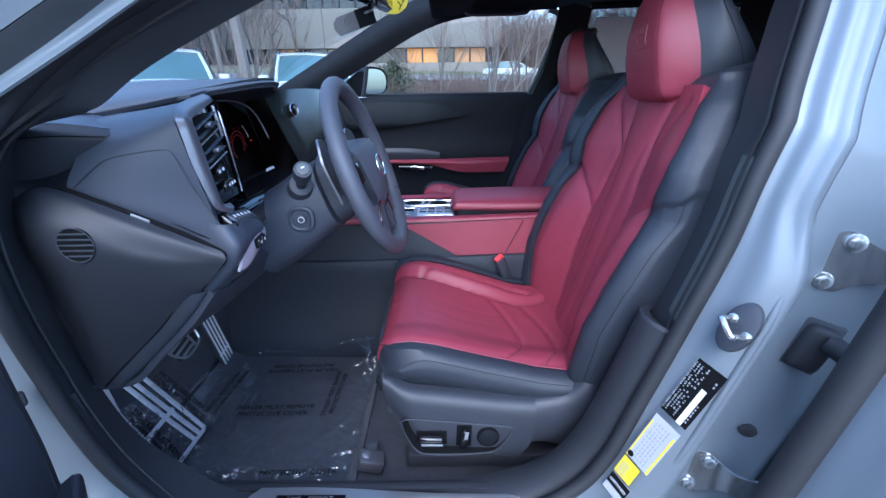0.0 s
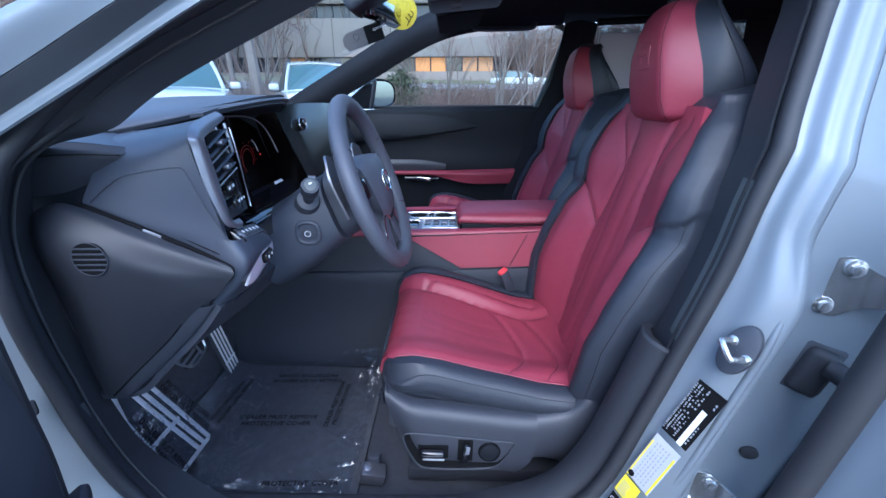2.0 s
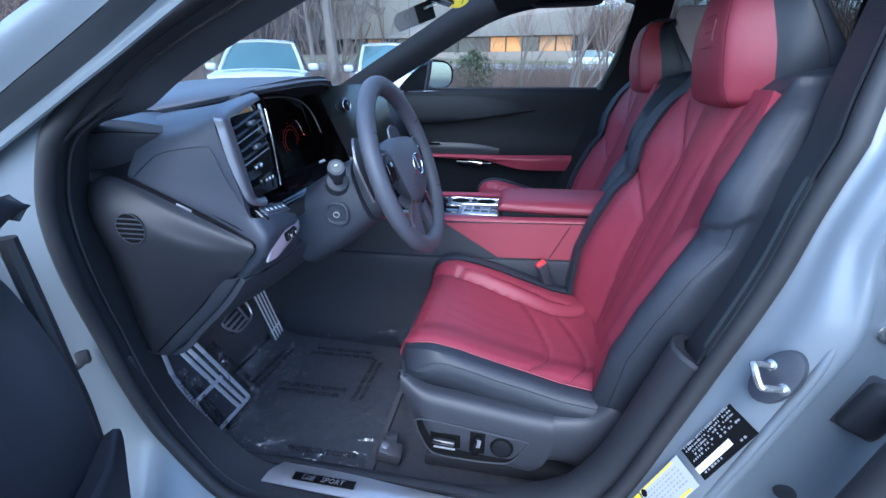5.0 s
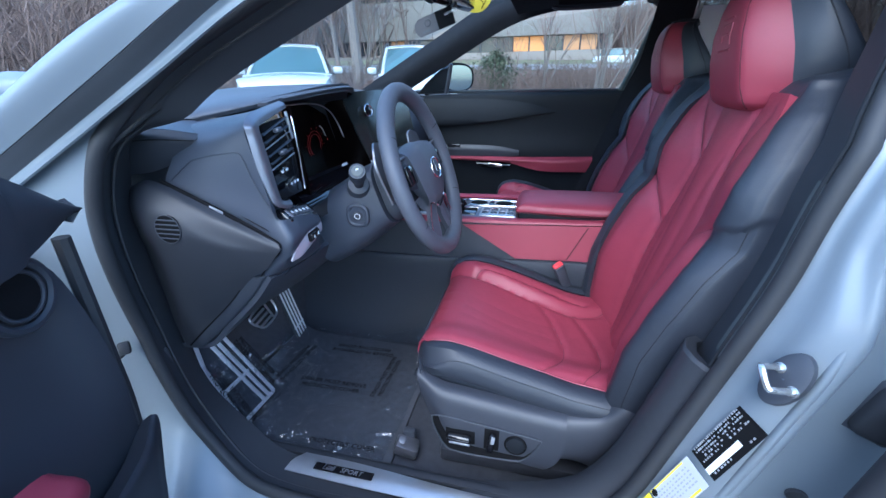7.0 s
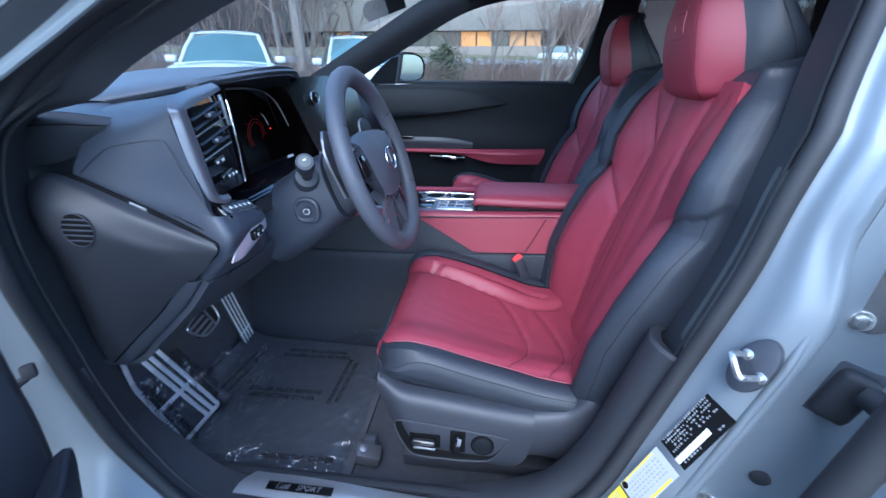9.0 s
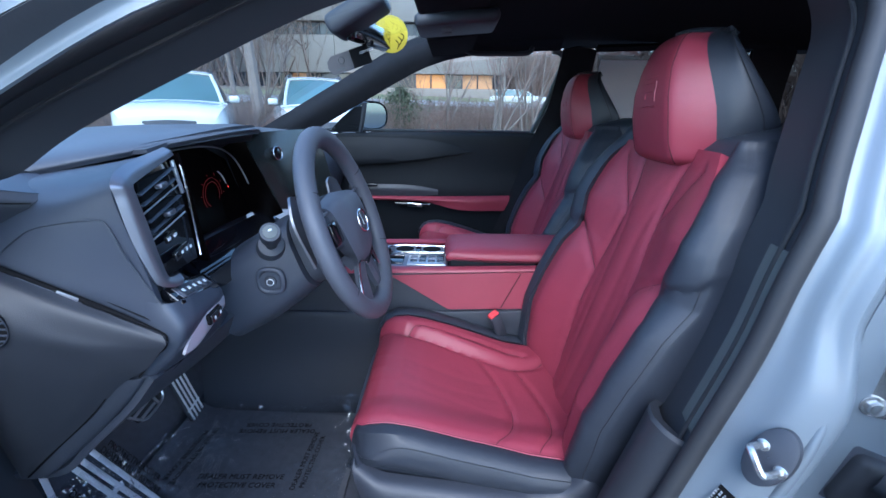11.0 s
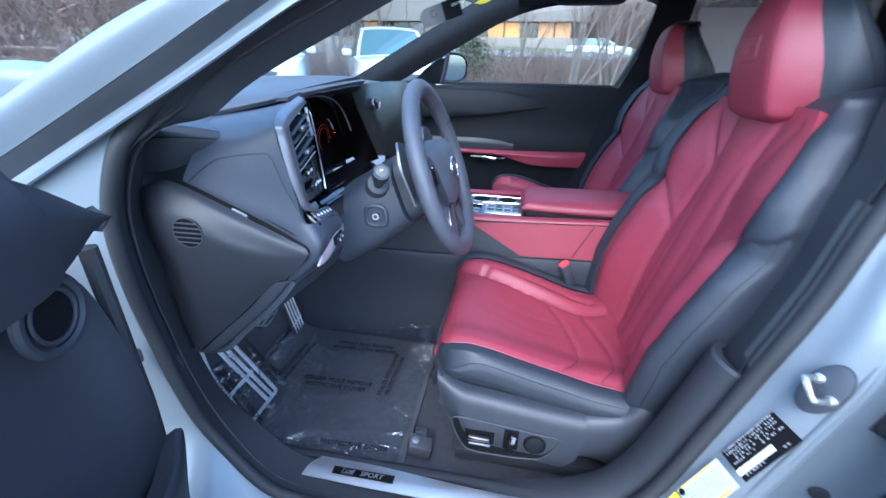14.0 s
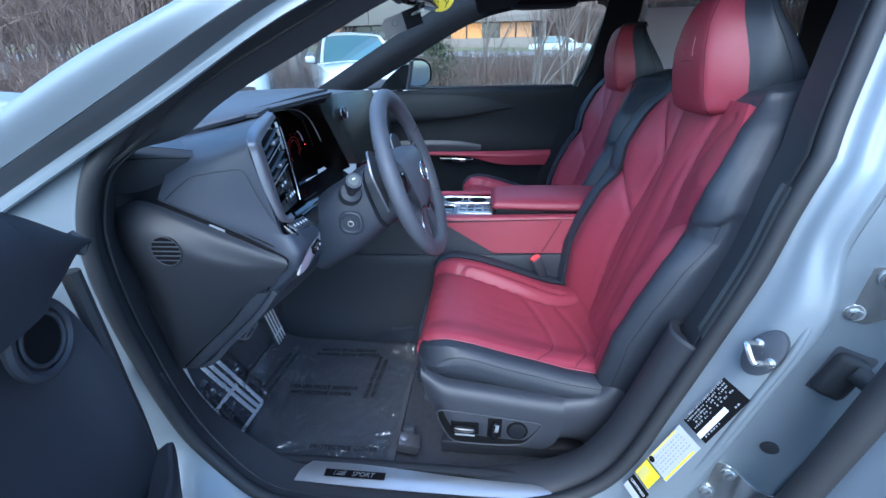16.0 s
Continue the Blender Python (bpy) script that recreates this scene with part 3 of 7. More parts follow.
o3 = o2 - UPB * .038 + ACB * .001
yel = thing("yellow_label", "small yellow warning label with fine print", "label", o3)
part("sheet", plate(o3, ACB, UPB, .030, .034, .0008), YELLOW, yel)
bars = bmesh.new()
for i in range(7):
    plate(o3 + NB * .001 + ACB * .003 + UPB * (.003 + i * .0035), ACB, UPB, .02 * rnd.uniform(.6, 1), .0013, .0004, bars)
part("fine_print", bars, GREYPRINT, yel)
o4 = o3 - UPB * .038 + ACB * .001
cert = thing("certified_label", "black and white certified label", "label", o4)
part("sheet", plate(o4, ACB, UPB, .036, .034, .0008), PAPER, cert)
part("dark_half", plate(o4 + NB * .001 + UPB * .014, ACB, UPB, .036, .020, .0004), BLACKPRINT, cert)
mw = Matrix.Translation(o4 + NB * .0022 + UPB * .021 + ACB * .002) @ Matrix((ACB, UPB, NB)).transposed().to_4x4()
writing("lettering", "CERTIFIED", .0068, mw, WHITEPRINT, cert, .0002)

# hinges, check strap and plug on the outer pillar face
OUTN = Vector((-.25, -.95, .05)).normalized()
def hinge(z, name):
    c = on_jamb(z + .018, .104, -.048)
    th = thing(name, "bare zinc steel door hinge bolted to the pillar", "hinge", c, "rear door hinges")
    along, upv = Vector((.90, -.42, .0)).normalized(), Vector((0.05, 0, 1)).normalized()
    leaf = [[c + along * u + upv * (h * .5 * s) + OUTN * (.004 + .012 * ease(u, .02, .055)) for s in (1, .5, 0, -.5, -1)] for u, h in ((-.026, .034), (-.016, .070), (.002, .078), (.020, .052), (.040, .036), (.062, .046), (.085, .056))]
    part("leaf", loft(leaf, 10, 18, .004), ZINC, th)
    for du, dz in ((.004, .026), (-.012, -.026)):
        q = c + along * du + upv * dz + OUTN * .004
        part("washer", disc(q + OUTN * .003, OUTN, .0115, .003, 20, bevel=.0008), ZINC, th)
        part("bolt", disc(q + OUTN * .010, OUTN, .0075, .008, 6, bevel=.001), ZINC, th)
    part("pin", tube([c + along * .075 + upv * .03 + OUTN * .012, c + along * .075 - upv * .03 + OUTN * .012], .008, 12), ZINC, th)


hinge(1.016, "upper_hinge")
hinge(.690, "lower_hinge")
c = on_jamb(.932, .138, -.048)
chk = thing("cable_boot", "black rubber cable boot and socket on the pillar", "cable boot", c)
leanv = Vector((.30, -.03, .95)).normalized()
sock = axes(OUTN, leanv)
c = c - Vector((.007, 0, 0))
part("socket", box(c + OUTN * .006, (.030, .040, .066), .010, sock, None, 3), RUBBER, chk)
part("socket_flange", box(c + OUTN * .001, (.012, .052, .078), .005, sock, None, 2), DARK, chk)
c = c + Vector((.010, 0, .012))
tip = c + OUTN * .040 + Vector((.020, 0, -.010))
part("connector", tube([c + OUTN * .016, c + OUTN * .024 + Vector((.008, 0, -.003)), tip], [.0135, .0135, .0125], 16), RUBBER, chk)
part("connector_ring", ring(tip, OUTN, .0130, .0022, 24), HARD, chk)
rib = [tip + OUTN * (.010 * math.sin(f * 2.2)) + Vector((.010 * f, -.012 * f, -.135 * f)) for f in [i / 40 for i in range(41)]]
part("bellows", tube(rib, [.0095 + .0025 * (i % 2) for i in range(41)], 10), RUBBER, chk)
c = on_jamb(.780, .126, -.050)
tagged(part("rubber_plug", disc(c + OUTN * .008, OUTN, .012, .012, 20, bevel=.002, squash=.8), RUBBER), "round black rubber plug in the pillar", "plug")
part("pillar_edge", tube(spline([on_jamb(z, .050, dy) for z, dy in ((.66, -.046), (.72, -.058), (.80, -.0605), (.88, -.0610), (.95, -.0600), (1.01, -.050), (1.07, -.028))], 60), .0055, 10), PAINT, car)
part("gap_seal", tube(spline([on_jamb(z, .190, -.062) for z in (.62, .72, .82, .92, 1.02, 1.12)], 20), .010, 8), RUBBER, car, "black rubber rear door seal")

# hinge-side clip
cl = thing("door_check", "small black door check clip on the hinge pillar", "clip", (-.577, .452, .815))
part("body", box((-.577, .450, .817), (.020, .018, .022), .004, axes((.6, -.5, .3))), RUBBER, cl)
part("arm", tube([(-.577, .445, .81), (-.587, .42, .80), (-.60, .40, .79)], .006, 8), RUBBER, cl)

# sill plate
sp = thing("sill_plate", "brushed silver door sill plate with dark badge", "sill plate", (-.18, .525, .515))
pl = [[(-.352, .503, .519), (-.2, .500, .519), (.02, .500, .519), (.20, .505, .522)], [(-.345, .525, .524), (-.2, .522, .524), (.02, .520, .524), (.20, .522, .527)], [(-.328, .548, .521), (-.2, .547, .521), (.0, .535, .521), (.20, .528, .525)]]
part("plate", loft(pl, 30, 6, .003), SILVER, sp)
part("badge", plate((-.292, .5125, .5252), (1, 0, 0), (0, 1, 0), .125, .016, .0012), GLOSS, sp, "black badge inlay")
m = Matrix.Translation((-.236, .5160, .527)) @ Matrix(((1.1, .25, 0, 0), (0, 1, 0, 0), (0, 0, 1, 0), (0, 0, 0, 1)))
writing("lettering", "SPORT", .0140, m, SILVER, sp, .0002)
fl = bmesh.new()
plate((-.274, .5155, .5266), (1, .0, 0), (.25, 1, 0), .024, .0115, .0004, fl)
part("badge_mark", fl, DIMSILVER, sp)
fl = bmesh.new()
for u, v, w_, h_ in ((.006, .0085, .016, .002), (.0045, .0045, .011, .002), (.003, .0010, .004, .0075)):
    plate((-.274 + u, .5155 + v, .5272), (1, 0, 0), (.25, 1, 0), w_, h_, .0004, fl)
part("badge_mark", fl, GLOSS, sp)

# ---- seats ----
SEAT_Y = .874


def lerp_table(t, table):
    if t <= table[0][0]:
        return table[0][1]
    for (a, va), (b, vb) in zip(table, table[1:]):
        if t <= b:
            return va + (vb - va) * (t - a) / (b - a)
    return table[-1][1]


RED_W = [(.64, .185), (.70, .198), (.76, .210), (.84, .221), (.92, .219), (.97, .216), (1.0, .203), (1.04, .195), (1.08, .205), (1.12, .204), (1.16, .196), (1.20, .172), (1.215, .160)]
OUT_W = [(.62, .235), (.75, .255), (.90, .266), (1.0, .264), (1.06, .262), (1.13, .250), (1.19, .222), (1.225, .190), (1.245, .165)]
WING = [(.62, .025), (.70, .050), (.80, .066), (.88, .060), (.96, .045), (1.01, .026), (1.04, .028), (1.09, .033), (1.15, .024), (1.22, .010)]


def creases(us, vs, lines, width):
    """For each place of a table, 1 on the lines and falling to 0 beside them."""
    pts = np.array([(q.x, q.y) for ln in lines for q in spline([(a, b, 0) for a, b in ln], 70)])
    out = np.zeros(us.shape)
    for i in range(us.shape[0]):
        d2 = ((us[i][:, None] - pts[None, :, 0]) ** 2 + (vs[i][:, None] - pts[None, :, 1]) ** 2).min(axis=1)
        out[i] = np.exp(-d2 / width ** 2)
    return out


# seams of the backrest, as places across and up
BACK_SEAMS = [[(s * .081, 1.20), (s * .067, 1.144), (s * .064, 1.07), (s * .083, .945), (s * .086, .856), (s * .077, .762), (s * .060, .65)] for s in (-1, 1)]
BACK_SEAMS += [[(s * .205, 1.030), (s * .176, 1.014), (s * .123, .979), (s * .085, .940)] for s in (-1, 1)]
BACK_SEAMS += [[(s * .140, 1.186), (s * .100, 1.130), (s * .066, 1.085)] for s in (-1, 1)]
BACK_PLEATS = [[(s * .058, 1.135), (s * .034, 1.06), (s * .030, .95), (s * .026, .80), (s * .018, .66)] for s in (-1, 1)]
# seams of the cushion, as places along and across
FAR_SEAM = [(-.112, .150), (-.075, .128), (-.042, .116), (.053, .102), (.16, .084), (.215, .080), (.262, .092), (.296, .118)]
FAR_GROOVE = [(-.046, .118), (-.036, .134), (-.012, .144), (.06, .142), (.14, .137), (.20, .130), (.243, .124)]
CUSHION_SEAMS = [FAR_SEAM, [(.130, .084), (.160, .028), (.181, -.045), (.186, -.097), (.172, -.150), (.142, -.184)],
                 [(.214, .080), (.246, .010), (.264, -.07), (.254, -.136), (.221, -.186)]]
CUSHION_PLEATS = [[(-.112, .045), (.0, .010), (.10, .0), (.163, .004)], [(-.117, .0), (.024, -.045), (.163, -.049)], [(-.110, -.05), (.052, -.085), (.157, -.105)]]


def back_front(yl, z):
    """The x of the backrest's face."""
    a = abs(yl)
    x = .308 + (z - .68) * .265
    x -= lerp_table(z, WING) * ease(a, .06, .185)
    return x - .006 * math.exp(-(yl / .05) ** 2)


def cushion_top(x, yl):
    z = lerp_table(x, [(-.125, .688), (-.120, .708), (-.108, .729), (-.085, .741), (-.05, .745), (0.0, .736), (.10, .708), (.20, .683), (.32, .668)])
    a = abs(yl)
    z -= .008 * math.exp(-(yl / .09) ** 2) * ease(x, -.1, .1)
    seam = lerp_table(x, [(-.11, .14), (-.04, .116), (.05, .100), (.2, .080), (.3, .10)])
    if yl > 0:
        z += (.024 - .012 * ease(x, .05, .25)) * ease(a, seam, seam + .030) - .016 * ease(a, .168, .200)
    else:
        z += (.010 + .006 * ease(x, .05, .3)) * ease(a, .10, .16) - .008 * ease(a, .172, .195)
    return z


def seat(at, label, switches, lift=0.0):
    s = thing("bucket_seat", label, "car seat", at, "front seats")
    dx, dy = at[0], at[1]
    P = lambda x, yl, z: Vector((x + dx, SEAT_Y + yl + dy, z))
    ct_ = lambda x, yl: cushion_top(x, yl) + lift
    # cushion: red top with sunk seams, black sides
    xs = [-.124, -.1225, -.120, -.116, -.111, -.105] + [-.098 + .0068 * i for i in range(69)]
    half = lambda x: .188 + .010 * ease(x, .1, .33) - .018 * (1 - ease(x, -.125, -.09))
    vs_ = [i / 36 - 1 for i in range(73)]
    U = np.array([[x] * 73 for x in xs])
    V = np.array([[half(x) * v for v in vs_] for x in xs])
    cut = .0045 * creases(U, V, CUSHION_SEAMS, .0065) + .0075 * creases(U, V, [FAR_GROOVE], .0075) + .0008 * creases(U, V, CUSHION_PLEATS, .006)
    rows = [[P(x, V[i, j], ct_(x, V[i, j]) - cut[i, j]) for j in range(73)] for i, x in enumerate(xs)]
    rows.insert(0, [p - Vector((-.004, 0, .035)) for p in rows[0]])
    cushion = part("cushion", grid(rows, thick=.02), RED, s, "red leather seat cushion")
    bx_ = [-.124, -.120, -.114, -.105, -.095] + [-.085 + .015 * i for i in range(30)]
    for sg in (-1, 1):
        rows = []
        for x in bx_:
            e = half(x)
            zt = ct_(x, sg * e)
            fr = 1 - ease(x, -.125, -.065)
            dip = .022 * (1 - ease(x, -.085, -.015))
            k = 1 - .35 * ease(x, .08, .33)
            prof = [(0, -.001), (.003, .001), (.012, .003), (.026, .000), (.036, -.008 - dip), (.0385, -.012 - dip), (.0405, -.0125 - dip), (.045, -.022 - dip * .7), (.047, -.036), (.045, -.050), (.040, -.058), (.037, -.059), (.037, -.066), (.030, -.080)]
            rows.append([P(x + fr * .006, sg * (e + d * (1 - .45 * fr)), zt + h * (k if h < 0 else 1)) for d, h in prof])
        part("cushion_bolster", grid(rows, thick=.012), BLACK_LEATHER, s, "black leather cushion side")
        line = [P(r, sg * (half(r) + .0395), ct_(r, sg * half(r)) - (.0125 + .022 * (1 - ease(r, -.085, -.015))) * (1 - .35 * ease(r, .08, .33))) for r in [-.06 + .0062 * i for i in range(56)]]
        bm = bmesh.new()
        for i in range(0, 55):
            tube([line[i].lerp(line[i + 1], .1), line[i].lerp(line[i + 1], .75)], .0008, 5, bm)
        part("stitching", bm, GREYSTITCH, s)
        edge = [P(x, sg * (half(x) + .0005), ct_(x, sg * half(x)) + .0006) for x in [-.118 + .011 * i for i in range(40)]]
        part("edge_piping", tube(edge, .0017, 6), RED, cushion)
    nose = [[P(-.122 + .006 * abs(v) * 3, .168 * v * 1.06, .690 - .036 * k + .004) + Vector((.004 * k * k, 0, 0)) for v in (-1, -.7, -.3, 0, .3, .7, 1)] for k in (0.7, 1.2, 2, 3)]
    part("cushion_front", loft(nose, 24, 8, .012), BLACK_LEATHER, s, "black leather cushion front")

    def seam(name, pts, fn, mat, parent, r=.0009, n=44):
        q = [fn(a, b) for a, b in [(p.x, p.y) for p in spline([(a, b, 0) for a, b in pts], n)]]
        return part(name, tube(q, r, 6), mat, parent)
    for ln in CUSHION_SEAMS:
        seam("seam", ln, lambda x, yl: P(x, yl, ct_(x, yl) - .0042), STITCH, cushion)
    seam("seam", FAR_GROOVE, lambda x, yl: P(x, yl, ct_(x, yl) - .0072), STITCH, cushion)
    # backrest: red face, black wings, dark shell
    zs = [.635 + i * (1.215 - .635) / 96 for i in range(97)]
    vb = [i / 38 - 1 for i in range(77)]
    V = np.array([[lerp_table(z, RED_W) * v for v in vb] for z in zs])
    U = np.array([[z] * 77 for z in zs])
    cut = .0060 * creases(V, U, BACK_SEAMS, .0075) + .0016 * creases(V, U, BACK_PLEATS, .009)
    rows = [[P(back_front(V[i, j], z) + cut[i, j], V[i, j], z) for j in range(77)] for i, z in enumerate(zs)]
    backrest = part("backrest", grid(rows, thick=.02), RED, s, "red leather backrest centre")
    for ln in BACK_SEAMS:
        seam("seam", [p for p in ln if p[1] < 1.205], lambda yl, z: P(back_front(yl, min(z, 1.214)) + .0055, yl, z), STITCH, backrest, .0008)
    zs2 = [.62 + i * (1.226 - .62) / 100 for i in range(101)]
    for sg in (-1, 1):
        rows = []
        for z in zs2:
            zz = min(z, 1.215)
            w, wo = lerp_table(zz, RED_W), lerp_table(z, OUT_W)
            d = wo - w
            x = back_front(w, zz) + .27 * (z - zz)
            up = ease(z, 1.17, 1.245)
            row = []
            prof = [(-.004, .001 + .03 * up), (.30 * d, -.006 + .02 * up), (.62 * d, -.002 + .01 * up), (.86 * d, .012), (.93 * d, .018), (.97 * d, .0215), (d + .001, .027), (d + .003, .050), (d - .002, .085), (d - .05, .125), (d - .12, .15)]
            for k, (py, px_o) in enumerate(prof):
                zj = 1.024 + .0055 * k
                lift = .0055 * ease(z, zj - .003, zj + .003) * (1 - ease(z, 1.12, 1.2)) * (0.2 if k == 0 else 1)
                row.append(P(x + px_o - lift, sg * (w + py + lift * .5), z))
            rows.append(row)
        top = rows[-1]
        mid_ = Vector((sum(p.x for p in top) / len(top) - .01, SEAT_Y + dy + sg * .165, 0))
        for f_, up in ((.06, .005), (.16, .008), (.30, .009)):
            rows.append([Vector((p.x + (mid_.x - p.x) * f_, p.y + (mid_.y - p.y) * f_, p.z + up)) for p in top])
        part("backrest_bolster", grid([spline(r, 30) for r in rows], thick=.012), BLACK_LEATHER, s, "black leather backrest wing")
        pts = []
        for z in [.66 + .385 * i / 120 for i in range(121)]:
            w, wo = lerp_table(z, RED_W), lerp_table(z, OUT_W)
            pts.append(P(back_front(w, z) + .0165, sg * (w + .92 * (wo - w)), z))
        bm = bmesh.new()
        for i in range(0, 120):
            tube([pts[i].lerp(pts[i + 1], .1), pts[i].lerp(pts[i + 1], .75)], .0009, 5, bm)
        part("wing_stitching", bm, GREYSTITCH, s)
    shell = [[P(back_front(0, min(z, 1.19)) + .15 + .26 * max(0, z - 1.19), (lerp_table(z, OUT_W) - .10) * v, z) for v in (-1, -.5, 0, .5, 1)] for z in zs2[::7]]
    part("backrest_shell", loft(shell, 12, 14, .01), HARD, s, "black plastic backrest shell")
    for sg in (-1, 1):
        part("collar", box(P(.535, sg * .128, 1.186), (.17, .14, .125), .045, axes((1, 0, .25)), None, 4), BLACK_LEATHER, s, "black leather shoulder collar")
    # head restraint: a front panel and two side panels in red
    zs3 = [1.185, 1.188, 1.193, 1.20, 1.212, 1.225, 1.24, 1.26, 1.28, 1.30, 1.32, 1.34, 1.358, 1.372, 1.383, 1.39, 1.394]
    hw = lambda z: lerp_table(z, [(1.185, .078), (1.19, .092), (1.20, .102), (1.225, .109), (1.26, .109), (1.30, .100), (1.34, .083), (1.37, .063), (1.388, .043), (1.394, .030)])
    fx = lambda z: lerp_table(z, [(1.185, .432), (1.19, .420), (1.20, .412), (1.225, .404), (1.26, .397), (1.30, .393), (1.34, .396), (1.37, .404), (1.388, .416), (1.394, .43)])
    def fold(z):
        """Where the side panel begins, as a share of the half width."""
        return .66 + .16 * ease(z, 1.33, 1.394) + .10 * (1 - ease(z, 1.19, 1.225))
    def face(z, v):
        """v from 0 in the middle to 1 at the edge of the red panels."""
        f = fold(z)
        back = (.056 - .022 * ease(z, 1.27, 1.39)) * max(0.0, (abs(v) - f) / (1 - f)) ** 1.25
        return P(fx(z) + back + .006 * v * v + .0018 * math.exp(-((abs(v) - f) / .035) ** 2), hw(z) * v * .94, z)
    front = [[face(z, v) for v in [i / 22 - 1 for i in range(45)]] for z in zs3]
    rest = part("head_restraint", grid(front, thick=.02), RED, s, "red leather head restraint")
    for sg in (-1, 1):
        rows = []
        for z in zs3:
            f = face(z, sg)
            d = lerp_table(z, [(1.185, .112), (1.25, .092), (1.34, .056), (1.375, .040), (1.394, .026)])
            b = .020 * ease(z, 1.20, 1.26)
            rows.append([f, f + Vector((.02, sg * (.006 + b * .5), 0)), f + Vector((d * .6, sg * (.006 + b), .001)), f + Vector((d * .95, sg * (b - .004), .001)), f + Vector((d + .01, -sg * hw(z) * .9, .001))])
        part("restraint_side", grid([spline(r, 14) for r in rows], thick=.01), BLACK_LEATHER, rest, "black leather side")
        part("seam", tube(spline([face(z, sg * fold(z)) + Vector((.0004, 0, 0)) for z in zs3[1:]], 40), .0009, 6), STITCH, rest)
        part("side_seam", tube(spline([r[2] + Vector((0, sg * .0006, 0)) for r in rows[1:-2]], 30), .0010, 6), GREYSTITCH, rest)
    cap = [[face(1.394, v) for v in (-1, -.5, 0, .5, 1)], [face(1.394, v) + Vector((.02, 0, .004)) for v in (-1, -.5, 0, .5, 1)], [face(1.394, v * .9) + Vector((.032, 0, -.006)) for v in (-1, -.5, 0, .5, 1)]]
    part("restraint_top", loft(cap, 12, 8, .004), BLACK_LEATHER, rest, "black leather top")
    # embossed mark: a plain raised slanted shape
    mk = bmesh.new()
    for (z0, v0), (z1, v1) in (((1.328, -.26), (1.326, .20)), ((1.319, -.26), (1.317, .14)), ((1.319, -.26), (1.288, -.26)), ((1.304, -.18), (1.302, .08)), ((1.304, .08), (1.292, .10)), ((1.280, -.28), (1.278, .20))):
        tube([face(z0 + (z1 - z0) * i / 8, v0 + (v1 - v0) * i / 8) + Vector((.0002, 0, 0)) for i in range(9)], .0016, 6, mk)
    part("embossed_mark", mk, RED, rest)
    # base and covers
    base = [[P(-.085, -.16, .62), P(-.085, 0, .62), P(-.085, .16, .62)], [P(-.06, -.17, .54), P(-.06, 0, .54), P(-.06, .17, .54)], [P(.33, -.17, .53), P(.33, 0, .53), P(.33, .17, .53)], [P(.36, -.17, .63), P(.36, 0, .63), P(.36, .17, .63)]]
    part("seat_frame", loft(base, 8, 10, .02), DARK, s)
    fcov = [[P(x + .030 * abs(v) ** 4, .232 * v, z) for v in (-1, -.8, -.4, 0, .4, .8, 1)] for x, z in ((-.122, .700), (-.126, .680), (-.120, .640), (-.106, .590), (-.080, .535), (-.06, .520))]
    part("front_cover", loft(fcov, 30, 16, .006), HARD, s, "dark plastic seat front cover")
    tops = [(-.106, .698), (-.06, .680), (.0, .670), (.06, .662), (.13, .653), (.190, .649)]
    for sg in (-1, 1):
        def row(out, drop, lean, shut):
            return [P(x + lean * (1 - ease(x, -.106, .02)) - shut * ease(x, .10, .19), sg * (out - .020 * (1 - ease(x, -.11, -.04)) ** 2), zt - drop) for x, zt in tops]
        cover = [row(.228, -.002, 0, 0), row(.246, .000, 0, 0), row(.258, .010, .002, 0), row(.263, .030, .006, -.003), row(.264, .065, .016, .001), row(.262, .100, .028, .010), row(.257, .126, .038, .026), row(.248, .140, .052, .040), row(.225, .146, .070, .050)]
        side = part("side_cover", loft(cover, 50, 30, .006), HARD, s, "dark plastic seat side cover")
        t2 = [(.186, .649), (.225, .656), (.255, .668), (.285, .700), (.300, .704), (.312, .688)]
        rear = [[P(x - sh * (1 - ease(x, .194, .26)), sg * o_, z - dr * (1 + 1.0 * ease(x, .23, .31))) for x, z in t2] for o_, dr, sh in ((.220, .0, 0), (.238, .003, 0), (.250, .012, -.003), (.256, .040, .000), (.254, .080, .012), (.246, .110, .028), (.225, .125, .036))]
        part("rear_cover", loft(rear, 30, 20, .006), HARD, s, "dark plastic seat hinge cover")
        if sg == switches:
            y = sg * .2655
            rim_ = [(-.064, .622), (-.028, .622), (.04, .615), (.10, .608), (.143, .602), (.145, .592), (.132, .566), (.118, .546), (.10, .538), (.05, .534), (-.02, .535), (-.042, .545), (-.058, .575), (-.068, .606)]
            ring_ = [Vector(P(a, y, b)) for a, b in rim_]
            part("panel_rim", tube(spline(ring_, 80, True), .0016, 6, None, True), DARK, side)
            mid = P(.035, y - sg * .006, .578)
            loop_ = spline(ring_, 60, True)
            part("switch_panel", grid([loop_, [q.lerp(mid, .04) - Vector((0, sg * .004, 0)) for q in loop_], [q.lerp(mid, .5) - Vector((0, sg * .004, 0)) for q in loop_], [q.lerp(mid, .98) - Vector((0, sg * .004, 0)) for q in loop_]], closed=True), BLACKPRINT, side, "black recessed switch panel")
            for cx, cz, sx, sz, ang in ((-.011, .577, .060, .034, -.02), (.052, .581, .030, .054, -.02)):
                part("switch_well", box(P(cx, y - sg * .003, cz), (sx, .004, sz), .0015, axes((1, 0, ang))), BLACKPRINT, side)
            part("seat_switch", box(P(-.012, y + sg * .007, .580), (.050, .016, .018), .006, axes((1, 0, -.03)), None, 3), GLOSS, side, "gloss black seat slide switch")
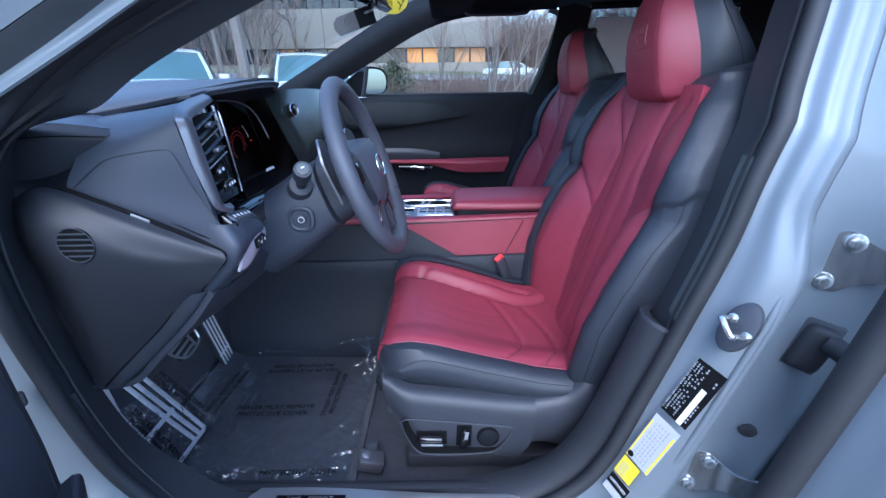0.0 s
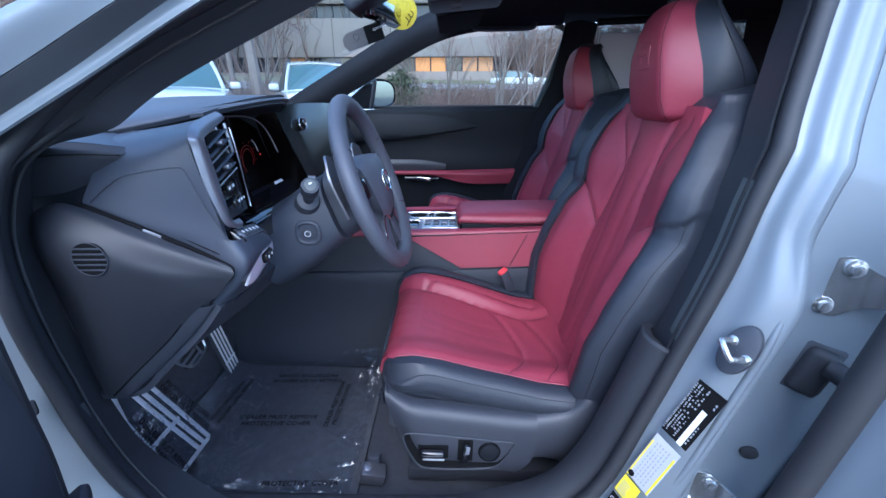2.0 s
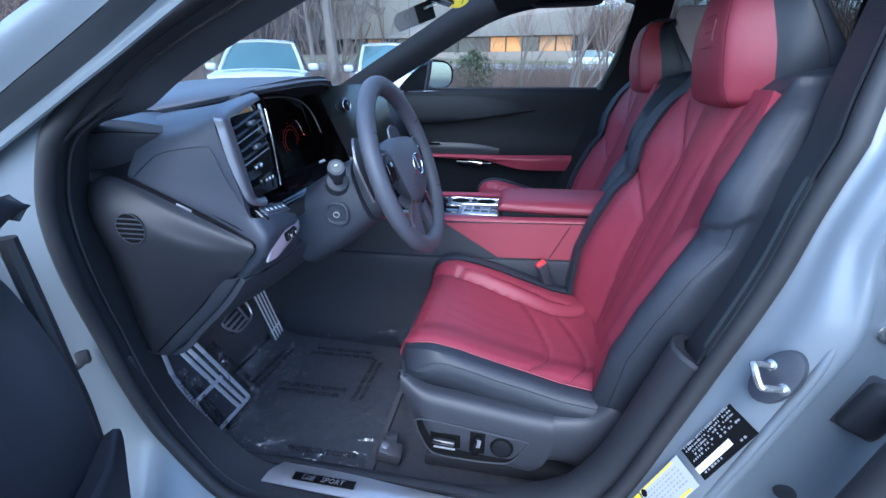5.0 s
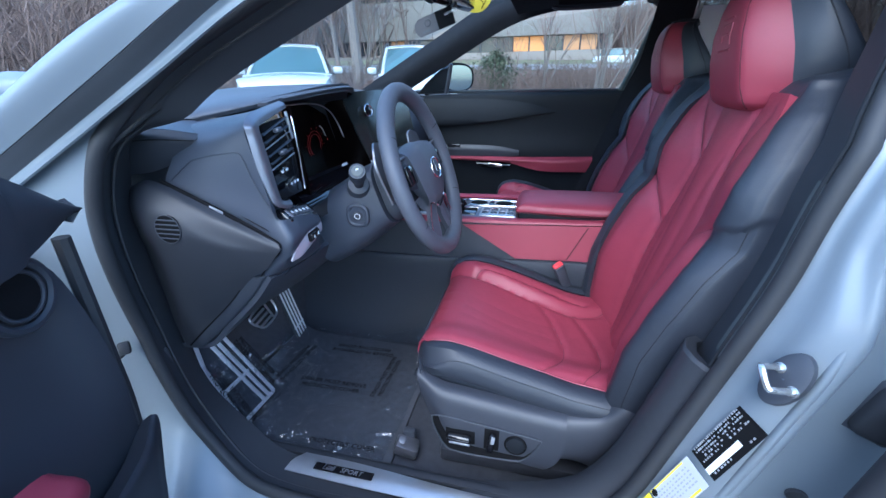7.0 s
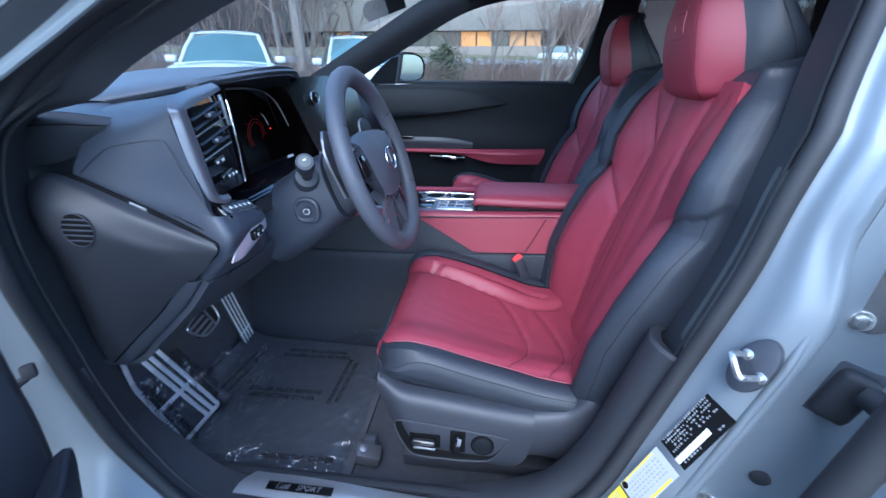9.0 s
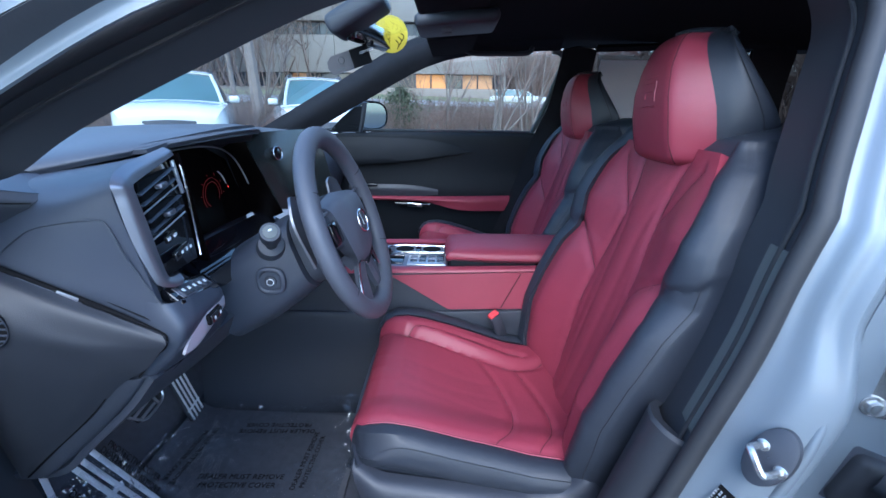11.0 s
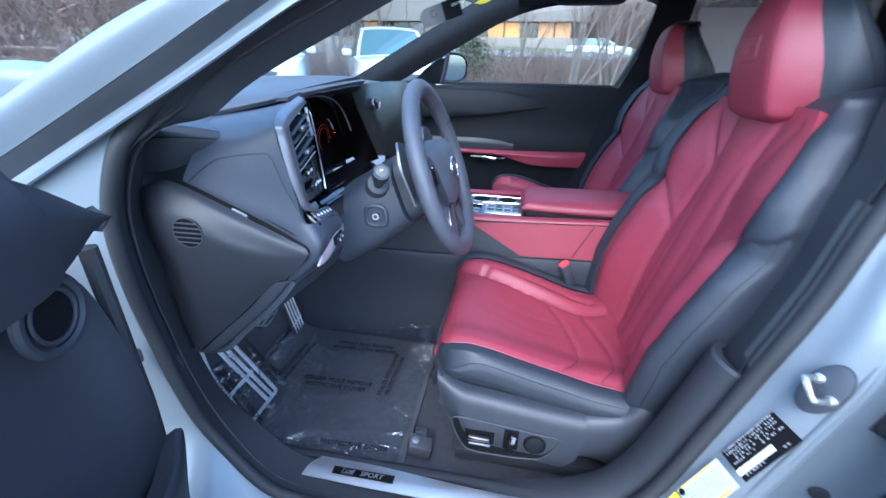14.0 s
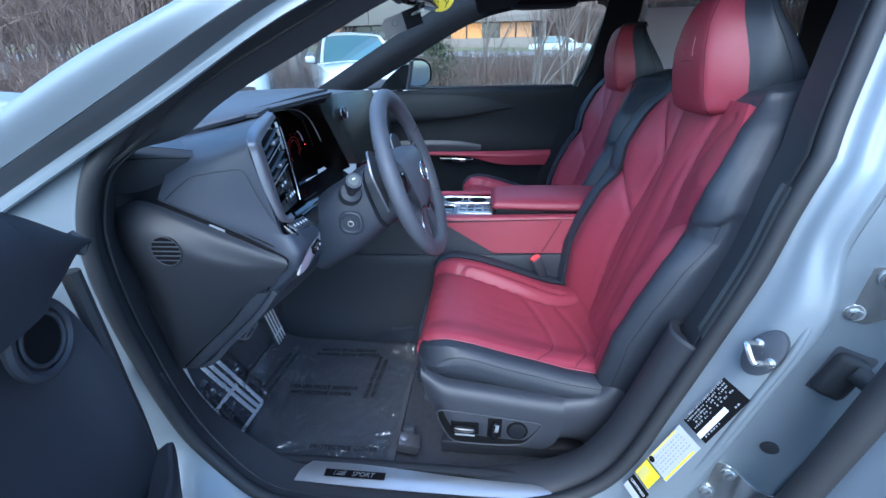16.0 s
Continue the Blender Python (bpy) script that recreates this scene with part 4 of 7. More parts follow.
            part("switch_strip", box(P(-.010, y + sg * .0135, .573), (.042, .004, .005), .0015, axes((1, 0, -.03))), SILVER, side)
            part("seat_switch", box(P(.052, y + sg * .007, .582), (.015, .016, .046), .006, axes((1, 0, -.15)), None, 3), GLOSS, side, "gloss black backrest switch")
            part("switch_strip", box(P(.056, y + sg * .0145, .596), (.007, .003, .018), .0012, axes((1, 0, -.15))), SILVER, side)
            part("lumbar_switch", disc(P(.099, y + sg * .004, .580), (0, sg, .1), .0185, .008, 30, bevel=.003), DOORSHADE, side, "round black lumbar switch")
            part("lumbar_ring", ring(P(.099, y + sg * .001, .580), (0, sg, .1), .0205, .0016, 30), BLACKPRINT, side)
    # rail foot
    foot = part("rail_foot", box(P(-.150, -.205, .448), (.055, .040, .030), .006, axes((.95, .1, -.3))), DIMSILVER, s, "bare metal seat rail foot")
    part("foot_bolt", disc(P(-.158, -.206, .470), (.2, -.3, .93), .010, .010, 6, bevel=.001), DIMSILVER, foot)
    part("foot_cap", box(P(-.150, -.180, .462), (.030, .020, .030), .006), DARK, foot)
    part("rail", box(P(.15, -.19, .448), (.44, .036, .034), .006), HARD, s)
    part("rail", box(P(.15, .20, .448), (.44, .036, .034), .006), HARD, s)
    return s


seat((0, 0, 0), "red and black leather driver's seat with electric switches", -1)
seat((.05, .74, 0), "red and black leather passenger seat beside the console", 1, .055)

# seat belt buckle
bk = thing("seat_belt_buckle", "black seat belt buckle with bright red button", "buckle", (.175, 1.073, .70))
rot = axes((-.35, -.25, .9))
part("body", box((.187, 1.076, .726), (.080, .018, .030), .006, rot), DARK, bk)
part("button", box((.172, 1.070, .762), (.014, .017, .028), .004, rot), BUCKLE_RED, bk, "red release button")
part("stalk", box((.205, 1.085, .66), (.09, .012, .02), .004, rot), HARD, bk)
# ---- steering wheel and column ----
WC = Vector((-.142, SEAT_Y, 1.056))
WN = Vector((.945, -.02, .325)).normalized()      # faces the driver
WU = Vector((-.325, 0, .945)).normalized()
WS = Vector((0, 1, 0))
wheel = thing("steering_wheel", "black leather steering wheel with silver spoke trim", "steering wheel", tuple(WC))
wp = lambda a, b, c=0.0: WC + WS * a + WU * b + WN * c
R = .1715
pts = [wp(R * math.sin(t), R * math.cos(t)) for t in [2 * math.pi * i / 72 for i in range(72)]]
rim = part("rim", tube(pts, .0170, 14, None, True, 1.15), RIM_LEATHER, wheel, "black leather rim")
for t in (60, 120, 240, 300):
    q = radians(t)
    part("seam", ring(wp(R * math.sin(q), R * math.cos(q)), WS * math.cos(q) - WU * math.sin(q), .0172, .0010, 20), GREYSTITCH, rim)
hubf = [[wp(-.078, .060, -.022), wp(0, .068, -.020), wp(.078, .060, -.022)], [wp(-.088, .048, .002), wp(-.04, .056, .014), wp(.04, .056, .014), wp(.088, .048, .002)], [wp(-.090, .02, .010), wp(-.04, .022, .024), wp(.04, .022, .024), wp(.090, .02, .010)], [wp(-.078, -.025, .010), wp(-.04, -.025, .022), wp(.04, -.025, .022), wp(.078, -.025, .010)], [wp(-.058, -.062, .004), wp(-.03, -.066, .012), wp(.03, -.066, .012), wp(.058, -.062, .004)], [wp(-.044, -.080, -.020), wp(0, -.084, -.018), wp(.044, -.080, -.020)]]
part("airbag_cover", loft(hubf, 24, 24, .03), RIM_LEATHER, wheel, "dark airbag cover")
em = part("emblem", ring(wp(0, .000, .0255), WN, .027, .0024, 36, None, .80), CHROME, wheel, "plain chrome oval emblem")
part("emblem_bar", tube([wp(-.006, .018, .0255), wp(-.002, -.008, .0260), wp(.018, -.012, .0250)], .0020, 6), CHROME, em)
for sg in (-1, 1):
    sp = [[wp(sg * .070, .040, -.004), wp(sg * .11, .038, -.012), wp(sg * .155, .040, -.006)], [wp(sg * .074, .015, .004), wp(sg * .11, .012, -.004), wp(sg * .157, .018, -.002)], [wp(sg * .066, -.025, -.002), wp(sg * .11, -.018, -.010), wp(sg * .158, -.004, -.004)]]
    sp_ob = part("spoke", loft(sp, 14, 10, .012), DARK, wheel)
    part("button_pad", box(wp(sg * .104, .010, .001), (.014, .044, .042), .006, axes(WN, WU)), GLOSS, sp_ob, "gloss black button pad")
    part("spoke_trim", tube(spline([wp(sg * .066, .046, .0), wp(sg * .105, .046, -.006), wp(sg * .150, .050, -.004)], 14), .0030, 6), DIMSILVER, sp_ob)
    lo = [[wp(sg * .012, -.070, .004), wp(sg * .030, -.068, .006), wp(sg * .050, -.062, .002)], [wp(sg * .016, -.105, -.004), wp(sg * .032, -.102, .001), wp(sg * .056, -.088, -.002)], [wp(sg * .030, -.145, -.004), wp(sg * .046, -.142, .000), wp(sg * .072, -.120, -.004)], [wp(sg * .045, -.168, -.006), wp(sg * .064, -.160, -.004), wp(sg * .092, -.142, -.006)]]
    part("lower_spoke", loft(lo, 12, 14, .012), RIM_LEATHER, wheel, "black leather lower spoke")
    part("lower_trim", tube(spline([wp(sg * .004, -.086, .002), wp(sg * .030, -.074, .008), wp(sg * .052, -.064, .005), wp(sg * .070, -.090, .0), wp(sg * .092, -.132, -.003)], 24), .0026, 6), CHROME, wheel)
    pd = [[wp(sg * .085, .085, -.040), wp(sg * .115, .092, -.040), wp(sg * .138, .080, -.036)], [wp(sg * .080, .04, -.045), wp(sg * .11, .04, -.045), wp(sg * .150, .045, -.038)], [wp(sg * .085, .0, -.045), wp(sg * .11, -.02, -.044), wp(sg * .140, -.03, -.038)]]
    part("gear_paddle", loft(pd, 10, 10, .004), DIMSILVER, wheel, "satin metal gear paddle")

col = thing("steering_column", "dark plastic steering column cover with stalks", "steering column", (-.25, SEAT_Y, .95))
def col_ring(d, w, h, lift):
    c = WC - WN * d + Vector((0, 0, lift))
    return [c + WS * (w * math.copysign(abs(math.sin(a)) ** .6, math.sin(a))) + WU * (h * math.copysign(abs(math.cos(a)) ** .6, math.cos(a))) for a in [2 * math.pi * i / 40 for i in range(40)]]
part("front_cover", grid([col_ring(.032, .040, .035, .0), col_ring(.034, .092, .070, -.004), col_ring(.075, .094, .074, -.010), col_ring(.078, .090, .070, -.010)], closed=True), DARK, col)
part("cover", grid([col_ring(.079, .06, .05, -.01), col_ring(.080, .100, .072, -.016), col_ring(.12, .112, .078, -.028), col_ring(.17, .118, .080, -.045), col_ring(.24, .12, .08, -.06)], closed=True), SOFT, col)
TS = Vector((-.261, .762, .979))
tn = Vector((.15, -.98, -.1)).normalized()
rc_ = [TS - tn * .001 + Vector((.0215 * math.copysign(abs(math.cos(a)) ** .7, math.cos(a)), 0, 0)) + Vector((0, -.02, 1)).normalized() * (.0215 * math.copysign(abs(math.sin(a)) ** .7, math.sin(a))) for a in [2 * math.pi * i / 40 for i in range(40)]]
part("switch_recess", tube(rc_, .0050, 12, None, True), SOFT, col)
part("recess_floor", disc(TS + tn * .001, tn, .019, .003, 28), SOFT, col)
sw = part("tilt_switch", disc(TS + tn * .004, tn, .0105, .012, 24, bevel=.002), HARD, col, "round wheel adjust switch")
part("switch_mark", ring(TS + tn * .0045, tn, .0058, .0006, 20), WHITEPRINT, sw)
sb, se = Vector((-.258, .775, 1.040)), Vector((-.226, .706, 1.086))
ax = (se - sb).normalized()
part("stalk_boot", tube([sb - ax * .02, sb, sb + ax * .012, sb + ax * .014], [.026, .025, .021, .014], 20), DARK, col)
st = part("light_stalk", tube(spline([sb, sb + ax * .04, se - ax * .03, se], 10), [.0105, .010, .010, .0105, .012, .0145, .016, .0165, .0165, .015], 20), DARK, col, "black light stalk")
part("stalk_ring", ring(se - ax * .002, ax, .0135, .0015, 24), SILVER, st)
part("stalk_cap", disc(se + ax * .002, ax, .011, .004, 20, bevel=.001), GREY_TRIM, st)
part("stalk_mark", plate(se + ax * .003 - Vector((.003, 0, 0)), (1, 0, .3), (0, .3, 1), .006, .003, .0006), WHITEPRINT, st)
part("wiper_stalk", tube([(-.25, .97, 1.05), (-.22, 1.06, 1.08)], .011, 12), DARK, col)

# ---- dashboard ----
dash = thing("dashboard", "dark blue-grey soft plastic dashboard with driver's displays", "dashboard", (-.55, MID, .95))
pad = [[(-.86, .60, 1.125), (-.90, .9, 1.15), (-.92, MID, 1.155), (-.90, 1.6, 1.15), (-.86, 1.9, 1.12)],
       [(-.66, .575, 1.172), (-.66, .8, 1.215), (-.68, 1.0, 1.222), (-.70, 1.5, 1.20), (-.66, 1.93, 1.165)],
       [(-.56, .580, 1.182), (-.48, .75, 1.222), (-.43, .95, 1.236), (-.55, 1.4, 1.215), (-.52, 1.94, 1.175)],
       [(-.498, .622, 1.186), (-.398, .735, 1.214), (-.334, .915, 1.231), (-.46, 1.3, 1.205), (-.45, 1.94, 1.165)],
       [(-.496, .626, 1.178), (-.400, .735, 1.202), (-.338, .912, 1.222), (-.46, 1.3, 1.19), (-.45, 1.94, 1.15)]]
part("top_pad", loft(pad, 50, 30, .012), TOPPAD, dash, "dark soft dashboard top")
# side cheek beside the air outlet
cheek = [[(-.520, .690, 1.178), (-.45, .705, 1.188), (-.400, .735, 1.2000)],
         [(-.500, .630, 1.178), (-.42, .635, 1.189), (-.362, .640, 1.1990)],
         [(-.482, .590, 1.172), (-.41, .590, 1.182), (-.343, .585, 1.1930)],
         [(-.474, .566, 1.156), (-.40, .563, 1.166), (-.333, .557, 1.1800)],
         [(-.478, .555, 1.130), (-.40, .552, 1.138), (-.326, .552, 1.145)],
         [(-.492, .548, 1.102), (-.40, .547, 1.085), (-.314, .556, 1.075)],
         [(-.495, .547, 1.090), (-.39, .545, 1.055), (-.306, .554, 1.030)],
         [(-.495, .550, 1.082), (-.39, .549, 1.036), (-.306, .5500, 1.002)]]
part("side_cheek", loft(cheek, 30, 48, .010), SOFT, dash)
bead = spline([(-.484, .5455, 1.094), (-.469, .5470, 1.106), (-.450, .5495, 1.120), (-.431, .5515, 1.1305), (-.385, .5510, 1.139), (-.352, .5505, 1.142), (-.343, .5505, 1.136), (-.337, .5500, 1.120), (-.330, .5500, 1.098), (-.318, .5520, 1.070), (-.302, .5535, 1.035)], 70)
part("cheek_line", tube(bead, .0010, 6), DARK, dash)
low_bead = spline([(-.484, .5480, 1.094), (-.44, .5470, 1.074), (-.39, .5468, 1.055), (-.33, .5500, 1.022), (-.300, .5515, 1.006)], 40)
part("cheek_line", tube(low_bead, .0011, 6), BLACKPRINT, dash)
part("trim_groove", tube(spline([(-.500, .5420, 1.095), (-.45, .5415, 1.0735), (-.38, .5425, 1.0415), (-.325, .5450, 1.0130), (-.302, .5465, .9990), (-.2990, .5460, .9900), (-.3030, .5450, .9800), (-.3140, .5450, .9700), (-.3345, .5460, .9480), (-.3470, .5465, .9345)], 60), [.0030 - .0018 * ease(i, 15, 24) for i in range(60)], 8), BLACKPRINT, dash)
part("groove_light", box((-.402, .5400, 1.0512), (.026, .003, .0046), .0012, axes((.90, .0, -.41))), SILVER, dash, "small silver insert")
part("groove_lens", box((-.376, .5402, 1.0392), (.022, .003, .0046), .001, axes((.90, .03, -.42))), BLACKPRINT, dash)
# lower end panel with the round grille
endp = [[(-.578, .547, 1.076), (-.535, .540, 1.094), (-.495, .5375, 1.091), (-.40, .5385, 1.049), (-.302, .5430, .9985)],
        [(-.582, .545, 1.068), (-.536, .528, 1.086), (-.495, .5245, 1.084), (-.40, .5240, 1.041), (-.2965, .5400, .990)],
        [(-.586, .544, 1.045), (-.535, .513, 1.058), (-.480, .507, 1.052), (-.395, .5165, 1.016), (-.301, .5395, .982)],
        [(-.586, .544, 1.015), (-.530, .510, 1.020), (-.470, .5045, 1.018), (-.39, .514, .996), (-.311, .5410, .972)],
        [(-.580, .545, .965), (-.52, .518, .965), (-.45, .512, .965), (-.38, .524, .962), (-.332, .5430, .949)],
        [(-.576, .546, .920), (-.52, .523, .922), (-.46, .519, .924), (-.41, .528, .925), (-.372, .5440, .923)],
        [(-.570, .546, .870), (-.53, .531, .870), (-.49, .528, .870), (-.455, .533, .870), (-.425, .5450, .870)],
        [(-.570, .548, .815), (-.55, .541, .815), (-.53, .540, .815), (-.51, .541, .815), (-.485, .5455, .815)],
        [(-.562, .550, .756), (-.558, .547, .757), (-.554, .547, .758), (-.550, .5475, .759), (-.545, .550, .760)]]
endpanel = part("end_panel", loft(endp, 60, 80, .008), ENDPLASTIC, dash, "dark lower end panel")
# flank of the knee panel behind the end panel's lower edge
flank = [[(-.378, .5450, .9290), (-.360, .5450, .9305), (-.345, .5465, .9315), (-.341, .5510, .9315)],
         [(-.402, .5452, .8960), (-.385, .5450, .8970), (-.372, .5470, .8980), (-.368, .5520, .8980)],
         [(-.432, .5458, .8640), (-.416, .5456, .8640), (-.405, .5480, .8640), (-.401, .5530, .8640)],
         [(-.488, .5465, .8130), (-.474, .5465, .8115), (-.462, .5490, .8100), (-.458, .5540, .8100)],
         [(-.548, .5480, .7580), (-.535, .5480, .7575), (-.524, .5500, .7570), (-.520, .5550, .7570)]]
part("knee_flank", loft(flank, 16, 40, .004), CONSOLE, dash)
part("flank_joint", tube(spline([(-.377, .5442, .9305), (-.400, .5446, .8985), (-.430, .5452, .8665), (-.487, .5460, .8150), (-.547, .5475, .7590)], 40), .0016, 6), BLACKPRINT, dash)
GC = Vector((-.470, .5030, 1.0255))
part("grille_well", disc(GC + Vector((0, .0008, 0)), (.03, -1, .03), .0235, .008, 32), BLACKPRINT, endpanel)
part("grille_rim", ring(GC + Vector((0, .0006, 0)), (.03, -1, .02), .0238, .0007, 36), HARD, endpanel)
for k in range(5):
    dz = -.0155 + k * .0077
    w = math.sqrt(.0235 ** 2 - dz * dz)
    part("grille_bar", box((GC.x, GC.y + .0010, GC.z + dz), (2 * w, .003, .0022), .0006), DARK, endpanel)
# wedge at the windscreen pillar's foot
wedge = [[(-.60, .545, 1.165), (-.50, .548, 1.176), (-.425, .572, 1.166)], [(-.60, .535, 1.150), (-.50, .538, 1.160), (-.430, .560, 1.158)], [(-.60, .540, 1.128), (-.51, .543, 1.135), (-.445, .560, 1.146)], [(-.60, .55, 1.10), (-.53, .555, 1.105), (-.47, .565, 1.125)]]
part("corner_wedge", loft(wedge, 20, 14, .008), DOORGREY, dash)
part("wedge_line", tube(spline([(-.60, .5345, 1.151), (-.50, .5372, 1.161), (-.432, .5590, 1.158)], 20), .0010, 6), BLACKPRINT, dash)
part("wedge_top", loft([[(-.62, .62, 1.17), (-.52, .63, 1.184), (-.485, .63, 1.182)], [(-.60, .545, 1.166), (-.50, .548, 1.177), (-.425, .572, 1.167)]], 14, 6, .006), SOFT, dash)
fill = [[(-.62, .556, 1.13), (-.53, .562, 1.14), (-.43, .575, 1.15)], [(-.62, .556, 1.06), (-.53, .558, 1.07), (-.45, .562, 1.06)]]
part("corner_fill", loft(fill, 10, 6, .006), DOORSHADE, dash)
# air outlet and switch tower
TL, TR, BL, BR = Vector((-.3240, .5680, 1.1810)), Vector((-.3780, .7500, 1.2010)), Vector((-.3105, .5760, 1.0560)), Vector((-.3290, .6900, 1.0500))
def tower(u, v, out=0.0):
    p = TL.lerp(TR, u).lerp(BL.lerp(BR, u), v)
    n = (TR - TL).cross(BL - TL).normalized()
    n = n if n.x > 0 else -n
    return p + n * out
vent = part("outlet_panel", loft([[tower(u, v, -.006) for u in (.0, .5, 1.0)] for v in (.0, .33, .66, 1.0)], 8, 10, .02), GLOSS, dash, "gloss black air outlet panel")
f_out = [(-.384, .730, 1.2090), (-.346, .600, 1.1990), (-.331, .556, 1.1865), (-.327, .5530, 1.165), (-.321, .5535, 1.12), (-.313, .5570, 1.082), (-.307, .5620, 1.058), (-.302, .5800, 1.047), (-.303, .6000, 1.043)]
f_in = [tower(.90, .01, .002), tower(.14, .02, .004), tower(.03, .04, .005), tower(.025, .14, .005), tower(.03, .45, .005), tower(.04, .75, .004), tower(.06, .95, .004), tower(.16, 1.0, .003), tower(.32, 1.01, .003)]
f_mid = [Vector(a).lerp(b, .45) + Vector((.004, -.001, .001)) for a, b in zip(f_out, f_in)]
part("outlet_frame", loft([f_out, f_mid, f_in], 60, 8, .004), DIMSILVER, vent, "satin grey metal frame")
TN = (TR - TL).cross(BL - TL).normalized()
TN = TN if TN.x > 0 else -TN
tx_ = axes(TN, TL - BL)
for v0, v1 in ((.06, .30), (.33, .56)):
    vm = (v0 + v1) / 2
    wd = .105 - .03 * vm
    part("outlet_hole", box(tower(.46, vm, -.0045), (.006, wd, .030), .002, tx_), BLACKPRINT, vent)
    for k in range(2):
        v = v0 + (v1 - v0) * (.30 + .42 * k)
        part("outlet_slat", tube([tower(.10, v + .02, .000), tower(.82, v - .02, .000)], .0040, 6, None, False, .35), DARK, vent)
    part("outlet_trim", tube([tower(.08, v1 + .02, .001), tower(.84, v1 - .02, .001)], .0011, 6), SILVER, vent)
    part("outlet_knob", box(tower(.46, vm, .004), (.010, .024, .007), .002, tx_), DIMSILVER, vent)
part("outlet_post", box(tower(.90, .22, -.001), (.004, .009, .050), .001, tx_), SILVER, vent, "bright outlet side trim")
part("outlet_chrome", tube(spline([tower(.99, .02, .001), tower(1.0, .35, .001), tower(.99, .70, .001), tower(.96, .98, .001)], 24), .0017, 6), CHROME, vent)
part("tower_button", box(tower(.40, .66, .001), (.006, .036, .010), .002, tx_), GLOSS, vent)
for u in (.30, .44):
    part("button_mark", box(tower(u, .655, .0045), (.001, .009, .004), 0, tx_), WHITEPRINT, vent)
part("tower_button", box(tower(.52, .84, .001), (.006, .052, .012), .002, tx_), GLOSS, vent)
for u in (.36, .48, .60, .70):
    part("button_mark", box(tower(u, .84, .0045), (.001, .006, .004), 0, tx_), WHITEPRINT, vent)
# angled switch row below
s0, s1 = Vector((-.308, .576, 1.0425)), Vector((-.315, .665, 1.0275))
rowx = axes(s1 - s0, (.62, -.05, .78))
rowp = part("switch_bank", box((s0 + s1) / 2 + Vector((.003, 0, -.010)), (.098, .034, .014), .004, rowx), GLOSS, dash, "gloss black switch bank")
RU = rowx @ Vector((0, 0, 1))
part("bank_rim", box((s0 + s1) / 2 + Vector((.003, 0, -.010)) + RU * .0066, (.078, .020, .0018), .0008, rowx), DIMSILVER, rowp)
for k in range(5):
    q = s0.lerp(s1, .20 + .15 * k) + Vector((.003, 0, -.010)) + RU * .0070
    part("row_button", box(q, (.0125, .017, .004), .001, rowx), HARD, rowp)
    part("button_mark", box(q + RU * .0022, (.005, .005, .0006), 0, rowx), WHITEPRINT, rowp)
# lower dash front
shelf = [[(-.345, .5540, 1.040), (-.315, .5530, 1.038), (-.297, .560, 1.034), (-.292, .580, 1.031), (-.292, .60, 1.029), (-.300, .66, 1.016), (-.338, .705, 1.015)],
         [(-.340, .5495, .998), (-.305, .5480, .999), (-.284, .5535, 1.001), (-.279, .570, 1.002), (-.2805, .595, 1.002), (-.291, .664, .997), (-.332, .720, .992)],
         [(-.350, .5500, .974), (-.318, .5485, .973), (-.296, .5540, .972), (-.292, .570, .971), (-.2960, .60, .970), (-.301, .665, .970), (-.337, .735, .965)],
         [(-.378, .5510, .947), (-.346, .5495, .945), (-.324, .5550, .943), (-.315, .575, .940), (-.312, .61, .937), (-.313, .67, .935), (-.347, .75, .932)],
         [(-.394, .5530, .931), (-.362, .5515, .930), (-.338, .5570, .929), (-.331, .580, .926), (-.334, .62, .922), (-.336, .70, .916), (-.350, .78, .912)]]
part("lower_face", loft(shelf, 60, 36, .01), SOFT, dash)
sil = [[(-0.2840, 0.5872, 0.9990), (-0.2820, 0.6145, 0.9985), (-0.2855, 0.6404, 0.9980), (-0.2900, 0.6653, 0.9964)],
       [(-0.2850, 0.5777, 0.9875), (-0.2810, 0.6093, 0.9896), (-0.2840, 0.6405, 0.9886), (-0.2905, 0.6663, 0.9876)],
       [(-0.2875, 0.5671, 0.9729), (-0.2835, 0.5987, 0.9734), (-0.2860, 0.6352, 0.9760), (-0.2920, 0.6652, 0.9782)],
       [(-0.2915, 0.5602, 0.9593), (-0.2875, 0.5839, 0.9604), (-0.2875, 0.6194, 0.9687), (-0.2925, 0.6505, 0.9735)]]
silt = part("switch_bezel", loft(sil, 24, 14, .004), BEZEL, dash, "satin silver switch bezel")
part("switch_slot", box((-.2815, .6200, .9880), (.006, .040, .0165), .003, axes((.99, .14, .1))), BLACKPRINT, silt)
for k in range(2):
    part("bezel_switch", box((-.2775 - .0026 * k, .6115 + .0180 * k, .9880), (.006, .0165, .0125), .002, axes((.99, .14, .1))), GLOSS, silt, "gloss black switch")
    part("switch_mark", box((-.2743 - .0026 * k, .6115 + .0180 * k, .9880), (.0006, .0045, .0045), 0, axes((.99, .14, .1))), WHITEPRINT, silt)
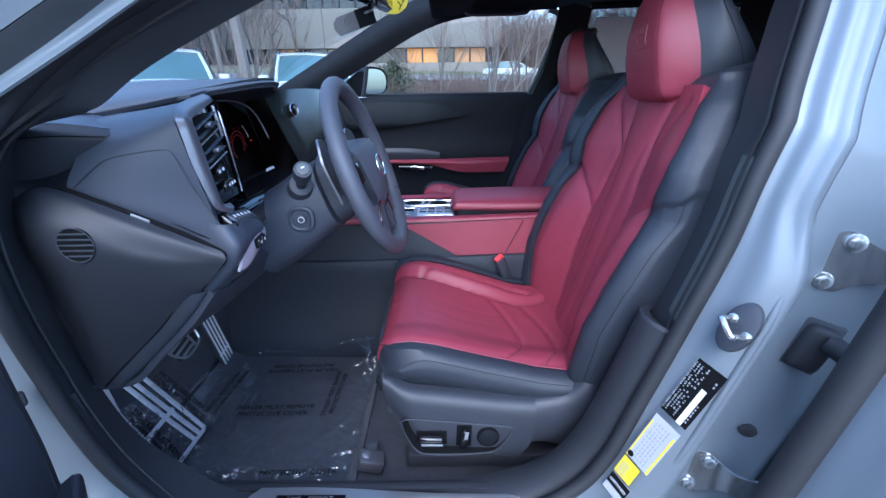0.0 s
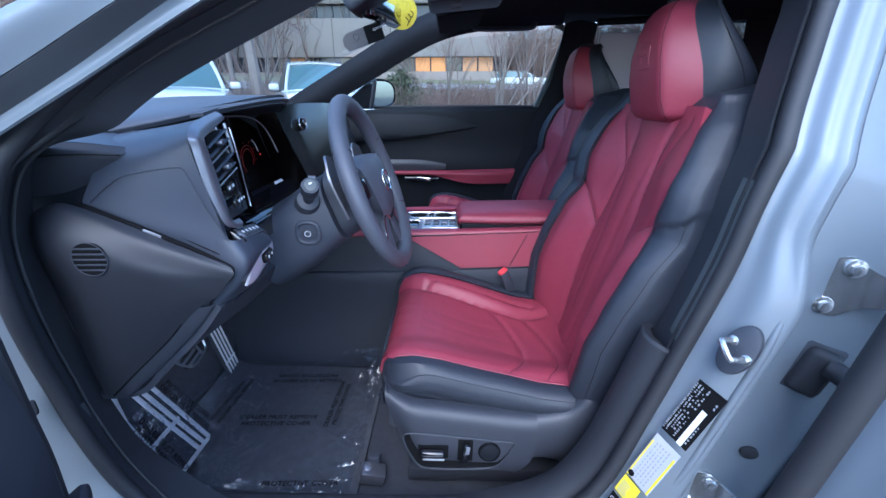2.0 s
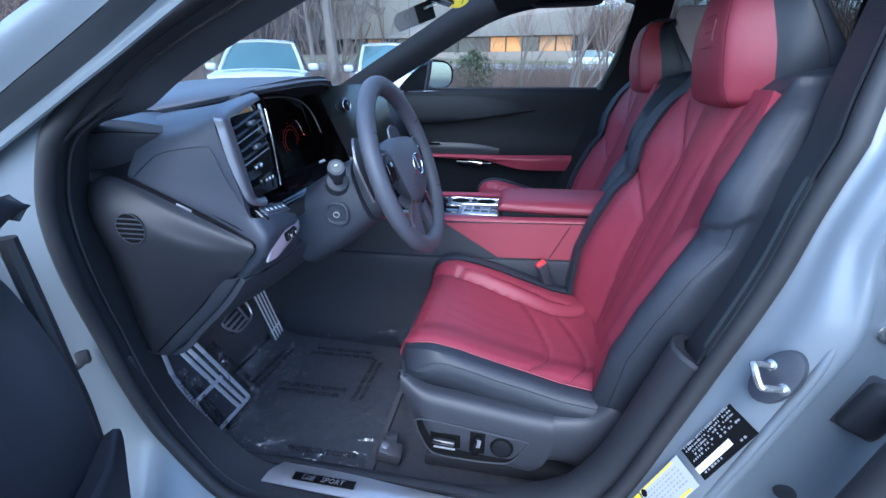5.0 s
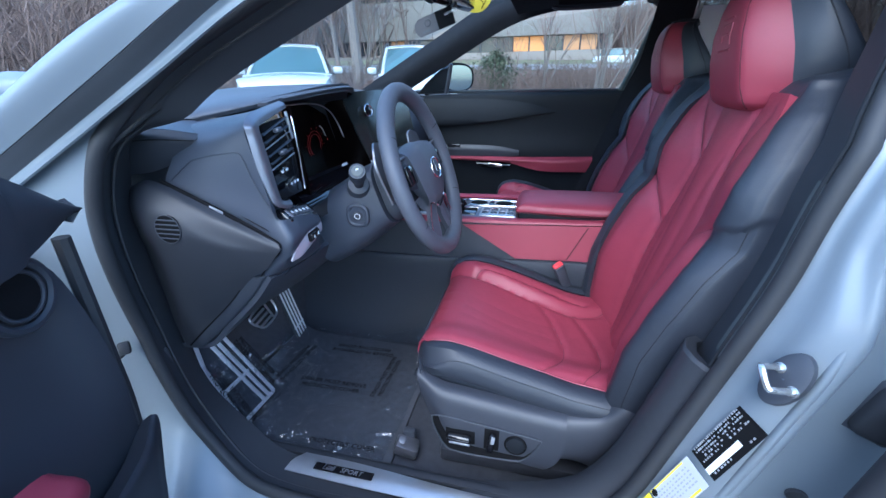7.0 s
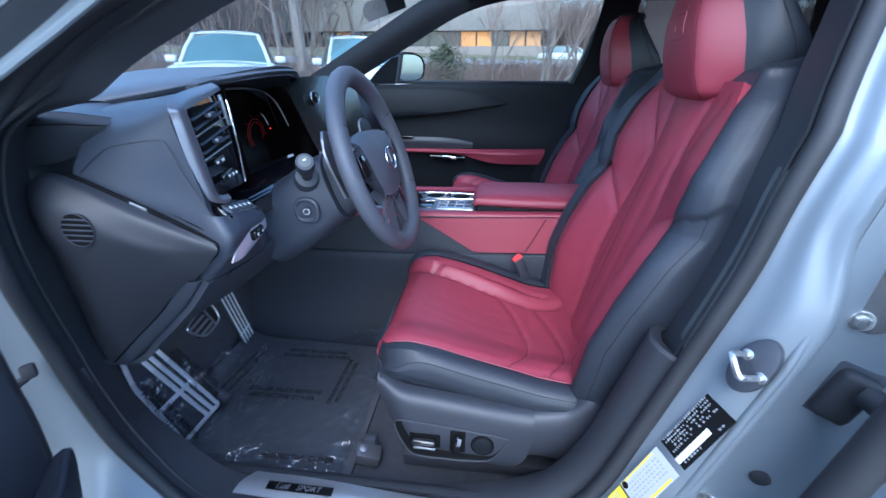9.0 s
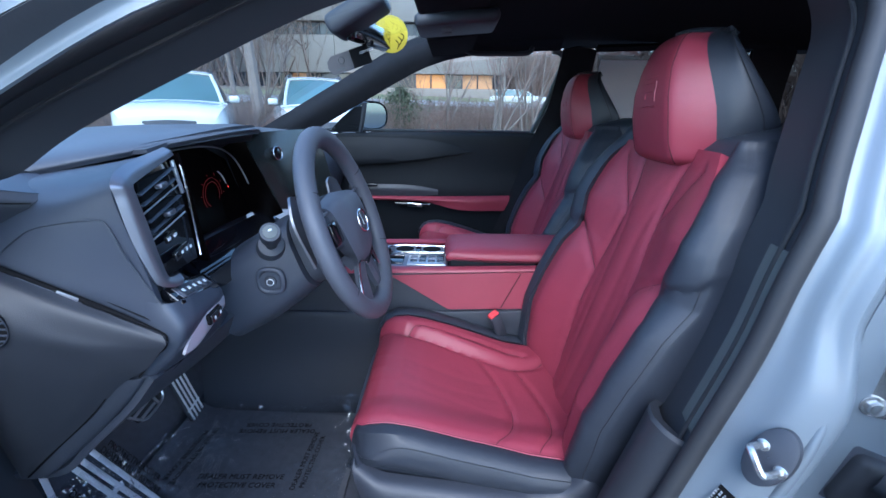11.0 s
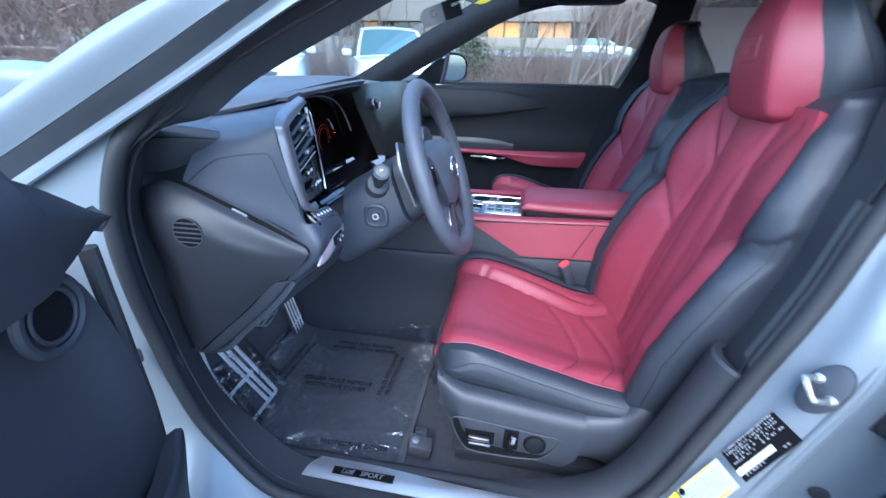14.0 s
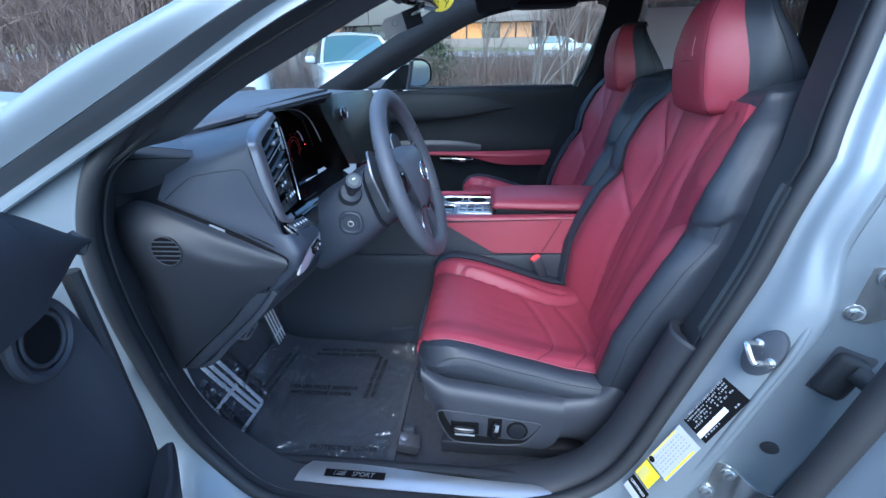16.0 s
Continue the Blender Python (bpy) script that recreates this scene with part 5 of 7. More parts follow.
under_p = [[(-.341, .553, .932), (-.340, .62, .924), (-.342, .72, .918), (-.35, 1.0, .905), (-.36, 1.08, .90)], [(-.384, .553, .880), (-.377, .65, .872), (-.372, .78, .866), (-.37, 1.0, .862), (-.39, 1.08, .86)],
           [(-.456, .554, .813), (-.452, .65, .813), (-.438, .78, .813), (-.44, 1.0, .82), (-.45, 1.08, .82)], [(-.520, .555, .760), (-.528, .65, .772), (-.55, .78, .774), (-.58, 1.0, .78), (-.60, 1.08, .78)], [(-.66, .555, .755), (-.70, .65, .755), (-.75, .78, .76), (-.75, 1.0, .76), (-.75, 1.08, .76)]]
part("knee_panel", loft(under_p, 30, 24, .01), DARK, dash, "dark knee panel below the column")
part("knee_joint", tube(spline([(-.330, .628, .928), (-.333, .603, .919), (-.352, .592, .899), (-.374, .600, .874), (-.402, .612, .842)], 30), .0010, 6), BLACKPRINT, dash)
part("knee_joint", tube(spline([(-.330, .628, .928), (-.336, .68, .921), (-.340, .74, .912)], 16), .0010, 6), BLACKPRINT, dash)
part("knee_pocket", tube(spline([(-.372, .745, .880), (-.374, .79, .868), (-.372, .85, .868), (-.366, .925, .878)], 18), [.002 + .006 * math.sin(math.pi * i / 17) for i in range(18)], 8), BLACKPRINT, dash)
# instrument hood and display
hood = [[(-.39, .705, 1.202), (-.375, .83, 1.222), (-.345, .93, 1.226), (-.385, 1.02, 1.20)], [(-.47, .71, 1.195), (-.46, .83, 1.20), (-.45, .93, 1.20), (-.46, 1.02, 1.19)]]
part("instrument_hood", loft(hood, 20, 6, .006), DARK, dash)
disp = [[(-.455, .755, 1.175), (-.462, .82, 1.190), (-.462, .95, 1.190), (-.450, 1.02, 1.160)], [(-.445, .750, 1.10), (-.452, .82, 1.10), (-.452, .95, 1.10), (-.435, 1.035, 1.09)], [(-.425, .755, 1.035), (-.432, .82, 1.03), (-.432, .95, 1.03), (-.415, 1.045, 1.035)]]
clus = part("instrument_display", loft(disp, 20, 14, .01), CLUSTER, dash, "dark instrument display with faint red dial")
part("display_frame", tube(spline([(-.405, .745, 1.03), (-.420, .742, 1.10), (-.435, .750, 1.170), (-.445, .79, 1.190), (-.445, .95, 1.192), (-.430, 1.015, 1.165), (-.410, 1.042, 1.09), (-.390, 1.05, 1.035)], 60), .0016, 8), SILVER, clus)
dc = Vector((-.4465, .955, 1.095))
arc = [dc + Vector((0, .048 * math.cos(a), .048 * math.sin(a))) for a in [radians(-40 + 4.5 * i) for i in range(24)]]
part("dial_arc", tube(arc, .0009, 5), WHITEPRINT, clus)
part("dial_needle", tube([dc + Vector((.001, .048, .006)), dc + Vector((.001, .058, .008))], .0022, 6), NEEDLE, clus, "small red dial light")
for rr in (.034, .026):
    part("dial_ring", ring(dc + Vector((.0, -.01, 0)), (1, 0, 0), rr, .0005, 30), DIAL, clus)
for k in range(9):
    q = radians(-110 + 36 * k)
    dv = Vector((0, math.cos(q), math.sin(q)))
    part("dial_tick", tube([dc + dv * .040 + Vector((.001, -.01, 0)), dc + dv * .044 + Vector((.001, -.01, 0))], .0006, 5), DIAL, clus)
shelf2 = [[(-.40, .71, 1.035), (-.41, .85, 1.03), (-.40, 1.06, 1.035)], [(-.345, .70, 1.010), (-.34, .85, 1.015), (-.35, 1.06, 1.005)], [(-.33, .74, .98), (-.33, .85, .98), (-.35, 1.06, .97)]]
part("column_shelf", loft(shelf2, 18, 10, .008), GLOSS, dash)
back_w = [[(-.50, .70, 1.20), (-.50, .9, 1.21), (-.47, 1.10, 1.20)], [(-.49, .70, 1.0), (-.49, .9, 1.0), (-.46, 1.10, 1.0)]]
part("instrument_back", loft(back_w, 10, 6, .006), DARK, dash)
part("instrument_wall", loft([[(-.450, 1.018, 1.185), (-.425, 1.025, 1.20), (-.408, 1.032, 1.21)], [(-.435, 1.035, 1.09), (-.40, 1.04, 1.10), (-.378, 1.042, 1.11)], [(-.415, 1.045, 1.03), (-.38, 1.05, 1.02), (-.350, 1.060, 1.03)]], 8, 10, .006), CLUSTER, dash)
part("instrument_wall", loft([[(-.455, .752, 1.185), (-.41, .746, 1.195), (-.372, .742, 1.20)], [(-.445, .748, 1.10), (-.40, .738, 1.11), (-.356, .732, 1.12)], [(-.425, .752, 1.03), (-.38, .735, 1.03), (-.340, .722, 1.03)]], 8, 10, .004), CLUSTER, dash)
# centre display
cs = [[(-.408, 1.030, 1.212), (-.385, 1.12, 1.216), (-.36, 1.25, 1.216), (-.35, 1.36, 1.212)], [(-.385, 1.038, 1.14), (-.362, 1.12, 1.14), (-.34, 1.25, 1.14), (-.33, 1.36, 1.14)], [(-.352, 1.058, 1.04), (-.335, 1.12, 1.03), (-.315, 1.25, 1.03), (-.305, 1.36, 1.035)]]
cdis = part("centre_display", loft(cs, 20, 14, .012), SCREEN, dash, "dark glossy centre display")
kn = Vector((-.366, 1.098, 1.166))
kd = Vector((.95, -.25, .2)).normalized()
part("display_knob", disc(kn + kd * .004, kd, .0155, .010, 28, bevel=.002), GLOSS, cdis)
part("knob_ring", ring(kn + kd * .004, kd, .0155, .0016, 30), CHROME, cdis)
pface = [[(-.46, 1.36, 1.19), (-.45, 1.65, 1.165), (-.45, 1.94, 1.15)], [(-.40, 1.36, 1.08), (-.40, 1.65, 1.06), (-.42, 1.94, 1.05)], [(-.42, 1.36, .95), (-.43, 1.65, .93), (-.45, 1.94, .93)], [(-.55, 1.36, .85), (-.56, 1.65, .82), (-.57, 1.94, .82)]]
part("passenger_face", loft(pface, 18, 16, .012), HARD, dash)
stack = [[(-.335, 1.10, 1.03), (-.315, 1.25, 1.03), (-.305, 1.40, 1.03)], [(-.33, 1.11, .95), (-.31, 1.25, .95), (-.30, 1.40, .95)], [(-.36, 1.12, .86), (-.34, 1.25, .86), (-.33, 1.40, .86)]]
part("centre_stack", loft(stack, 12, 10, .012), GLOSS, dash)

# ---- centre console ----
cons = thing("centre_console", "centre console with red leather sides and silver top", "console", (.0, MID, .43))
lower = [[(-.62, 1.118, .74), (-.2, 1.118, .742), (.30, 1.118, .756), (.42, 1.12, .757)], [(-.62, 1.098, .728), (-.2, 1.098, .732), (.30, 1.10, .748), (.42, 1.10, .75)], [(-.65, 1.10, .60), (-.2, 1.105, .60), (.30, 1.105, .60), (.42, 1.105, .60)], [(-.66, 1.09, .42), (-.2, 1.09, .42), (.30, 1.09, .42), (.42, 1.09, .42)]]
part("lower_side", loft(lower, 30, 16, .01), CONSOLE, cons, "dark console lower side")
upper_s = [[(-.40, 1.128, .845), (-.2, 1.128, .852), (.0, 1.128, .858), (.36, 1.130, .872)], [(-.44, 1.121, .80), (-.2, 1.121, .80), (.0, 1.121, .81), (.36, 1.122, .82)], [(-.50, 1.116, .735), (-.2, 1.116, .738), (.0, 1.116, .745), (.36, 1.116, .756)]]
part("upper_side", loft(upper_s, 30, 10, .008), CONSOLE, cons)
red_s = [[(-.105, 1.1195, .848), (.06, 1.120, .855), (.20, 1.120, .861), (.37, 1.121, .868)], [(-.030, 1.1145, .805), (.075, 1.1145, .808), (.20, 1.1145, .812), (.37, 1.115, .818)], [(.052, 1.1085, .757), (.12, 1.1085, .759), (.22, 1.1085, .762), (.37, 1.109, .766)]]
part("red_side", loft(red_s, 26, 10, .004), RED, cons, "red leather console side")
part("side_divide", tube([(.245, 1.1195, .860), (.195, 1.1080, .764)], .0014, 6), STITCH, cons)
part("red_edge", loft([[(-.42, 1.122, .846), (-.15, 1.122, .853), (.06, 1.122, .858), (.37, 1.124, .870)], [(-.42, 1.128, .855), (-.15, 1.128, .862), (.06, 1.128, .866), (.37, 1.130, .876)], [(-.42, 1.145, .858), (-.15, 1.145, .864), (.06, 1.145, .868), (.37, 1.145, .878)]], 20, 8, .006), RED, cons, "red leather edge")
part("far_edge", loft([[(-.42, 1.345, .858), (-.15, 1.345, .864), (.06, 1.345, .868)], [(-.42, 1.365, .860), (-.15, 1.365, .866), (.06, 1.365, .870)], [(-.42, 1.375, .80), (-.15, 1.375, .80), (.06, 1.375, .80)]], 16, 8, .006), RED, cons)
part("top_plate", box((-.055, MID, .858), (.21, .198, .012), .004), DIMSILVER, cons, "satin silver console top")
part("front_tray", box((-.24, MID, .845), (.16, .198, .014), .004), GLOSS, cons, "gloss black tray")
part("tray_edge", tube(spline([(-.16, 1.15, .868), (-.29, 1.15, .868), (-.335, 1.17, .90), (-.34, 1.2, .93)], 20), .005, 8), SILVER, cons)
tray = [(-.118, 1.262), (-.118, 1.322), (.036, 1.322), (.040, 1.312), (.040, 1.272), (.034, 1.262)]
part("cup_tray", tube(spline([(a, b, .8665) for a, b in tray], 60, True), .0032, 8, None, True), CHROME, cons, "chrome cup holder rim")
for cx in (-.082, .000):
    part("cup_well", disc((cx, 1.292, .8665), (0, 0, 1), .029, .004, 30, bevel=.001), BLACKPRINT, cons)
    part("cup_ring", ring((cx, 1.292, .8670), (0, 0, 1), .0300, .0016, 32), SILVER, cons)
part("tray_bridge", box((-.041, 1.292, .8665), (.016, .054, .005), .002), GLOSS, cons)
part("gear_base", box((-.115, 1.200, .8650), (.080, .070, .006), .003), GLOSS, cons)
part("gear_lever", tube(spline([(-.125, 1.20, .866), (-.127, 1.20, .884), (-.122, 1.20, .898)], 8), [.010, .011, .012, .014, .017, .018, .017, .012], 14), GLOSS, cons, "black gear lever")
part("button_plate", box((-.010, 1.196, .8650), (.108, .076, .006), .003), SILVER, cons)
for k in range(4):
    part("console_button", box((-.047 + .025 * k, 1.214, .8675), (.020, .022, .005), .002), GLOSS if k % 2 else DIMSILVER, cons)
    part("console_button", box((-.047 + .025 * k, 1.184, .8675), (.021, .017, .005), .002), GLOSS, cons)
part("armrest_box", box((.22, 1.258, .862), (.335, .178, .042), .008), DOORSHADE, cons, "black armrest bin")
part("lid_seam", tube([(.046, 1.1655, 0.8794), (.20, 1.1565, 0.8802), (.40, 1.1565, 0.8802)], .0010, 6), STITCH, cons)
arm = [[(.046, 1.175, 0.8720), (.048, 1.165, 0.8837), (.058, 1.172, 0.9001), (.075, 1.20, 0.9063), (.075, 1.258, 0.9079), (.075, 1.31, 0.9063), (.058, 1.345, 0.9001), (.046, 1.345, 0.8720)],
       [(.20, 1.168, 0.8720), (.20, 1.158, 0.8837), (.20, 1.166, 0.9001), (.20, 1.195, 0.9094), (.20, 1.258, 0.9118), (.20, 1.32, 0.9094), (.20, 1.352, 0.9001), (.20, 1.35, 0.8720)],
       [(.40, 1.168, 0.8720), (.40, 1.158, 0.8837), (.40, 1.166, 0.9001), (.40, 1.195, 0.9087), (.40, 1.258, 0.9102), (.40, 1.32, 0.9087), (.40, 1.352, 0.9001), (.40, 1.35, 0.8720)]]
part("armrest", loft(arm, 40, 12, .015), RED, cons, "red leather armrest lid")
part("armrest_nose", loft([[(.046, 1.175, 0.8720), (.044, 1.258, 0.8720), (.046, 1.345, 0.8720)], [(.044, 1.168, 0.8860), (.040, 1.258, 0.8876), (.044, 1.348, 0.8860)], [(.058, 1.172, 0.9001), (.054, 1.258, 0.9032), (.058, 1.345, 0.9001)], [(.080, 1.20, 0.9063), (.080, 1.258, 0.9079), (.080, 1.31, 0.9063)]], 14, 8, .008), RED, cons)

# ---- floor, pedals, mat ----
brake = thing("brake_pedal", "metal brake pedal pad with rubber bars", "pedal", (-.655, .885, .60))
bo = Vector((-.640, .829, .578))
bx, by = Vector((.02, .97, .20)).normalized(), Vector((-.35, -.16, .93)).normalized()
bt = Matrix((bx, by, bx.cross(by))).transposed()
bn = bx.cross(by)
part("pad", box(bo + bx * .056 + by * .030, (.084, .048, .010), .006, bt), RUBBER, brake)
rim_b = [bo + bx * u + by * v + bn * .004 for u, v in ((.016, .020), (.036, .0), (.085, .0), (.100, .014), (.103, .044), (.092, .058), (.020, .056), (.006, .046))]
part("pad_rim", tube(spline(rim_b, 40, True), .0032, 8, None, True), SILVER, brake, "bright metal rim")
for k in range(3):
    part("grip_bar", box(bo + bx * (.046 - .006 * k) + by * (.012 + .016 * k) + bn * .006, (.046 + .008 * k, .0070, .005), .0015, bt), SILVER, brake)
part("grip_bar", box(bo + bx * .074 + by * .029 + bn * .006, (.0065, .050, .005), .0015, bt), SILVER, brake)
part("arm", tube(spline([bo + bx * .05 + by * .03 - bx.cross(by) * .006, (-.70, .90, .66), (-.74, .90, .80)], 8), .010, 8), DARK, brake)
acc = thing("accelerator_pedal", "long ribbed metal accelerator pedal", "pedal", (-.65, 1.02, .45))
a0, a1 = Vector((-.646, 1.014, .450)), Vector((-.640, .940, .672))
ay = (a1 - a0).normalized()
axx = Vector((.12, .98, .18))
axx = (axx - ay * axx.dot(ay)).normalized()
an = axx.cross(ay)
part("pad", box(a0 + ay * .113 + axx * .018, (.050, .226, .010), .004, Matrix((axx, ay, an)).transposed()), DARK, acc)
for k in range(4):
    part("rib", box(a0 + ay * .135 + axx * (.0 + .012 * k) + an * .006, (.005, .17, .004), .0012, Matrix((axx, ay, an)).transposed()), BRIGHT, acc, "bright metal rib")
    part("rib", box(a0 + ay * .022 + axx * (.0 + .012 * k) + an * .006, (.005, .040, .004), .0012, Matrix((axx, ay, an)).transposed()), BRIGHT, acc)
part("frame_bar", box(a0 + ay * .046 + axx * .018 + an * .006, (.046, .006, .004), .0012, Matrix((axx, ay, an)).transposed()), BRIGHT, acc)
rest_f = thing("footrest", "black footrest with bright metal strips", "footrest", (-.60, .70, .45))
f_tl, f_tr, f_bl, f_br = Vector((-.639, .612, .690)), Vector((-.639, .702, .674)), Vector((-.573, .645, .453)), Vector((-.575, .769, .446))
def fr(u, v, out=.0):
    p = f_tl.lerp(f_tr, u).lerp(f_bl.lerp(f_br, u), v)
    return p + Vector((.94, -.1, .34)) * out
part("board", loft([[fr(u, v, -.004) for u in (-.04, .5, 1.04)] for v in (-.03, .5, 1.03)], 8, 10, .012), CARPET, rest_f)
def strip(pts, w=.0054):
    return part("metal_strip", tube([fr(u, v, .003) for u, v in pts], w, 8, None, False, .28, (.94, -.1, .34)), BRIGHT, rest_f, "bright metal strip")
strip([(.20, 0), (.6, 0), (1, 0)])
strip([(.20, 0), (.0, .27), (.0, .6), (0, 1)])
for ua, ub in ((.54, .68), (.74, .84), (1.0, 1.0)):
    strip([(ua + (ub - ua) * i / 6, i / 6) for i in range(7)])
strip([(0, .60), (.5, .585), (.88, .575)])
strip([(0, 1), (.5, 1), (1, 1)])

mat_o = thing("floor_mat", "black carpet floor mat", "floor mat", (-.40, .85, .42))
mat_rows = [[(-.66, .60, .455), (-.66, .85, .455), (-.66, 1.08, .455)], [(-.60, .61, .432), (-.60, .85, .432), (-.60, 1.08, .432)], [(-.40, .605, .426), (-.40, .85, .426), (-.40, 1.08, .426)], [(-.18, .605, .424), (-.18, .85, .424), (-.18, 1.07, .424)]]
part("mat_surface", loft(mat_rows, 16, 20, .008), MATPILE, mat_o)
film = thing("protective_film", "clear wrinkled plastic film over the floor mat", "plastic film", (-.40, .85, .43))
rnd = random.Random(7)
def crumple(x, y, scale, seed):
    """Sharp folds along the borders of uneven cells, 0 to 1."""
    d = noise.voronoi(Vector((x * scale, y * scale, seed)))[0]
    return max(0.0, 1 - (d[1] - d[0]) * 9.0)


rows = []
NI, NJ = 170, 160
for i in range(NI):
    x = -.665 + .475 * i / (NI - 1)
    row = []
    for j in range(NJ):
        y = .596 + .464 * j / (NJ - 1)
        z = .434 + .030 * ease(-x, .58, .67) + .020 * ease(y, .93, 1.06) + .050 * ease(y, .94, 1.05) * ease(x, -.40, -.22)
        near = min(i / NI, 1 - i / NI, j / NJ, 1 - j / NJ) / .16
        edge = max(0.0, 1 - near, .9 * ease(-y, -.73, -.63))
        wx, wy = x + .02 * noise.noise(Vector((x * 12, y * 12, 5))), y + .02 * noise.noise(Vector((x * 12, y * 12, 9)))
        h = noise.noise(Vector((x * 9, y * 9, 1))) * .0020 + .006 * ease(.16 * near, .030, .0) + .0055 * crumple(wx, wy, 7, 2) * (.4 + max(0.0, noise.noise(Vector((x * 6, y * 6, 8))))) + (.007 * crumple(wx, wy, 13, 4) + .0042 * crumple(wx, wy, 48, 6)) * edge
        row.append((x + .006 * noise.noise(Vector((x * 14, y * 14, 2))) * (.4 + edge), y + .008 * noise.noise(Vector((x * 13, y * 13, 3))) * (.4 + edge), z + h))
    rows.append(row)
sheet = part("sheet", grid(rows), FILM, film)
sheet.visible_shadow = False
flap = []
for i in range(70):
    v = .22 + .86 * i / 69
    line = []
    for j in range(60):
        u = -.10 + 1.45 * j / 59
        line.append(fr(u + .02 * noise.noise(Vector((u * 9, v * 9, 4))), v, .012 + .003 * noise.noise(Vector((u * 5, v * 6, 3))) + .008 * crumple(u, v, 3.2, 1) + .005 * crumple(u, v, 9, 2)))
    flap.append(line)
flap = part("sheet", grid(flap), FILM, film)
flap.visible_shadow = False
bmk = BLACKPRINT
def mat_text(text, o, d, size):
    d = Vector(d).normalized()
    up = Vector((0, 0, 1)).cross(d)
    m = Matrix.Translation(o) @ Matrix((d, up, Vector((0, 0, 1)))).transposed().to_4x4()
    return writing("film_print", text, size, m, bmk, film, .0003)
TZ = .4500
mat_text("DEALER MUST REMOVE", (-.524, .826, TZ), (1, .02, 0), .0192)
mat_text("PROTECTIVE COVER", (-.512, .803, TZ), (1, .02, 0), .0192)
mat_text("DEALER MUST REMOVE", (-.295, .982, TZ + .006), (-1, -.03, 0), .0192)
mat_text("PROTECTIVE COVER", (-.310, 1.004, TZ + .006), (-1, -.03, 0), .0192)
mat_text("PROTECTIVE COVER", (-.385, .632, TZ), (1, .03, 0), .0180)
mat_text("DEALER MUST REMOVE", (-.288, .800, TZ + .002), (.03, 1, 0), .0170)
mat_text("PROTECTIVE COVER", (-.268, .806, TZ + .002), (.03, 1, 0), .0170)
mat_text("DEALER MUST REMOVE", (-.566, .985, TZ), (-.08, -1, 0), .0170)
mat_text("PROTECTIVE COVER", (-.590, .975, TZ), (-.08, -1, 0), .0170)
def rest_text(text, u, v, size):
    """A line of print down the film over the footrest."""
    a = (fr(u, v + .1) - fr(u, v)).normalized()
    n_ = Vector((.94, -.1, .34)).normalized()
    n_ = (n_ - a * n_.dot(a)).normalized()
    m = Matrix.Translation(fr(u, v, .0155)) @ Matrix((a, n_.cross(a), n_)).transposed().to_4x4()
    writing("film_print", text, size, m, bmk, film, .0003)
rest_text("DEALER MUST REMOVE", .12, .30, .0180)
rest_text("PROTECTIVE COVER", -.08, .34, .0180)
rest_text("DEALER MUST REMOVE", 1.02, .18, .0170)
rest_text("PROTECTIVE COVER", 1.20, .18, .0170)

# ---- passenger door inside ----
pd_ = thing("passenger_door", "closed passenger door with black panel and red armrest", "car door", (0, 1.97, .45))
panel = [[(-.60, 1.93, 1.165), (-.2, 1.945, 1.183), (.1, 1.945, 1.185), (.415, 1.935, 1.186)], [(-.60, 1.935, 1.14), (-.2, 1.935, 1.155), (.1, 1.935, 1.155), (.41, 1.93, 1.155)], [(-.60, 1.95, 1.02), (-.2, 1.945, 1.02), (.1, 1.945, 1.02), (.39, 1.945, 1.02)],
         [(-.60, 1.955, .92), (-.2, 1.945, .92), (.1, 1.94, .92), (.365, 1.94, .92)], [(-.60, 1.97, .80), (-.2, 1.97, .78), (.1, 1.965, .78), (.30, 1.96, .78)], [(-.60, 1.98, .45), (-.2, 1.985, .45), (.1, 1.985, .45), (.22, 1.98, .45)]]
# the lining's dark colour carries the shade deep in the cabin
part("panel", loft(panel, 30, 30, .02), DOORSHADE, pd_)
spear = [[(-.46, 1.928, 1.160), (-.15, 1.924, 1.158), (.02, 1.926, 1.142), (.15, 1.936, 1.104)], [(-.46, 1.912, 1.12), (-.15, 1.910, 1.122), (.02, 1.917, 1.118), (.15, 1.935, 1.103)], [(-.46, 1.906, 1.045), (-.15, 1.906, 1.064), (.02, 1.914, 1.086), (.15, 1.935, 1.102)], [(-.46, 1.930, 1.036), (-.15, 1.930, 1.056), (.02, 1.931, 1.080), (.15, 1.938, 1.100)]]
part("spear_insert", loft(spear, 20, 10, .006), DOORSHADE, pd_)
pull = [[(-.40, 1.930, .955), (-.2, 1.925, .958), (-.09, 1.928, .952), (.0, 1.935, .935)], [(-.40, 1.920, .935), (-.2, 1.915, .938), (-.09, 1.92, .935), (.0, 1.933, .925)], [(-.40, 1.93, .905), (-.2, 1.925, .905), (-.09, 1.93, .905), (.0, 1.936, .910)]]
part("pull_cup", loft(pull, 16, 10, .008), HARD, pd_)
redb = [[(-.40, 1.925, .905), (-.2, 1.92, .906), (.0, 1.92, .908), (.2, 1.925, .912), (.32, 1.93, .915)], [(-.40, 1.912, .897), (-.2, 1.905, .898), (.0, 1.895, .895), (.2, 1.90, .895), (.32, 1.92, .895)], [(-.40, 1.92, .890), (-.2, 1.912, .888), (-.05, 1.91, .882), (.1, 1.905, .85), (.30, 1.925, .845)]]
part("armrest", loft(redb, 30, 12, .012), RED, pd_, "red leather armrest")
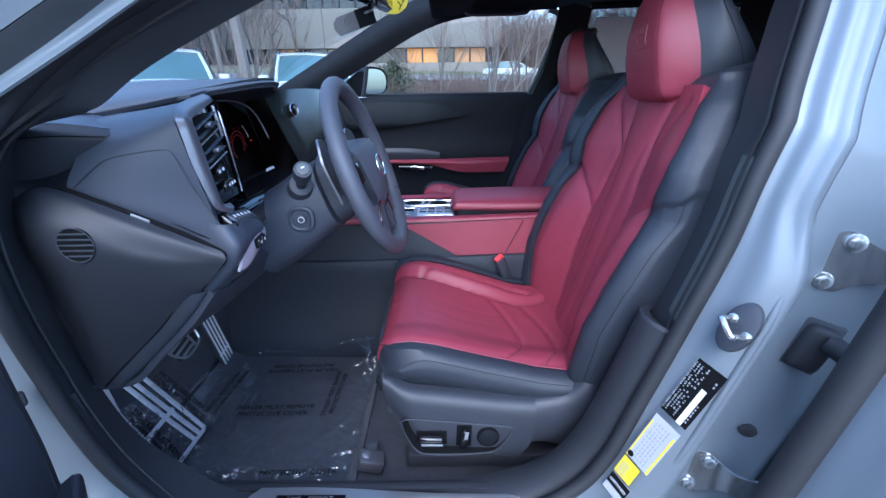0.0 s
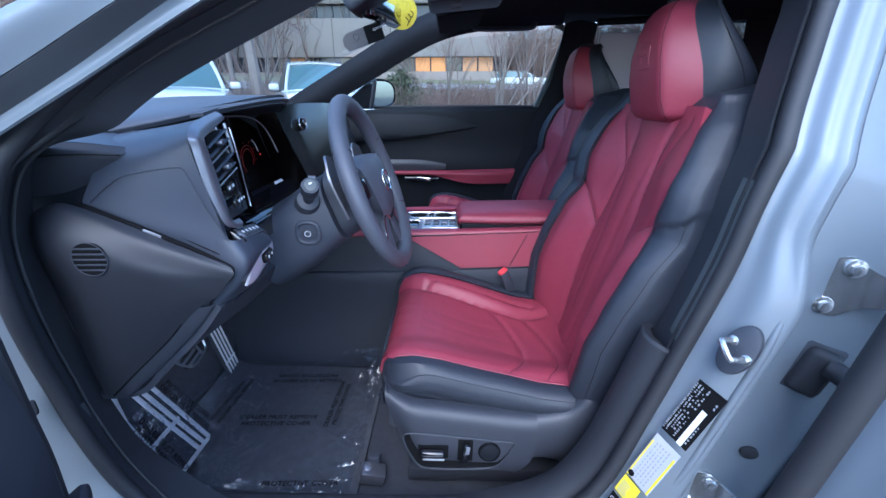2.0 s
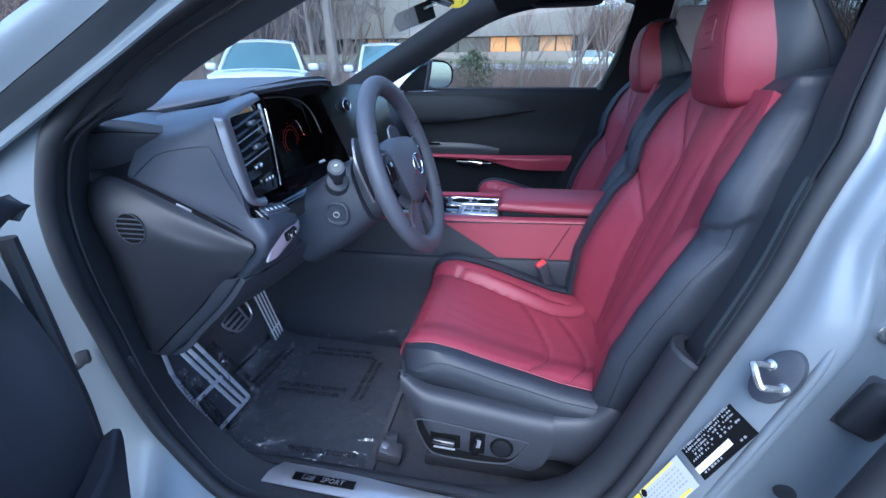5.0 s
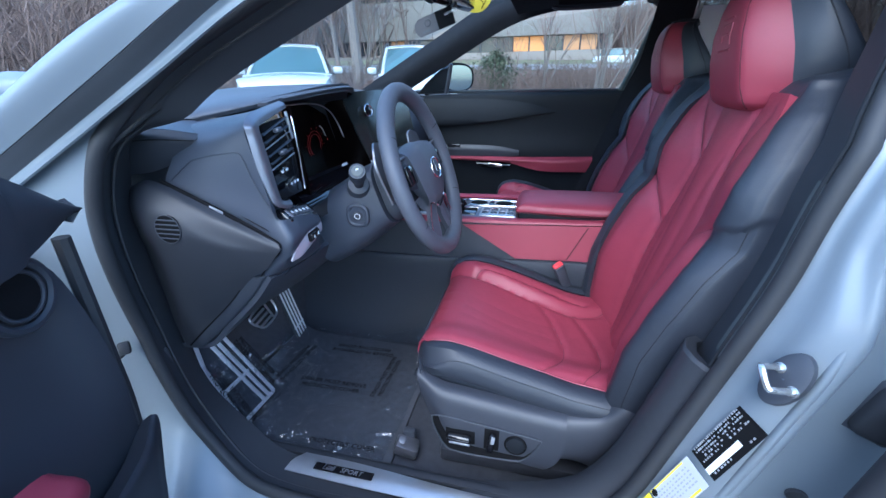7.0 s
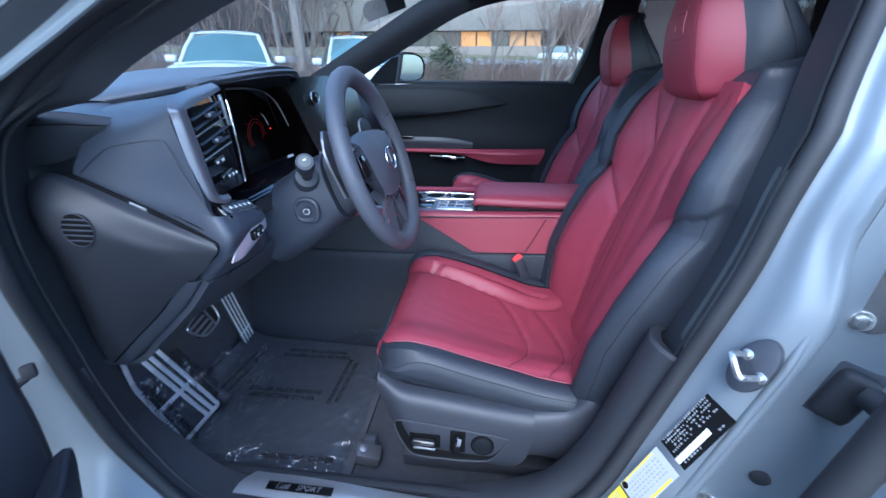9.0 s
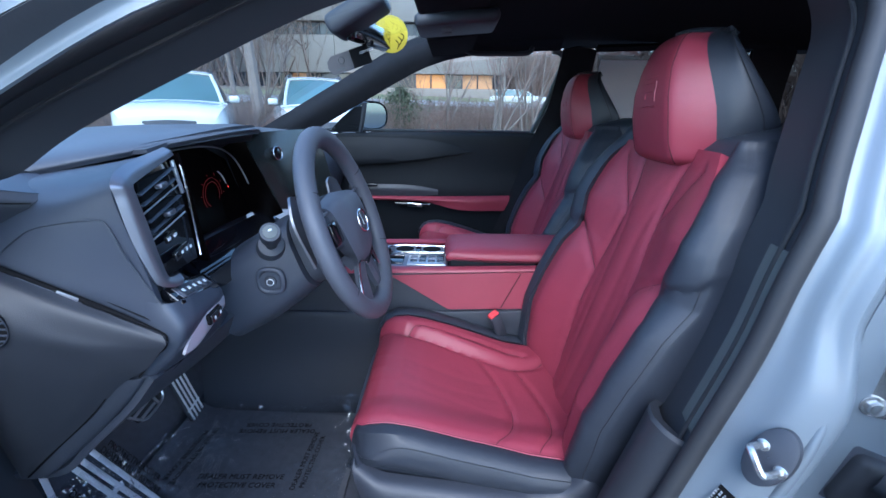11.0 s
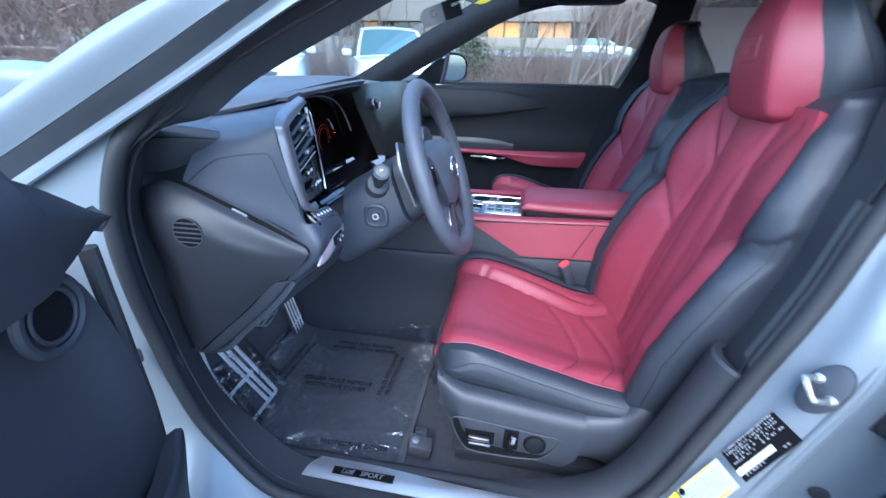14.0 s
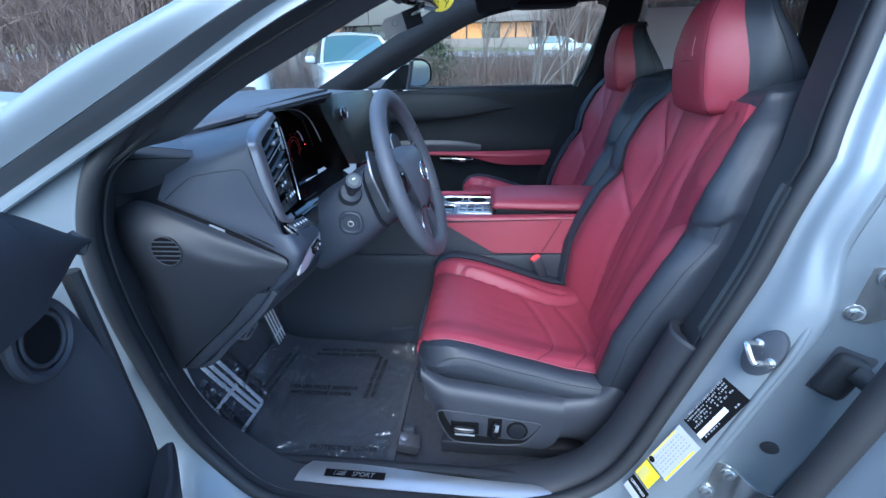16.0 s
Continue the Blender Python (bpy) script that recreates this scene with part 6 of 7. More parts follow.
part("handle_cup", loft([[(-.20, 1.93, .886), (-.10, 1.925, .885), (-.03, 1.93, .878)], [(-.19, 1.92, .868), (-.10, 1.915, .865), (-.04, 1.925, .862)], [(-.17, 1.935, .852), (-.10, 1.93, .850), (-.06, 1.935, .852)]], 14, 8, .006), GLOSS, pd_)
part("door_handle", box((-.105, 1.912, .868), (.068, .010, .020), .004, axes((.99, 0, -.06))), CHROME, pd_, "chrome door handle")
part("belt_seal", tube([(-.52, 1.952, 1.186), (.0, 1.957, 1.188), (.41, 1.952, 1.188)], .007, 8), RUBBER, pd_)
part("window_switch", box((-.30, 1.916, .955), (.06, .012, .012), .003), GLOSS, pd_)
mir = thing("wing_mirror", "pale blue and black passenger wing mirror", "wing mirror", (-.40, 2.12, 1.19))
mc, mn = Vector((-.318, 2.12, 1.246)), Vector((.80, -.60, .02)).normalized()
ms = Vector((.60, .80, 0)).normalized()
mo = lambda a, r, f: mc + mn * f + ms * (.100 * r * math.copysign(abs(math.cos(a)) ** .75, math.cos(a))) + Vector((0, 0, 1)) * (.064 * r * math.copysign(abs(math.sin(a)) ** .75, math.sin(a)))
ang_ = [2 * math.pi * i / 36 for i in range(36)]
part("housing", grid([[mo(a, r, f) for a in ang_] for f, r in ((-.085, .02), (-.082, .45), (-.065, .78), (-.03, .97), (-.005, 1.0), (.002, .98), (.0, .92))], closed=True), GLOSS, mir)
part("cap", grid([[mo(a, r, f) + Vector((0, 0, .003)) for a in [math.pi * i / 20 for i in range(21)]] for f, r in ((-.084, .44), (-.068, .80), (-.034, .995), (-.012, 1.015))]), PAINT, mir, "pale blue mirror cap")
part("glass", grid([[mo(a, r, .0005) for a in ang_] for r in (.88, .5, .01)], closed=True), MIRRORGLASS, mir, "mirror glass")
part("foot", tube(spline([(-.44, 1.97, 1.190), (-.42, 2.02, 1.192), (-.37, 2.07, 1.20)], 8), .020, 10), GLOSS, mir)

# ---- rear: bench and window sheet ----
bench = thing("rear_bench", "red and black leather rear bench seat", "rear seat", (1.25, MID, .43))
part("seat", box((1.15, MID, .60), (.50, 1.25, .18), .05, None, None, 4), RED, bench)
part("backrest", box((1.47, MID, .90), (.16, 1.25, .62), .05, axes((1, 0, -.3)), None, 4), BLACK_LEATHER, bench)
for y in (.85, 1.62):
    part("head_restraint", box((1.53, y, 1.25), (.09, .24, .15), .035, axes((1, 0, -.3)), None, 4), BLACK_LEATHER, bench)
ws_ = thing("window_sheet", "white printed price sheet inside the rear window", "price sheet", (.72, 1.84, 1.20))
e1, e2 = Vector((1, 0, 0)), Vector((0, -.38, .92))
part("sheet", plate((.602, 1.876, 1.205), e1, e2, .215, .275, .0006), PAPER, ws_)
rnd = random.Random(3)
bars = bmesh.new()
for i in range(24):
    for j in range(3):
        plate(Vector((.612 + j * .068, 1.8745, 1.213)) + e2.normalized() * (.0105 * i), e1, e2, .055 * rnd.uniform(.3, 1), .0045, .0008, bars)
part("fine_print", bars, GREYPRINT, ws_)

# ---- mirror, tag, visors, overhead console ----
mirr = thing("rear_view_mirror", "black rear view mirror on the windscreen", "mirror", (-.17, 1.40, 1.48))
part("housing", box((-.19, 1.405, 1.474), (.030, .235, .064), .016, axes((.95, -.28, -.05)), None, 4), GLOSS, mirr)
part("glass", box((-.1735, 1.402, 1.4735), (.004, .215, .050), .0015, axes((.95, -.28, -.05))), CHROME, mirr, "mirror glass")
part("stem", tube(spline([(-.20, 1.36, 1.48), (-.21, 1.30, 1.495), (-.20, 1.25, 1.50)], 8), .012, 10), GLOSS, mirr)
part("sensor_cover", box((-.19, 1.28, 1.500), (.16, .14, .05), .018, axes((.86, 0, .5)), None, 3), DARK, mirr)
part("lower_knob", disc((-.178, 1.352, 1.436), (0, 0, -1), .010, .014, 16, bevel=.003), GLOSS, mirr)
tag = thing("windscreen_tag", "two-tone grey certified tag hanging from the mirror", "tag", (-.247, 1.385, 1.40))
tx, ty = Vector((.122, .0, .0394)).normalized(), Vector((-.25, 0, .95))
ty = (ty - tx * ty.dot(tx)).normalized()
tn_ = tx.cross(ty)
o = Vector((-.247, 1.385, 1.4025))
def card(outline, lift):
    """A thin card cut to an outline in the tag's plane."""
    bm = bmesh.new()
    lo = [bm.verts.new(o + tx * a + ty * b + tn_ * lift) for a, b in outline]
    hi = [bm.verts.new(v.co + tn_ * .0015) for v in lo]
    bm.faces.new(lo[::-1])
    bm.faces.new(hi)
    for k in range(len(lo)):
        bm.faces.new((lo[k], lo[(k + 1) % len(lo)], hi[(k + 1) % len(lo)], hi[k]))
    return bm
part("card", card([(-.054, -.025), (.064, -.025), (.064, .025), (-.046, .025), (-.062, .012), (-.064, -.006)], 0), TAGGREY, tag, "", False)
part("dark_band", card([(.010, -.025), (.0645, -.025), (.0645, .0255), (.010, .0255)], .0006), BLACKPRINT, tag, "dark end of the card", False)
m = Matrix.Translation(o + tx * .037 + ty * .006 + tn_ * .0024) @ Matrix((tx, ty, tn_)).transposed().to_4x4()
writing("lettering", "CERTIFIED", .0090, m, WHITEPRINT, tag, .0002)
part("emblem", ring(o + tx * -.020 + ty * .006 + tn_ * .0018, tn_, .009, .0012, 24), HARD, tag)
part("print_bar", box(o + tx * -.030 + ty * -.015 + tn_ * .0016, (.026, .006, .0006), 0, Matrix((tx, ty, tn_)).transposed()), HARD, tag)
part("string", tube([o + tx * .056 + ty * .018, (-.185, 1.405, 1.44)], .0012, 5), RUBBER, tag)
yt = thing("yellow_tag", "yellow round paper tag behind the mirror", "tag", (-.147, 1.56, 1.45))
part("card", disc((-.147, 1.560, 1.500), (.1, -1, -.12), .054, .0012, 36), TAGYELLOW, yt)
for k in range(3):
    part("print_bar", tube(spline([(-.128 + .008 * k, 1.5660, 1.458 + .012 * k), (-.122 + .008 * k, 1.5645, 1.472 + .012 * k), (-.132 + .008 * k, 1.5615, 1.484 + .010 * k)], 8), .0014, 5), BLACKPRINT, yt)
for y in (.90, 1.58):
    vz = thing("sun_visor", "folded black cloth sun visor", "sun visor", (.02, y, 1.47), "sun visors")
    part("board", box((.05, y, 1.476), (.15, .36, .018), .008, axes((.97, 0, .12)), None, 3), LINING, vz)
    part("pivot", tube([(-.02, y - .17, 1.478), (-.02, y + .17, 1.478)], .006, 8), DARK, vz)
oh = thing("overhead_console", "black overhead lamp console on the headliner", "overhead console", (.06, MID, 1.47))
part("housing", box((.06, MID, 1.475), (.20, .17, .03), .012, axes((1, 0, .08)), None, 3), HARD, oh)
part("lamp_lens", box((.03, MID - .03, 1.459), (.035, .045, .004), .001), GREY_TRIM, oh, "pale lamp lens")
part("lamp_lens", box((.03, MID + .04, 1.459), (.035, .045, .004), .001), GREY_TRIM, oh, "pale lamp lens")
gh = thing("grab_handle", "black fold-up grab handle above the door", "grab handle", (.20, 1.73, 1.47))
part("grip", tube(spline([(.10, 1.735, 1.49), (.12, 1.725, 1.47), (.22, 1.72, 1.468), (.32, 1.725, 1.472), (.34, 1.735, 1.492)], 20), .009, 8), HARD, gh)

# ---- opened front door ----
DD, DN = Vector((.27, -.96, 0)).normalized(), Vector((.96, .27, 0)).normalized()
D0 = Vector((-.437, .345, 0))
dp = lambda s, z, n=0.0: D0 + DD * s + DN * n + Vector((0, 0, z))
fd = thing("front_door", "opened driver's door with black panel and red armrest", "car door", tuple(dp(.4, .40)))
dpan = [[dp(.050, 1.075, -.016), dp(.10, 1.09, -.034), dp(.40, 1.10, -.03), (dp(.88, 1.11, 0))], [dp(.020, 1.03, -.010), dp(.10, 1.03, -.036), dp(.40, 1.03, -.03), dp(.90, 1.03, -.02)], [dp(-.004, .90, -.006), dp(.10, .90, -.03), dp(.40, .90, -.02), dp(.90, .90, -.01)],
        [dp(-.004, .79, -.008), dp(.10, .78, -.006), dp(.40, .78, .0), dp(.88, .78, .0)], [dp(.0, .62, -.02), dp(.10, .62, -.02), dp(.40, .62, -.01), dp(.88, .62, -.01)]]
part("panel", loft(dpan, 30, 20, .03), DOORGREY, fd)
topt = [[dp(-.018, 1.108, 0), dp(.06, 1.165, .0), dp(.12, 1.185, 0), dp(.5, 1.19, 0), dp(.90, 1.19, 0)], [dp(-.020, 1.104, .012), dp(.06, 1.13, .018), dp(.12, 1.14, .02), dp(.5, 1.145, .02), dp(.90, 1.145, .02)], [dp(-.012, 1.098, .0), dp(.05, 1.075, .004), dp(.12, 1.06, .006), dp(.5, 1.06, .006), dp(.90, 1.06, .006)]]
part("upper_trim", loft(topt, 30, 14, .02), DOORGREY, fd)
lowt = [[dp(-.016, .782, .004), dp(.08, .765, .03), dp(.40, .76, .05), dp(.88, .76, .05)], [dp(-.020, .765, .01), dp(.08, .745, .035), dp(.40, .74, .055), dp(.88, .74, .055)], [dp(-.005, .66, .0), dp(.08, .65, .02), dp(.40, .64, .04), dp(.86, .64, .04)], [dp(.02, .50, -.01), dp(.10, .49, .01), dp(.40, .48, .02), dp(.84, .48, .02)]]
part("door_pocket", loft(lowt, 26, 18, .03), DOORGREY, fd)
rc = dp(.072, 1.034, -.010)
part("speaker_ring", ring(rc, DN, .038, .006, 40), DOORGREY, fd, "round speaker ring")
part("speaker_ring", ring(rc + DN * .002, DN, .027, .0025, 40), DOORGREY, fd)
part("speaker_cone", disc(rc + DN * .001, DN, .025, .004, 32), BLACKPRINT, fd)
ra = [[dp(.158, .850, .03), dp(.19, .885, .035), dp(.5, .92, .05), dp(.8, .92, .05)], [dp(.150, .840, .045), dp(.19, .862, .075), dp(.5, .90, .095), dp(.8, .90, .095)], [dp(.168, .815, .03), dp(.20, .805, .06), dp(.5, .84, .08), dp(.8, .84, .08)]]
part("armrest", loft(ra, 24, 12, .015), RED, fd, "red leather armrest")
skin = [[dp(-.03, 1.15, -.09), dp(.4, 1.17, -.12), dp(.92, 1.17, -.11)], [dp(-.05, .85, -.12), dp(.4, .85, -.16), dp(.95, .85, -.15)], [dp(.0, .42, -.10), dp(.4, .42, -.13), dp(.9, .42, -.12)]]
part("skin", loft(skin, 16, 14, .012), PAINT, fd, "pale blue outer skin")
part("edge_seal", tube(spline([dp(-.012, 1.07, -.02), dp(-.014, .9, -.02), dp(-.012, .78, -.02), dp(.02, .5, -.02)], 20), .010, 8), RUBBER, fd)

# ---- opened rear door ----
RD, RN = Vector((.5, -.866, 0)).normalized(), Vector((-.866, -.5, 0)).normalized()
ex_ = lambda z: .400 + .20 * (z - .75)
rp = lambda s, z, n=0.0: Vector((ex_(z) + .002, .335, z)) + RD * s + RN * n
rd = thing("rear_door", "opened rear door with pale blue outer skin", "car door", tuple(rp(.4, .42)))
rs = [[rp(s, z, n) for s, n in ((0, 0), (.03, .012), (.12, .028), (.5, .04), (.85, .03))] for z in (.40, .55, .75, .95, 1.12)]
part("skin", loft(rs, 24, 14, .012), PAINT, rd, "pale blue outer skin")
part("edge_seal", tube([rp(-.006, z, -.006) for z in (.42, .55, .7, .85, 1.0, 1.12)], .019, 14), RUBBER, rd)
ri = [[rp(s, z, -.07) for s in (.01, .3, .8)] for z in (.42, .75, 1.10)]
part("inner_panel", loft(ri, 10, 10, .02), HARD, rd)
fr_ = tube(spline([rp(.0, 1.10, -.02), rp(.005, 1.25, -.06), rp(.02, 1.42, -.13), rp(.3, 1.46, -.15), rp(.8, 1.44, -.15)], 24), .018, 8)
part("window_frame", fr_, RUBBER, rd)

# ---- outside ----
ASPHALT = material("asphalt", (0.11, 0.112, 0.118), 0.9, vary=0.3, scale=1.5, bump=0.4, fine=60)
CONCRETE = material("pale concrete panels", (0.20, 0.185, 0.170), 0.85, vary=0.14, scale=0.35, bump=0.2, fine=25)
BEIGE = material("beige wall band", (0.225, 0.195, 0.172), 0.85, vary=0.1, scale=0.5, bump=0.15, fine=25)
BARK = material("grey-brown bark", (0.17, 0.145, 0.13), 0.9, vary=0.3, scale=6, bump=0.4, fine=60)
TWIG = material("brown twigs", (0.155, 0.112, 0.094), 0.9, vary=0.35, scale=3, bump=0.0, fine=30)
LEAF = material("dark evergreen leaves", (0.065, 0.080, 0.048), 0.7, vary=0.35, scale=5, bump=0.0, fine=40)
GRASS = material("winter grass and mulch", (0.15, 0.125, 0.095), 0.95, vary=0.4, scale=0.35, bump=0.4, fine=14)
LAWN = material("pale winter lawn", (0.17, 0.17, 0.09), 0.95, vary=0.3, scale=0.5, bump=0.3, fine=20)
PALE_ROAD = material("pale road", (0.25, 0.25, 0.255), 0.9, vary=0.12, scale=0.6, bump=0.2, fine=30)
WHITE_PAINT = material("white car paint", (0.50, 0.53, 0.54), 0.25, vary=0.04, scale=3, bump=0.0, coat=0.6)
CAR_GREY = material("grey car paint", (0.16, 0.18, 0.21), 0.3, metal=0.3, vary=0.05, scale=3, bump=0.0, coat=0.6)
CAR_DARK = material("dark car paint", (0.03, 0.035, 0.05), 0.3, vary=0.05, scale=3, bump=0.0, coat=0.6)
CAR_GLASS = material("car window glass", (0.06, 0.12, 0.13), 0.07, vary=0.2, scale=2, bump=0.0, coat=0.4)
TYRE = material("tyre rubber", (0.02, 0.02, 0.022), 0.85, vary=0.2, scale=20, bump=0.2)
DARK_WINDOW = material("dark building glass", (0.03, 0.035, 0.04), 0.12, vary=0.3, scale=0.8, bump=0.0)


def ground_z(x, y):
    s = max(0.0, .85 * y - .52 * x)
    z = .02 * min(s, 13)
    if s > 13:
        z += .145 * (min(s, 24) - 13)
    if s > 24:
        z += .075 * (min(s, 44) - 24)
    return z


def sheet(xs, ys, lift, inside, bump=0.0):
    bm = bmesh.new()
    vs = {}
    for i, x in enumerate(xs):
        for j, y in enumerate(ys):
            vs[i, j] = bm.verts.new((x, y, ground_z(x, y) + lift + bump * noise.noise(Vector((x * .6, y * .6, 0)))))
    for i in range(len(xs) - 1):
        for j in range(len(ys) - 1):
            cx, cy = (xs[i] + xs[i + 1]) / 2, (ys[j] + ys[j + 1]) / 2
            if inside(cx, cy):
                bm.faces.new((vs[i, j], vs[i + 1, j], vs[i + 1, j + 1], vs[i, j + 1]))
    bmesh.ops.delete(bm, geom=[v for v in bm.verts if not v.link_faces], context="VERTS")
    return bm


S = lambda x, y: .85 * y - .52 * x
gx = [-600, -300, -150] + [-90 + 3 * i for i in range(61)] + [150, 300, 600]
gy = [-600, -200, -60, -20] + [-10 + 2.5 * i for i in range(41)] + [120, 200, 400, 600]
single("ground", sheet(gx, gy, -.03, lambda x, y: True, .05), GRASS, "brown winter ground rising from the car park", "ground", kind="structure")
px_ = [-40 + 1.5 * i for i in range(56)]
py_ = [-40 + 1.0 * i for i in range(56)]
single("car_park", sheet(px_, py_, .03, lambda x, y: S(x, y) < 13.6), ASPHALT, "grey asphalt car park", "pavement", kind="structure")
rx = [-70 + 2 * i for i in range(70)]
single("road", sheet(rx, [0 + .8 * i for i in range(90)], .06, lambda x, y: 22 < S(x, y) < 25.5), PALE_ROAD, "pale road beyond the bank", "road", kind="structure")
single("lawn", sheet(rx, [0 + .8 * i for i in range(90)], .05, lambda x, y: 25.6 < S(x, y) < 33), LAWN, "winter lawn before the building", "lawn", kind="structure")

# building
bld = thing("office_building", "long concrete office building with warm lit windows", "building", (-12, 40, 2.5))
BY = 40.0
def wall(x0, x1, z0, z1, mat, name="wall", y=BY, d=.5):
    return part(name, box(((x0 + x1) / 2, y + d / 2, (z0 + z1) / 2), (x1 - x0, d, z1 - z0), .02), mat, bld)
X0, X1 = -46, 5.0
bands = [(1.0, 3.35, BEIGE, 0), (4.55, 7.6, CONCRETE, -.25), (8.7, 11.8, CONCRETE, -.25), (12.9, 15.5, CONCRETE, -.25)]
for z0, z1, mt, off in bands:
    n = 10
    for k in range(n):
        w = (X1 - X0) / n
        wall(X0 + w * k + .02, X0 + w * (k + 1) - .02, z0, z1, mt, "wall_panel", BY + off)
wall(X0, X1 - .3, 1.0, 15.4, DARK, "core", BY + .9, .4)
part("side_wall", box((X1 - .2, BY + 8, 8), (.4, 16, 15), .02), CONCRETE, bld)
rnd = random.Random(11)
for z0, z1 in ((3.35, 4.55), (7.6, 8.7), (11.8, 12.9)):
    x = X0 + .2
    while x < X1 - 1.2:
        lit = z0 < 4 and (-3.6 < x < 4.4 or -15.2 < x < -13.6 or -30 < x < -27)
        lit = lit and rnd.random() < .85
        dim = rnd.random() < .45
        wdw = part("window", box((x + .68, BY + .45, (z0 + z1) / 2), (1.32, .06, z1 - z0 - .06), .0), (DIMWARM if dim else WARM) if lit else DARK_WINDOW, bld, "warm lit window" if lit else "")
        part("window_post", box((x, BY + .38, (z0 + z1) / 2), (.10, .12, z1 - z0), .01), DARK, wdw)
        x += 1.42


def parked_car(at, turn, paint, label, tall=1.0, rails=True):
    """A car; its nose points along its own -y."""
    c = thing("parked_car", label, "car", at, "parked cars")
    M = Matrix.Translation(at) @ Matrix.Rotation(radians(turn), 4, "Z")
    Q = lambda x, y, z: M @ Vector((x, y, z * tall))
    def sec(y, w, z0, z1, crown):
        return [Q(-w * .96, y, z0), Q(-w, y, (z0 + z1) * .5), Q(-w * .97, y, z1 - .06), Q(-w * .88, y, z1), Q(0, y, z1 + crown), Q(w * .88, y, z1), Q(w * .97, y, z1 - .06), Q(w, y, (z0 + z1) * .5), Q(w * .96, y, z0)]
    body = [sec(0, .70, .34, .66, .02), sec(.04, .82, .28, .86, .03), sec(.25, .92, .26, .98, .04), sec(.9, .95, .26, 1.04, .05), sec(1.3, .95, .26, 1.08, .04), sec(3.6, .95, .26, 1.10, .03), sec(4.5, .92, .28, 1.06, .03), sec(4.68, .82, .36, .92, .02)]
    part("body", loft(body, 40, 40, 0), paint, c)
    part("under", box(M @ Vector((0, 2.3, .28 * tall)), (1.7, 4.3, .16), .02, M.to_3x3()), DARK, c)
    def cab(y, w, z):
        return [Q(-w, y, z), Q(-w * .5, y, z + .02), Q(0, y, z + .03), Q(w * .5, y, z + .02), Q(w, y, z)]
    roofr = [cab(1.85, .62, 1.60), cab(2.3, .64, 1.66), cab(3.4, .64, 1.66), cab(4.2, .60, 1.60)]
    part("roof", loft(roofr, 16, 12, .03), paint, c)
    ww = [[Q(-.80, 1.10, 1.06), Q(0, .98, 1.10), Q(.80, 1.10, 1.06)], [Q(-.72, 1.48, 1.34), Q(0, 1.38, 1.37), Q(.72, 1.48, 1.34)], [Q(-.60, 1.86, 1.585), Q(0, 1.80, 1.62), Q(.60, 1.86, 1.585)]]
    part("windscreen", loft(ww, 16, 10, .01), CAR_GLASS, c, "dark reflecting windscreen")
    for sg in (-1, 1):
        part("pillar", tube([Q(sg * .84, 1.08, 1.06), Q(sg * .755, 1.46, 1.34), Q(sg * .645, 1.86, 1.60)], .038, 8), paint, c)
        sw_ = [[Q(sg * .89, 1.2, 1.08), Q(sg * .90, 2.8, 1.10), Q(sg * .87, 4.3, 1.12)], [Q(sg * .67, 1.95, 1.58), Q(sg * .67, 2.9, 1.62), Q(sg * .63, 4.05, 1.57)]]
        part("side_window", loft(sw_, 14, 6, .01), CAR_GLASS, c)
        hl = [[Q(sg * .50, .03, .84), Q(sg * .72, .10, .86), Q(sg * .88, .30, .90)], [Q(sg * .52, .02, .76), Q(sg * .74, .08, .77), Q(sg * .90, .30, .80)]]
        part("headlight", loft(hl, 12, 6, .02), CHROME, c, "clear headlight")
        m_ = part("wing_mirror", box(Q(sg * 1.06, 1.42, 1.14), (.22, .12, .15), .05, M.to_3x3(), None, 3), paint, c)
        part("mirror_foot", box(Q(sg * .95, 1.44, 1.08), (.12, .06, .05), .02, M.to_3x3()), DARK, m_)
        if rails:
            part("roof_rail", tube(spline([Q(sg * .60, 2.0, 1.66), Q(sg * .60, 2.15, 1.72), Q(sg * .60, 3.5, 1.72), Q(sg * .58, 3.8, 1.66)], 14), .018, 6), DARK, c)
        for y in (.95, 3.75):
            wl_ = part("wheel", disc(Q(sg * .95, y, .35), M.to_3x3() @ Vector((sg, 0, 0)), .35 * tall, .24, 28, bevel=.03), TYRE, c)
            part("rim", disc(Q(sg * .955, y, .35), M.to_3x3() @ Vector((sg, 0, 0)), .23, .02, 20), DIMSILVER, wl_)
    part("grille", loft([[Q(-.42, .005, .74), Q(0, -.02, .76), Q(.42, .005, .74)], [Q(-.50, .0, .42), Q(0, -.03, .42), Q(.50, .0, .42)]], 12, 8, .02), DARK, c, "dark grille")
    part("plate", box(Q(0, -.035, .50), (.30, .02, .15), .01, M.to_3x3()), PAPER, c)
    return c


parked_car((-5.03, 7.76, ground_z(-5.03, 7.76) + .08), 25, WHITE_PAINT, "white parked car facing the windscreen", 1.06)
parked_car((-2.40, 8.98, ground_z(-2.40, 8.98) + .06), 25, WHITE_PAINT, "white parked car with roof rails facing the windscreen", 1.06)
parked_car((8.0, 36, ground_z(8.0, 36) - .25), 80, WHITE_PAINT, "white car parked by the building", .80, False)
parked_car((13, 36, ground_z(13, 36) - .25), 82, CAR_GREY, "grey car parked by the building", .80, False)
parked_car((-31, 21, ground_z(-31, 21)), 140, CAR_DARK, "dark car parked beyond the fence", 1.0, False)
parked_car((-35, 20, ground_z(-35, 20)), 140, CAR_GREY, "grey car parked beyond the fence", 1.0, False)


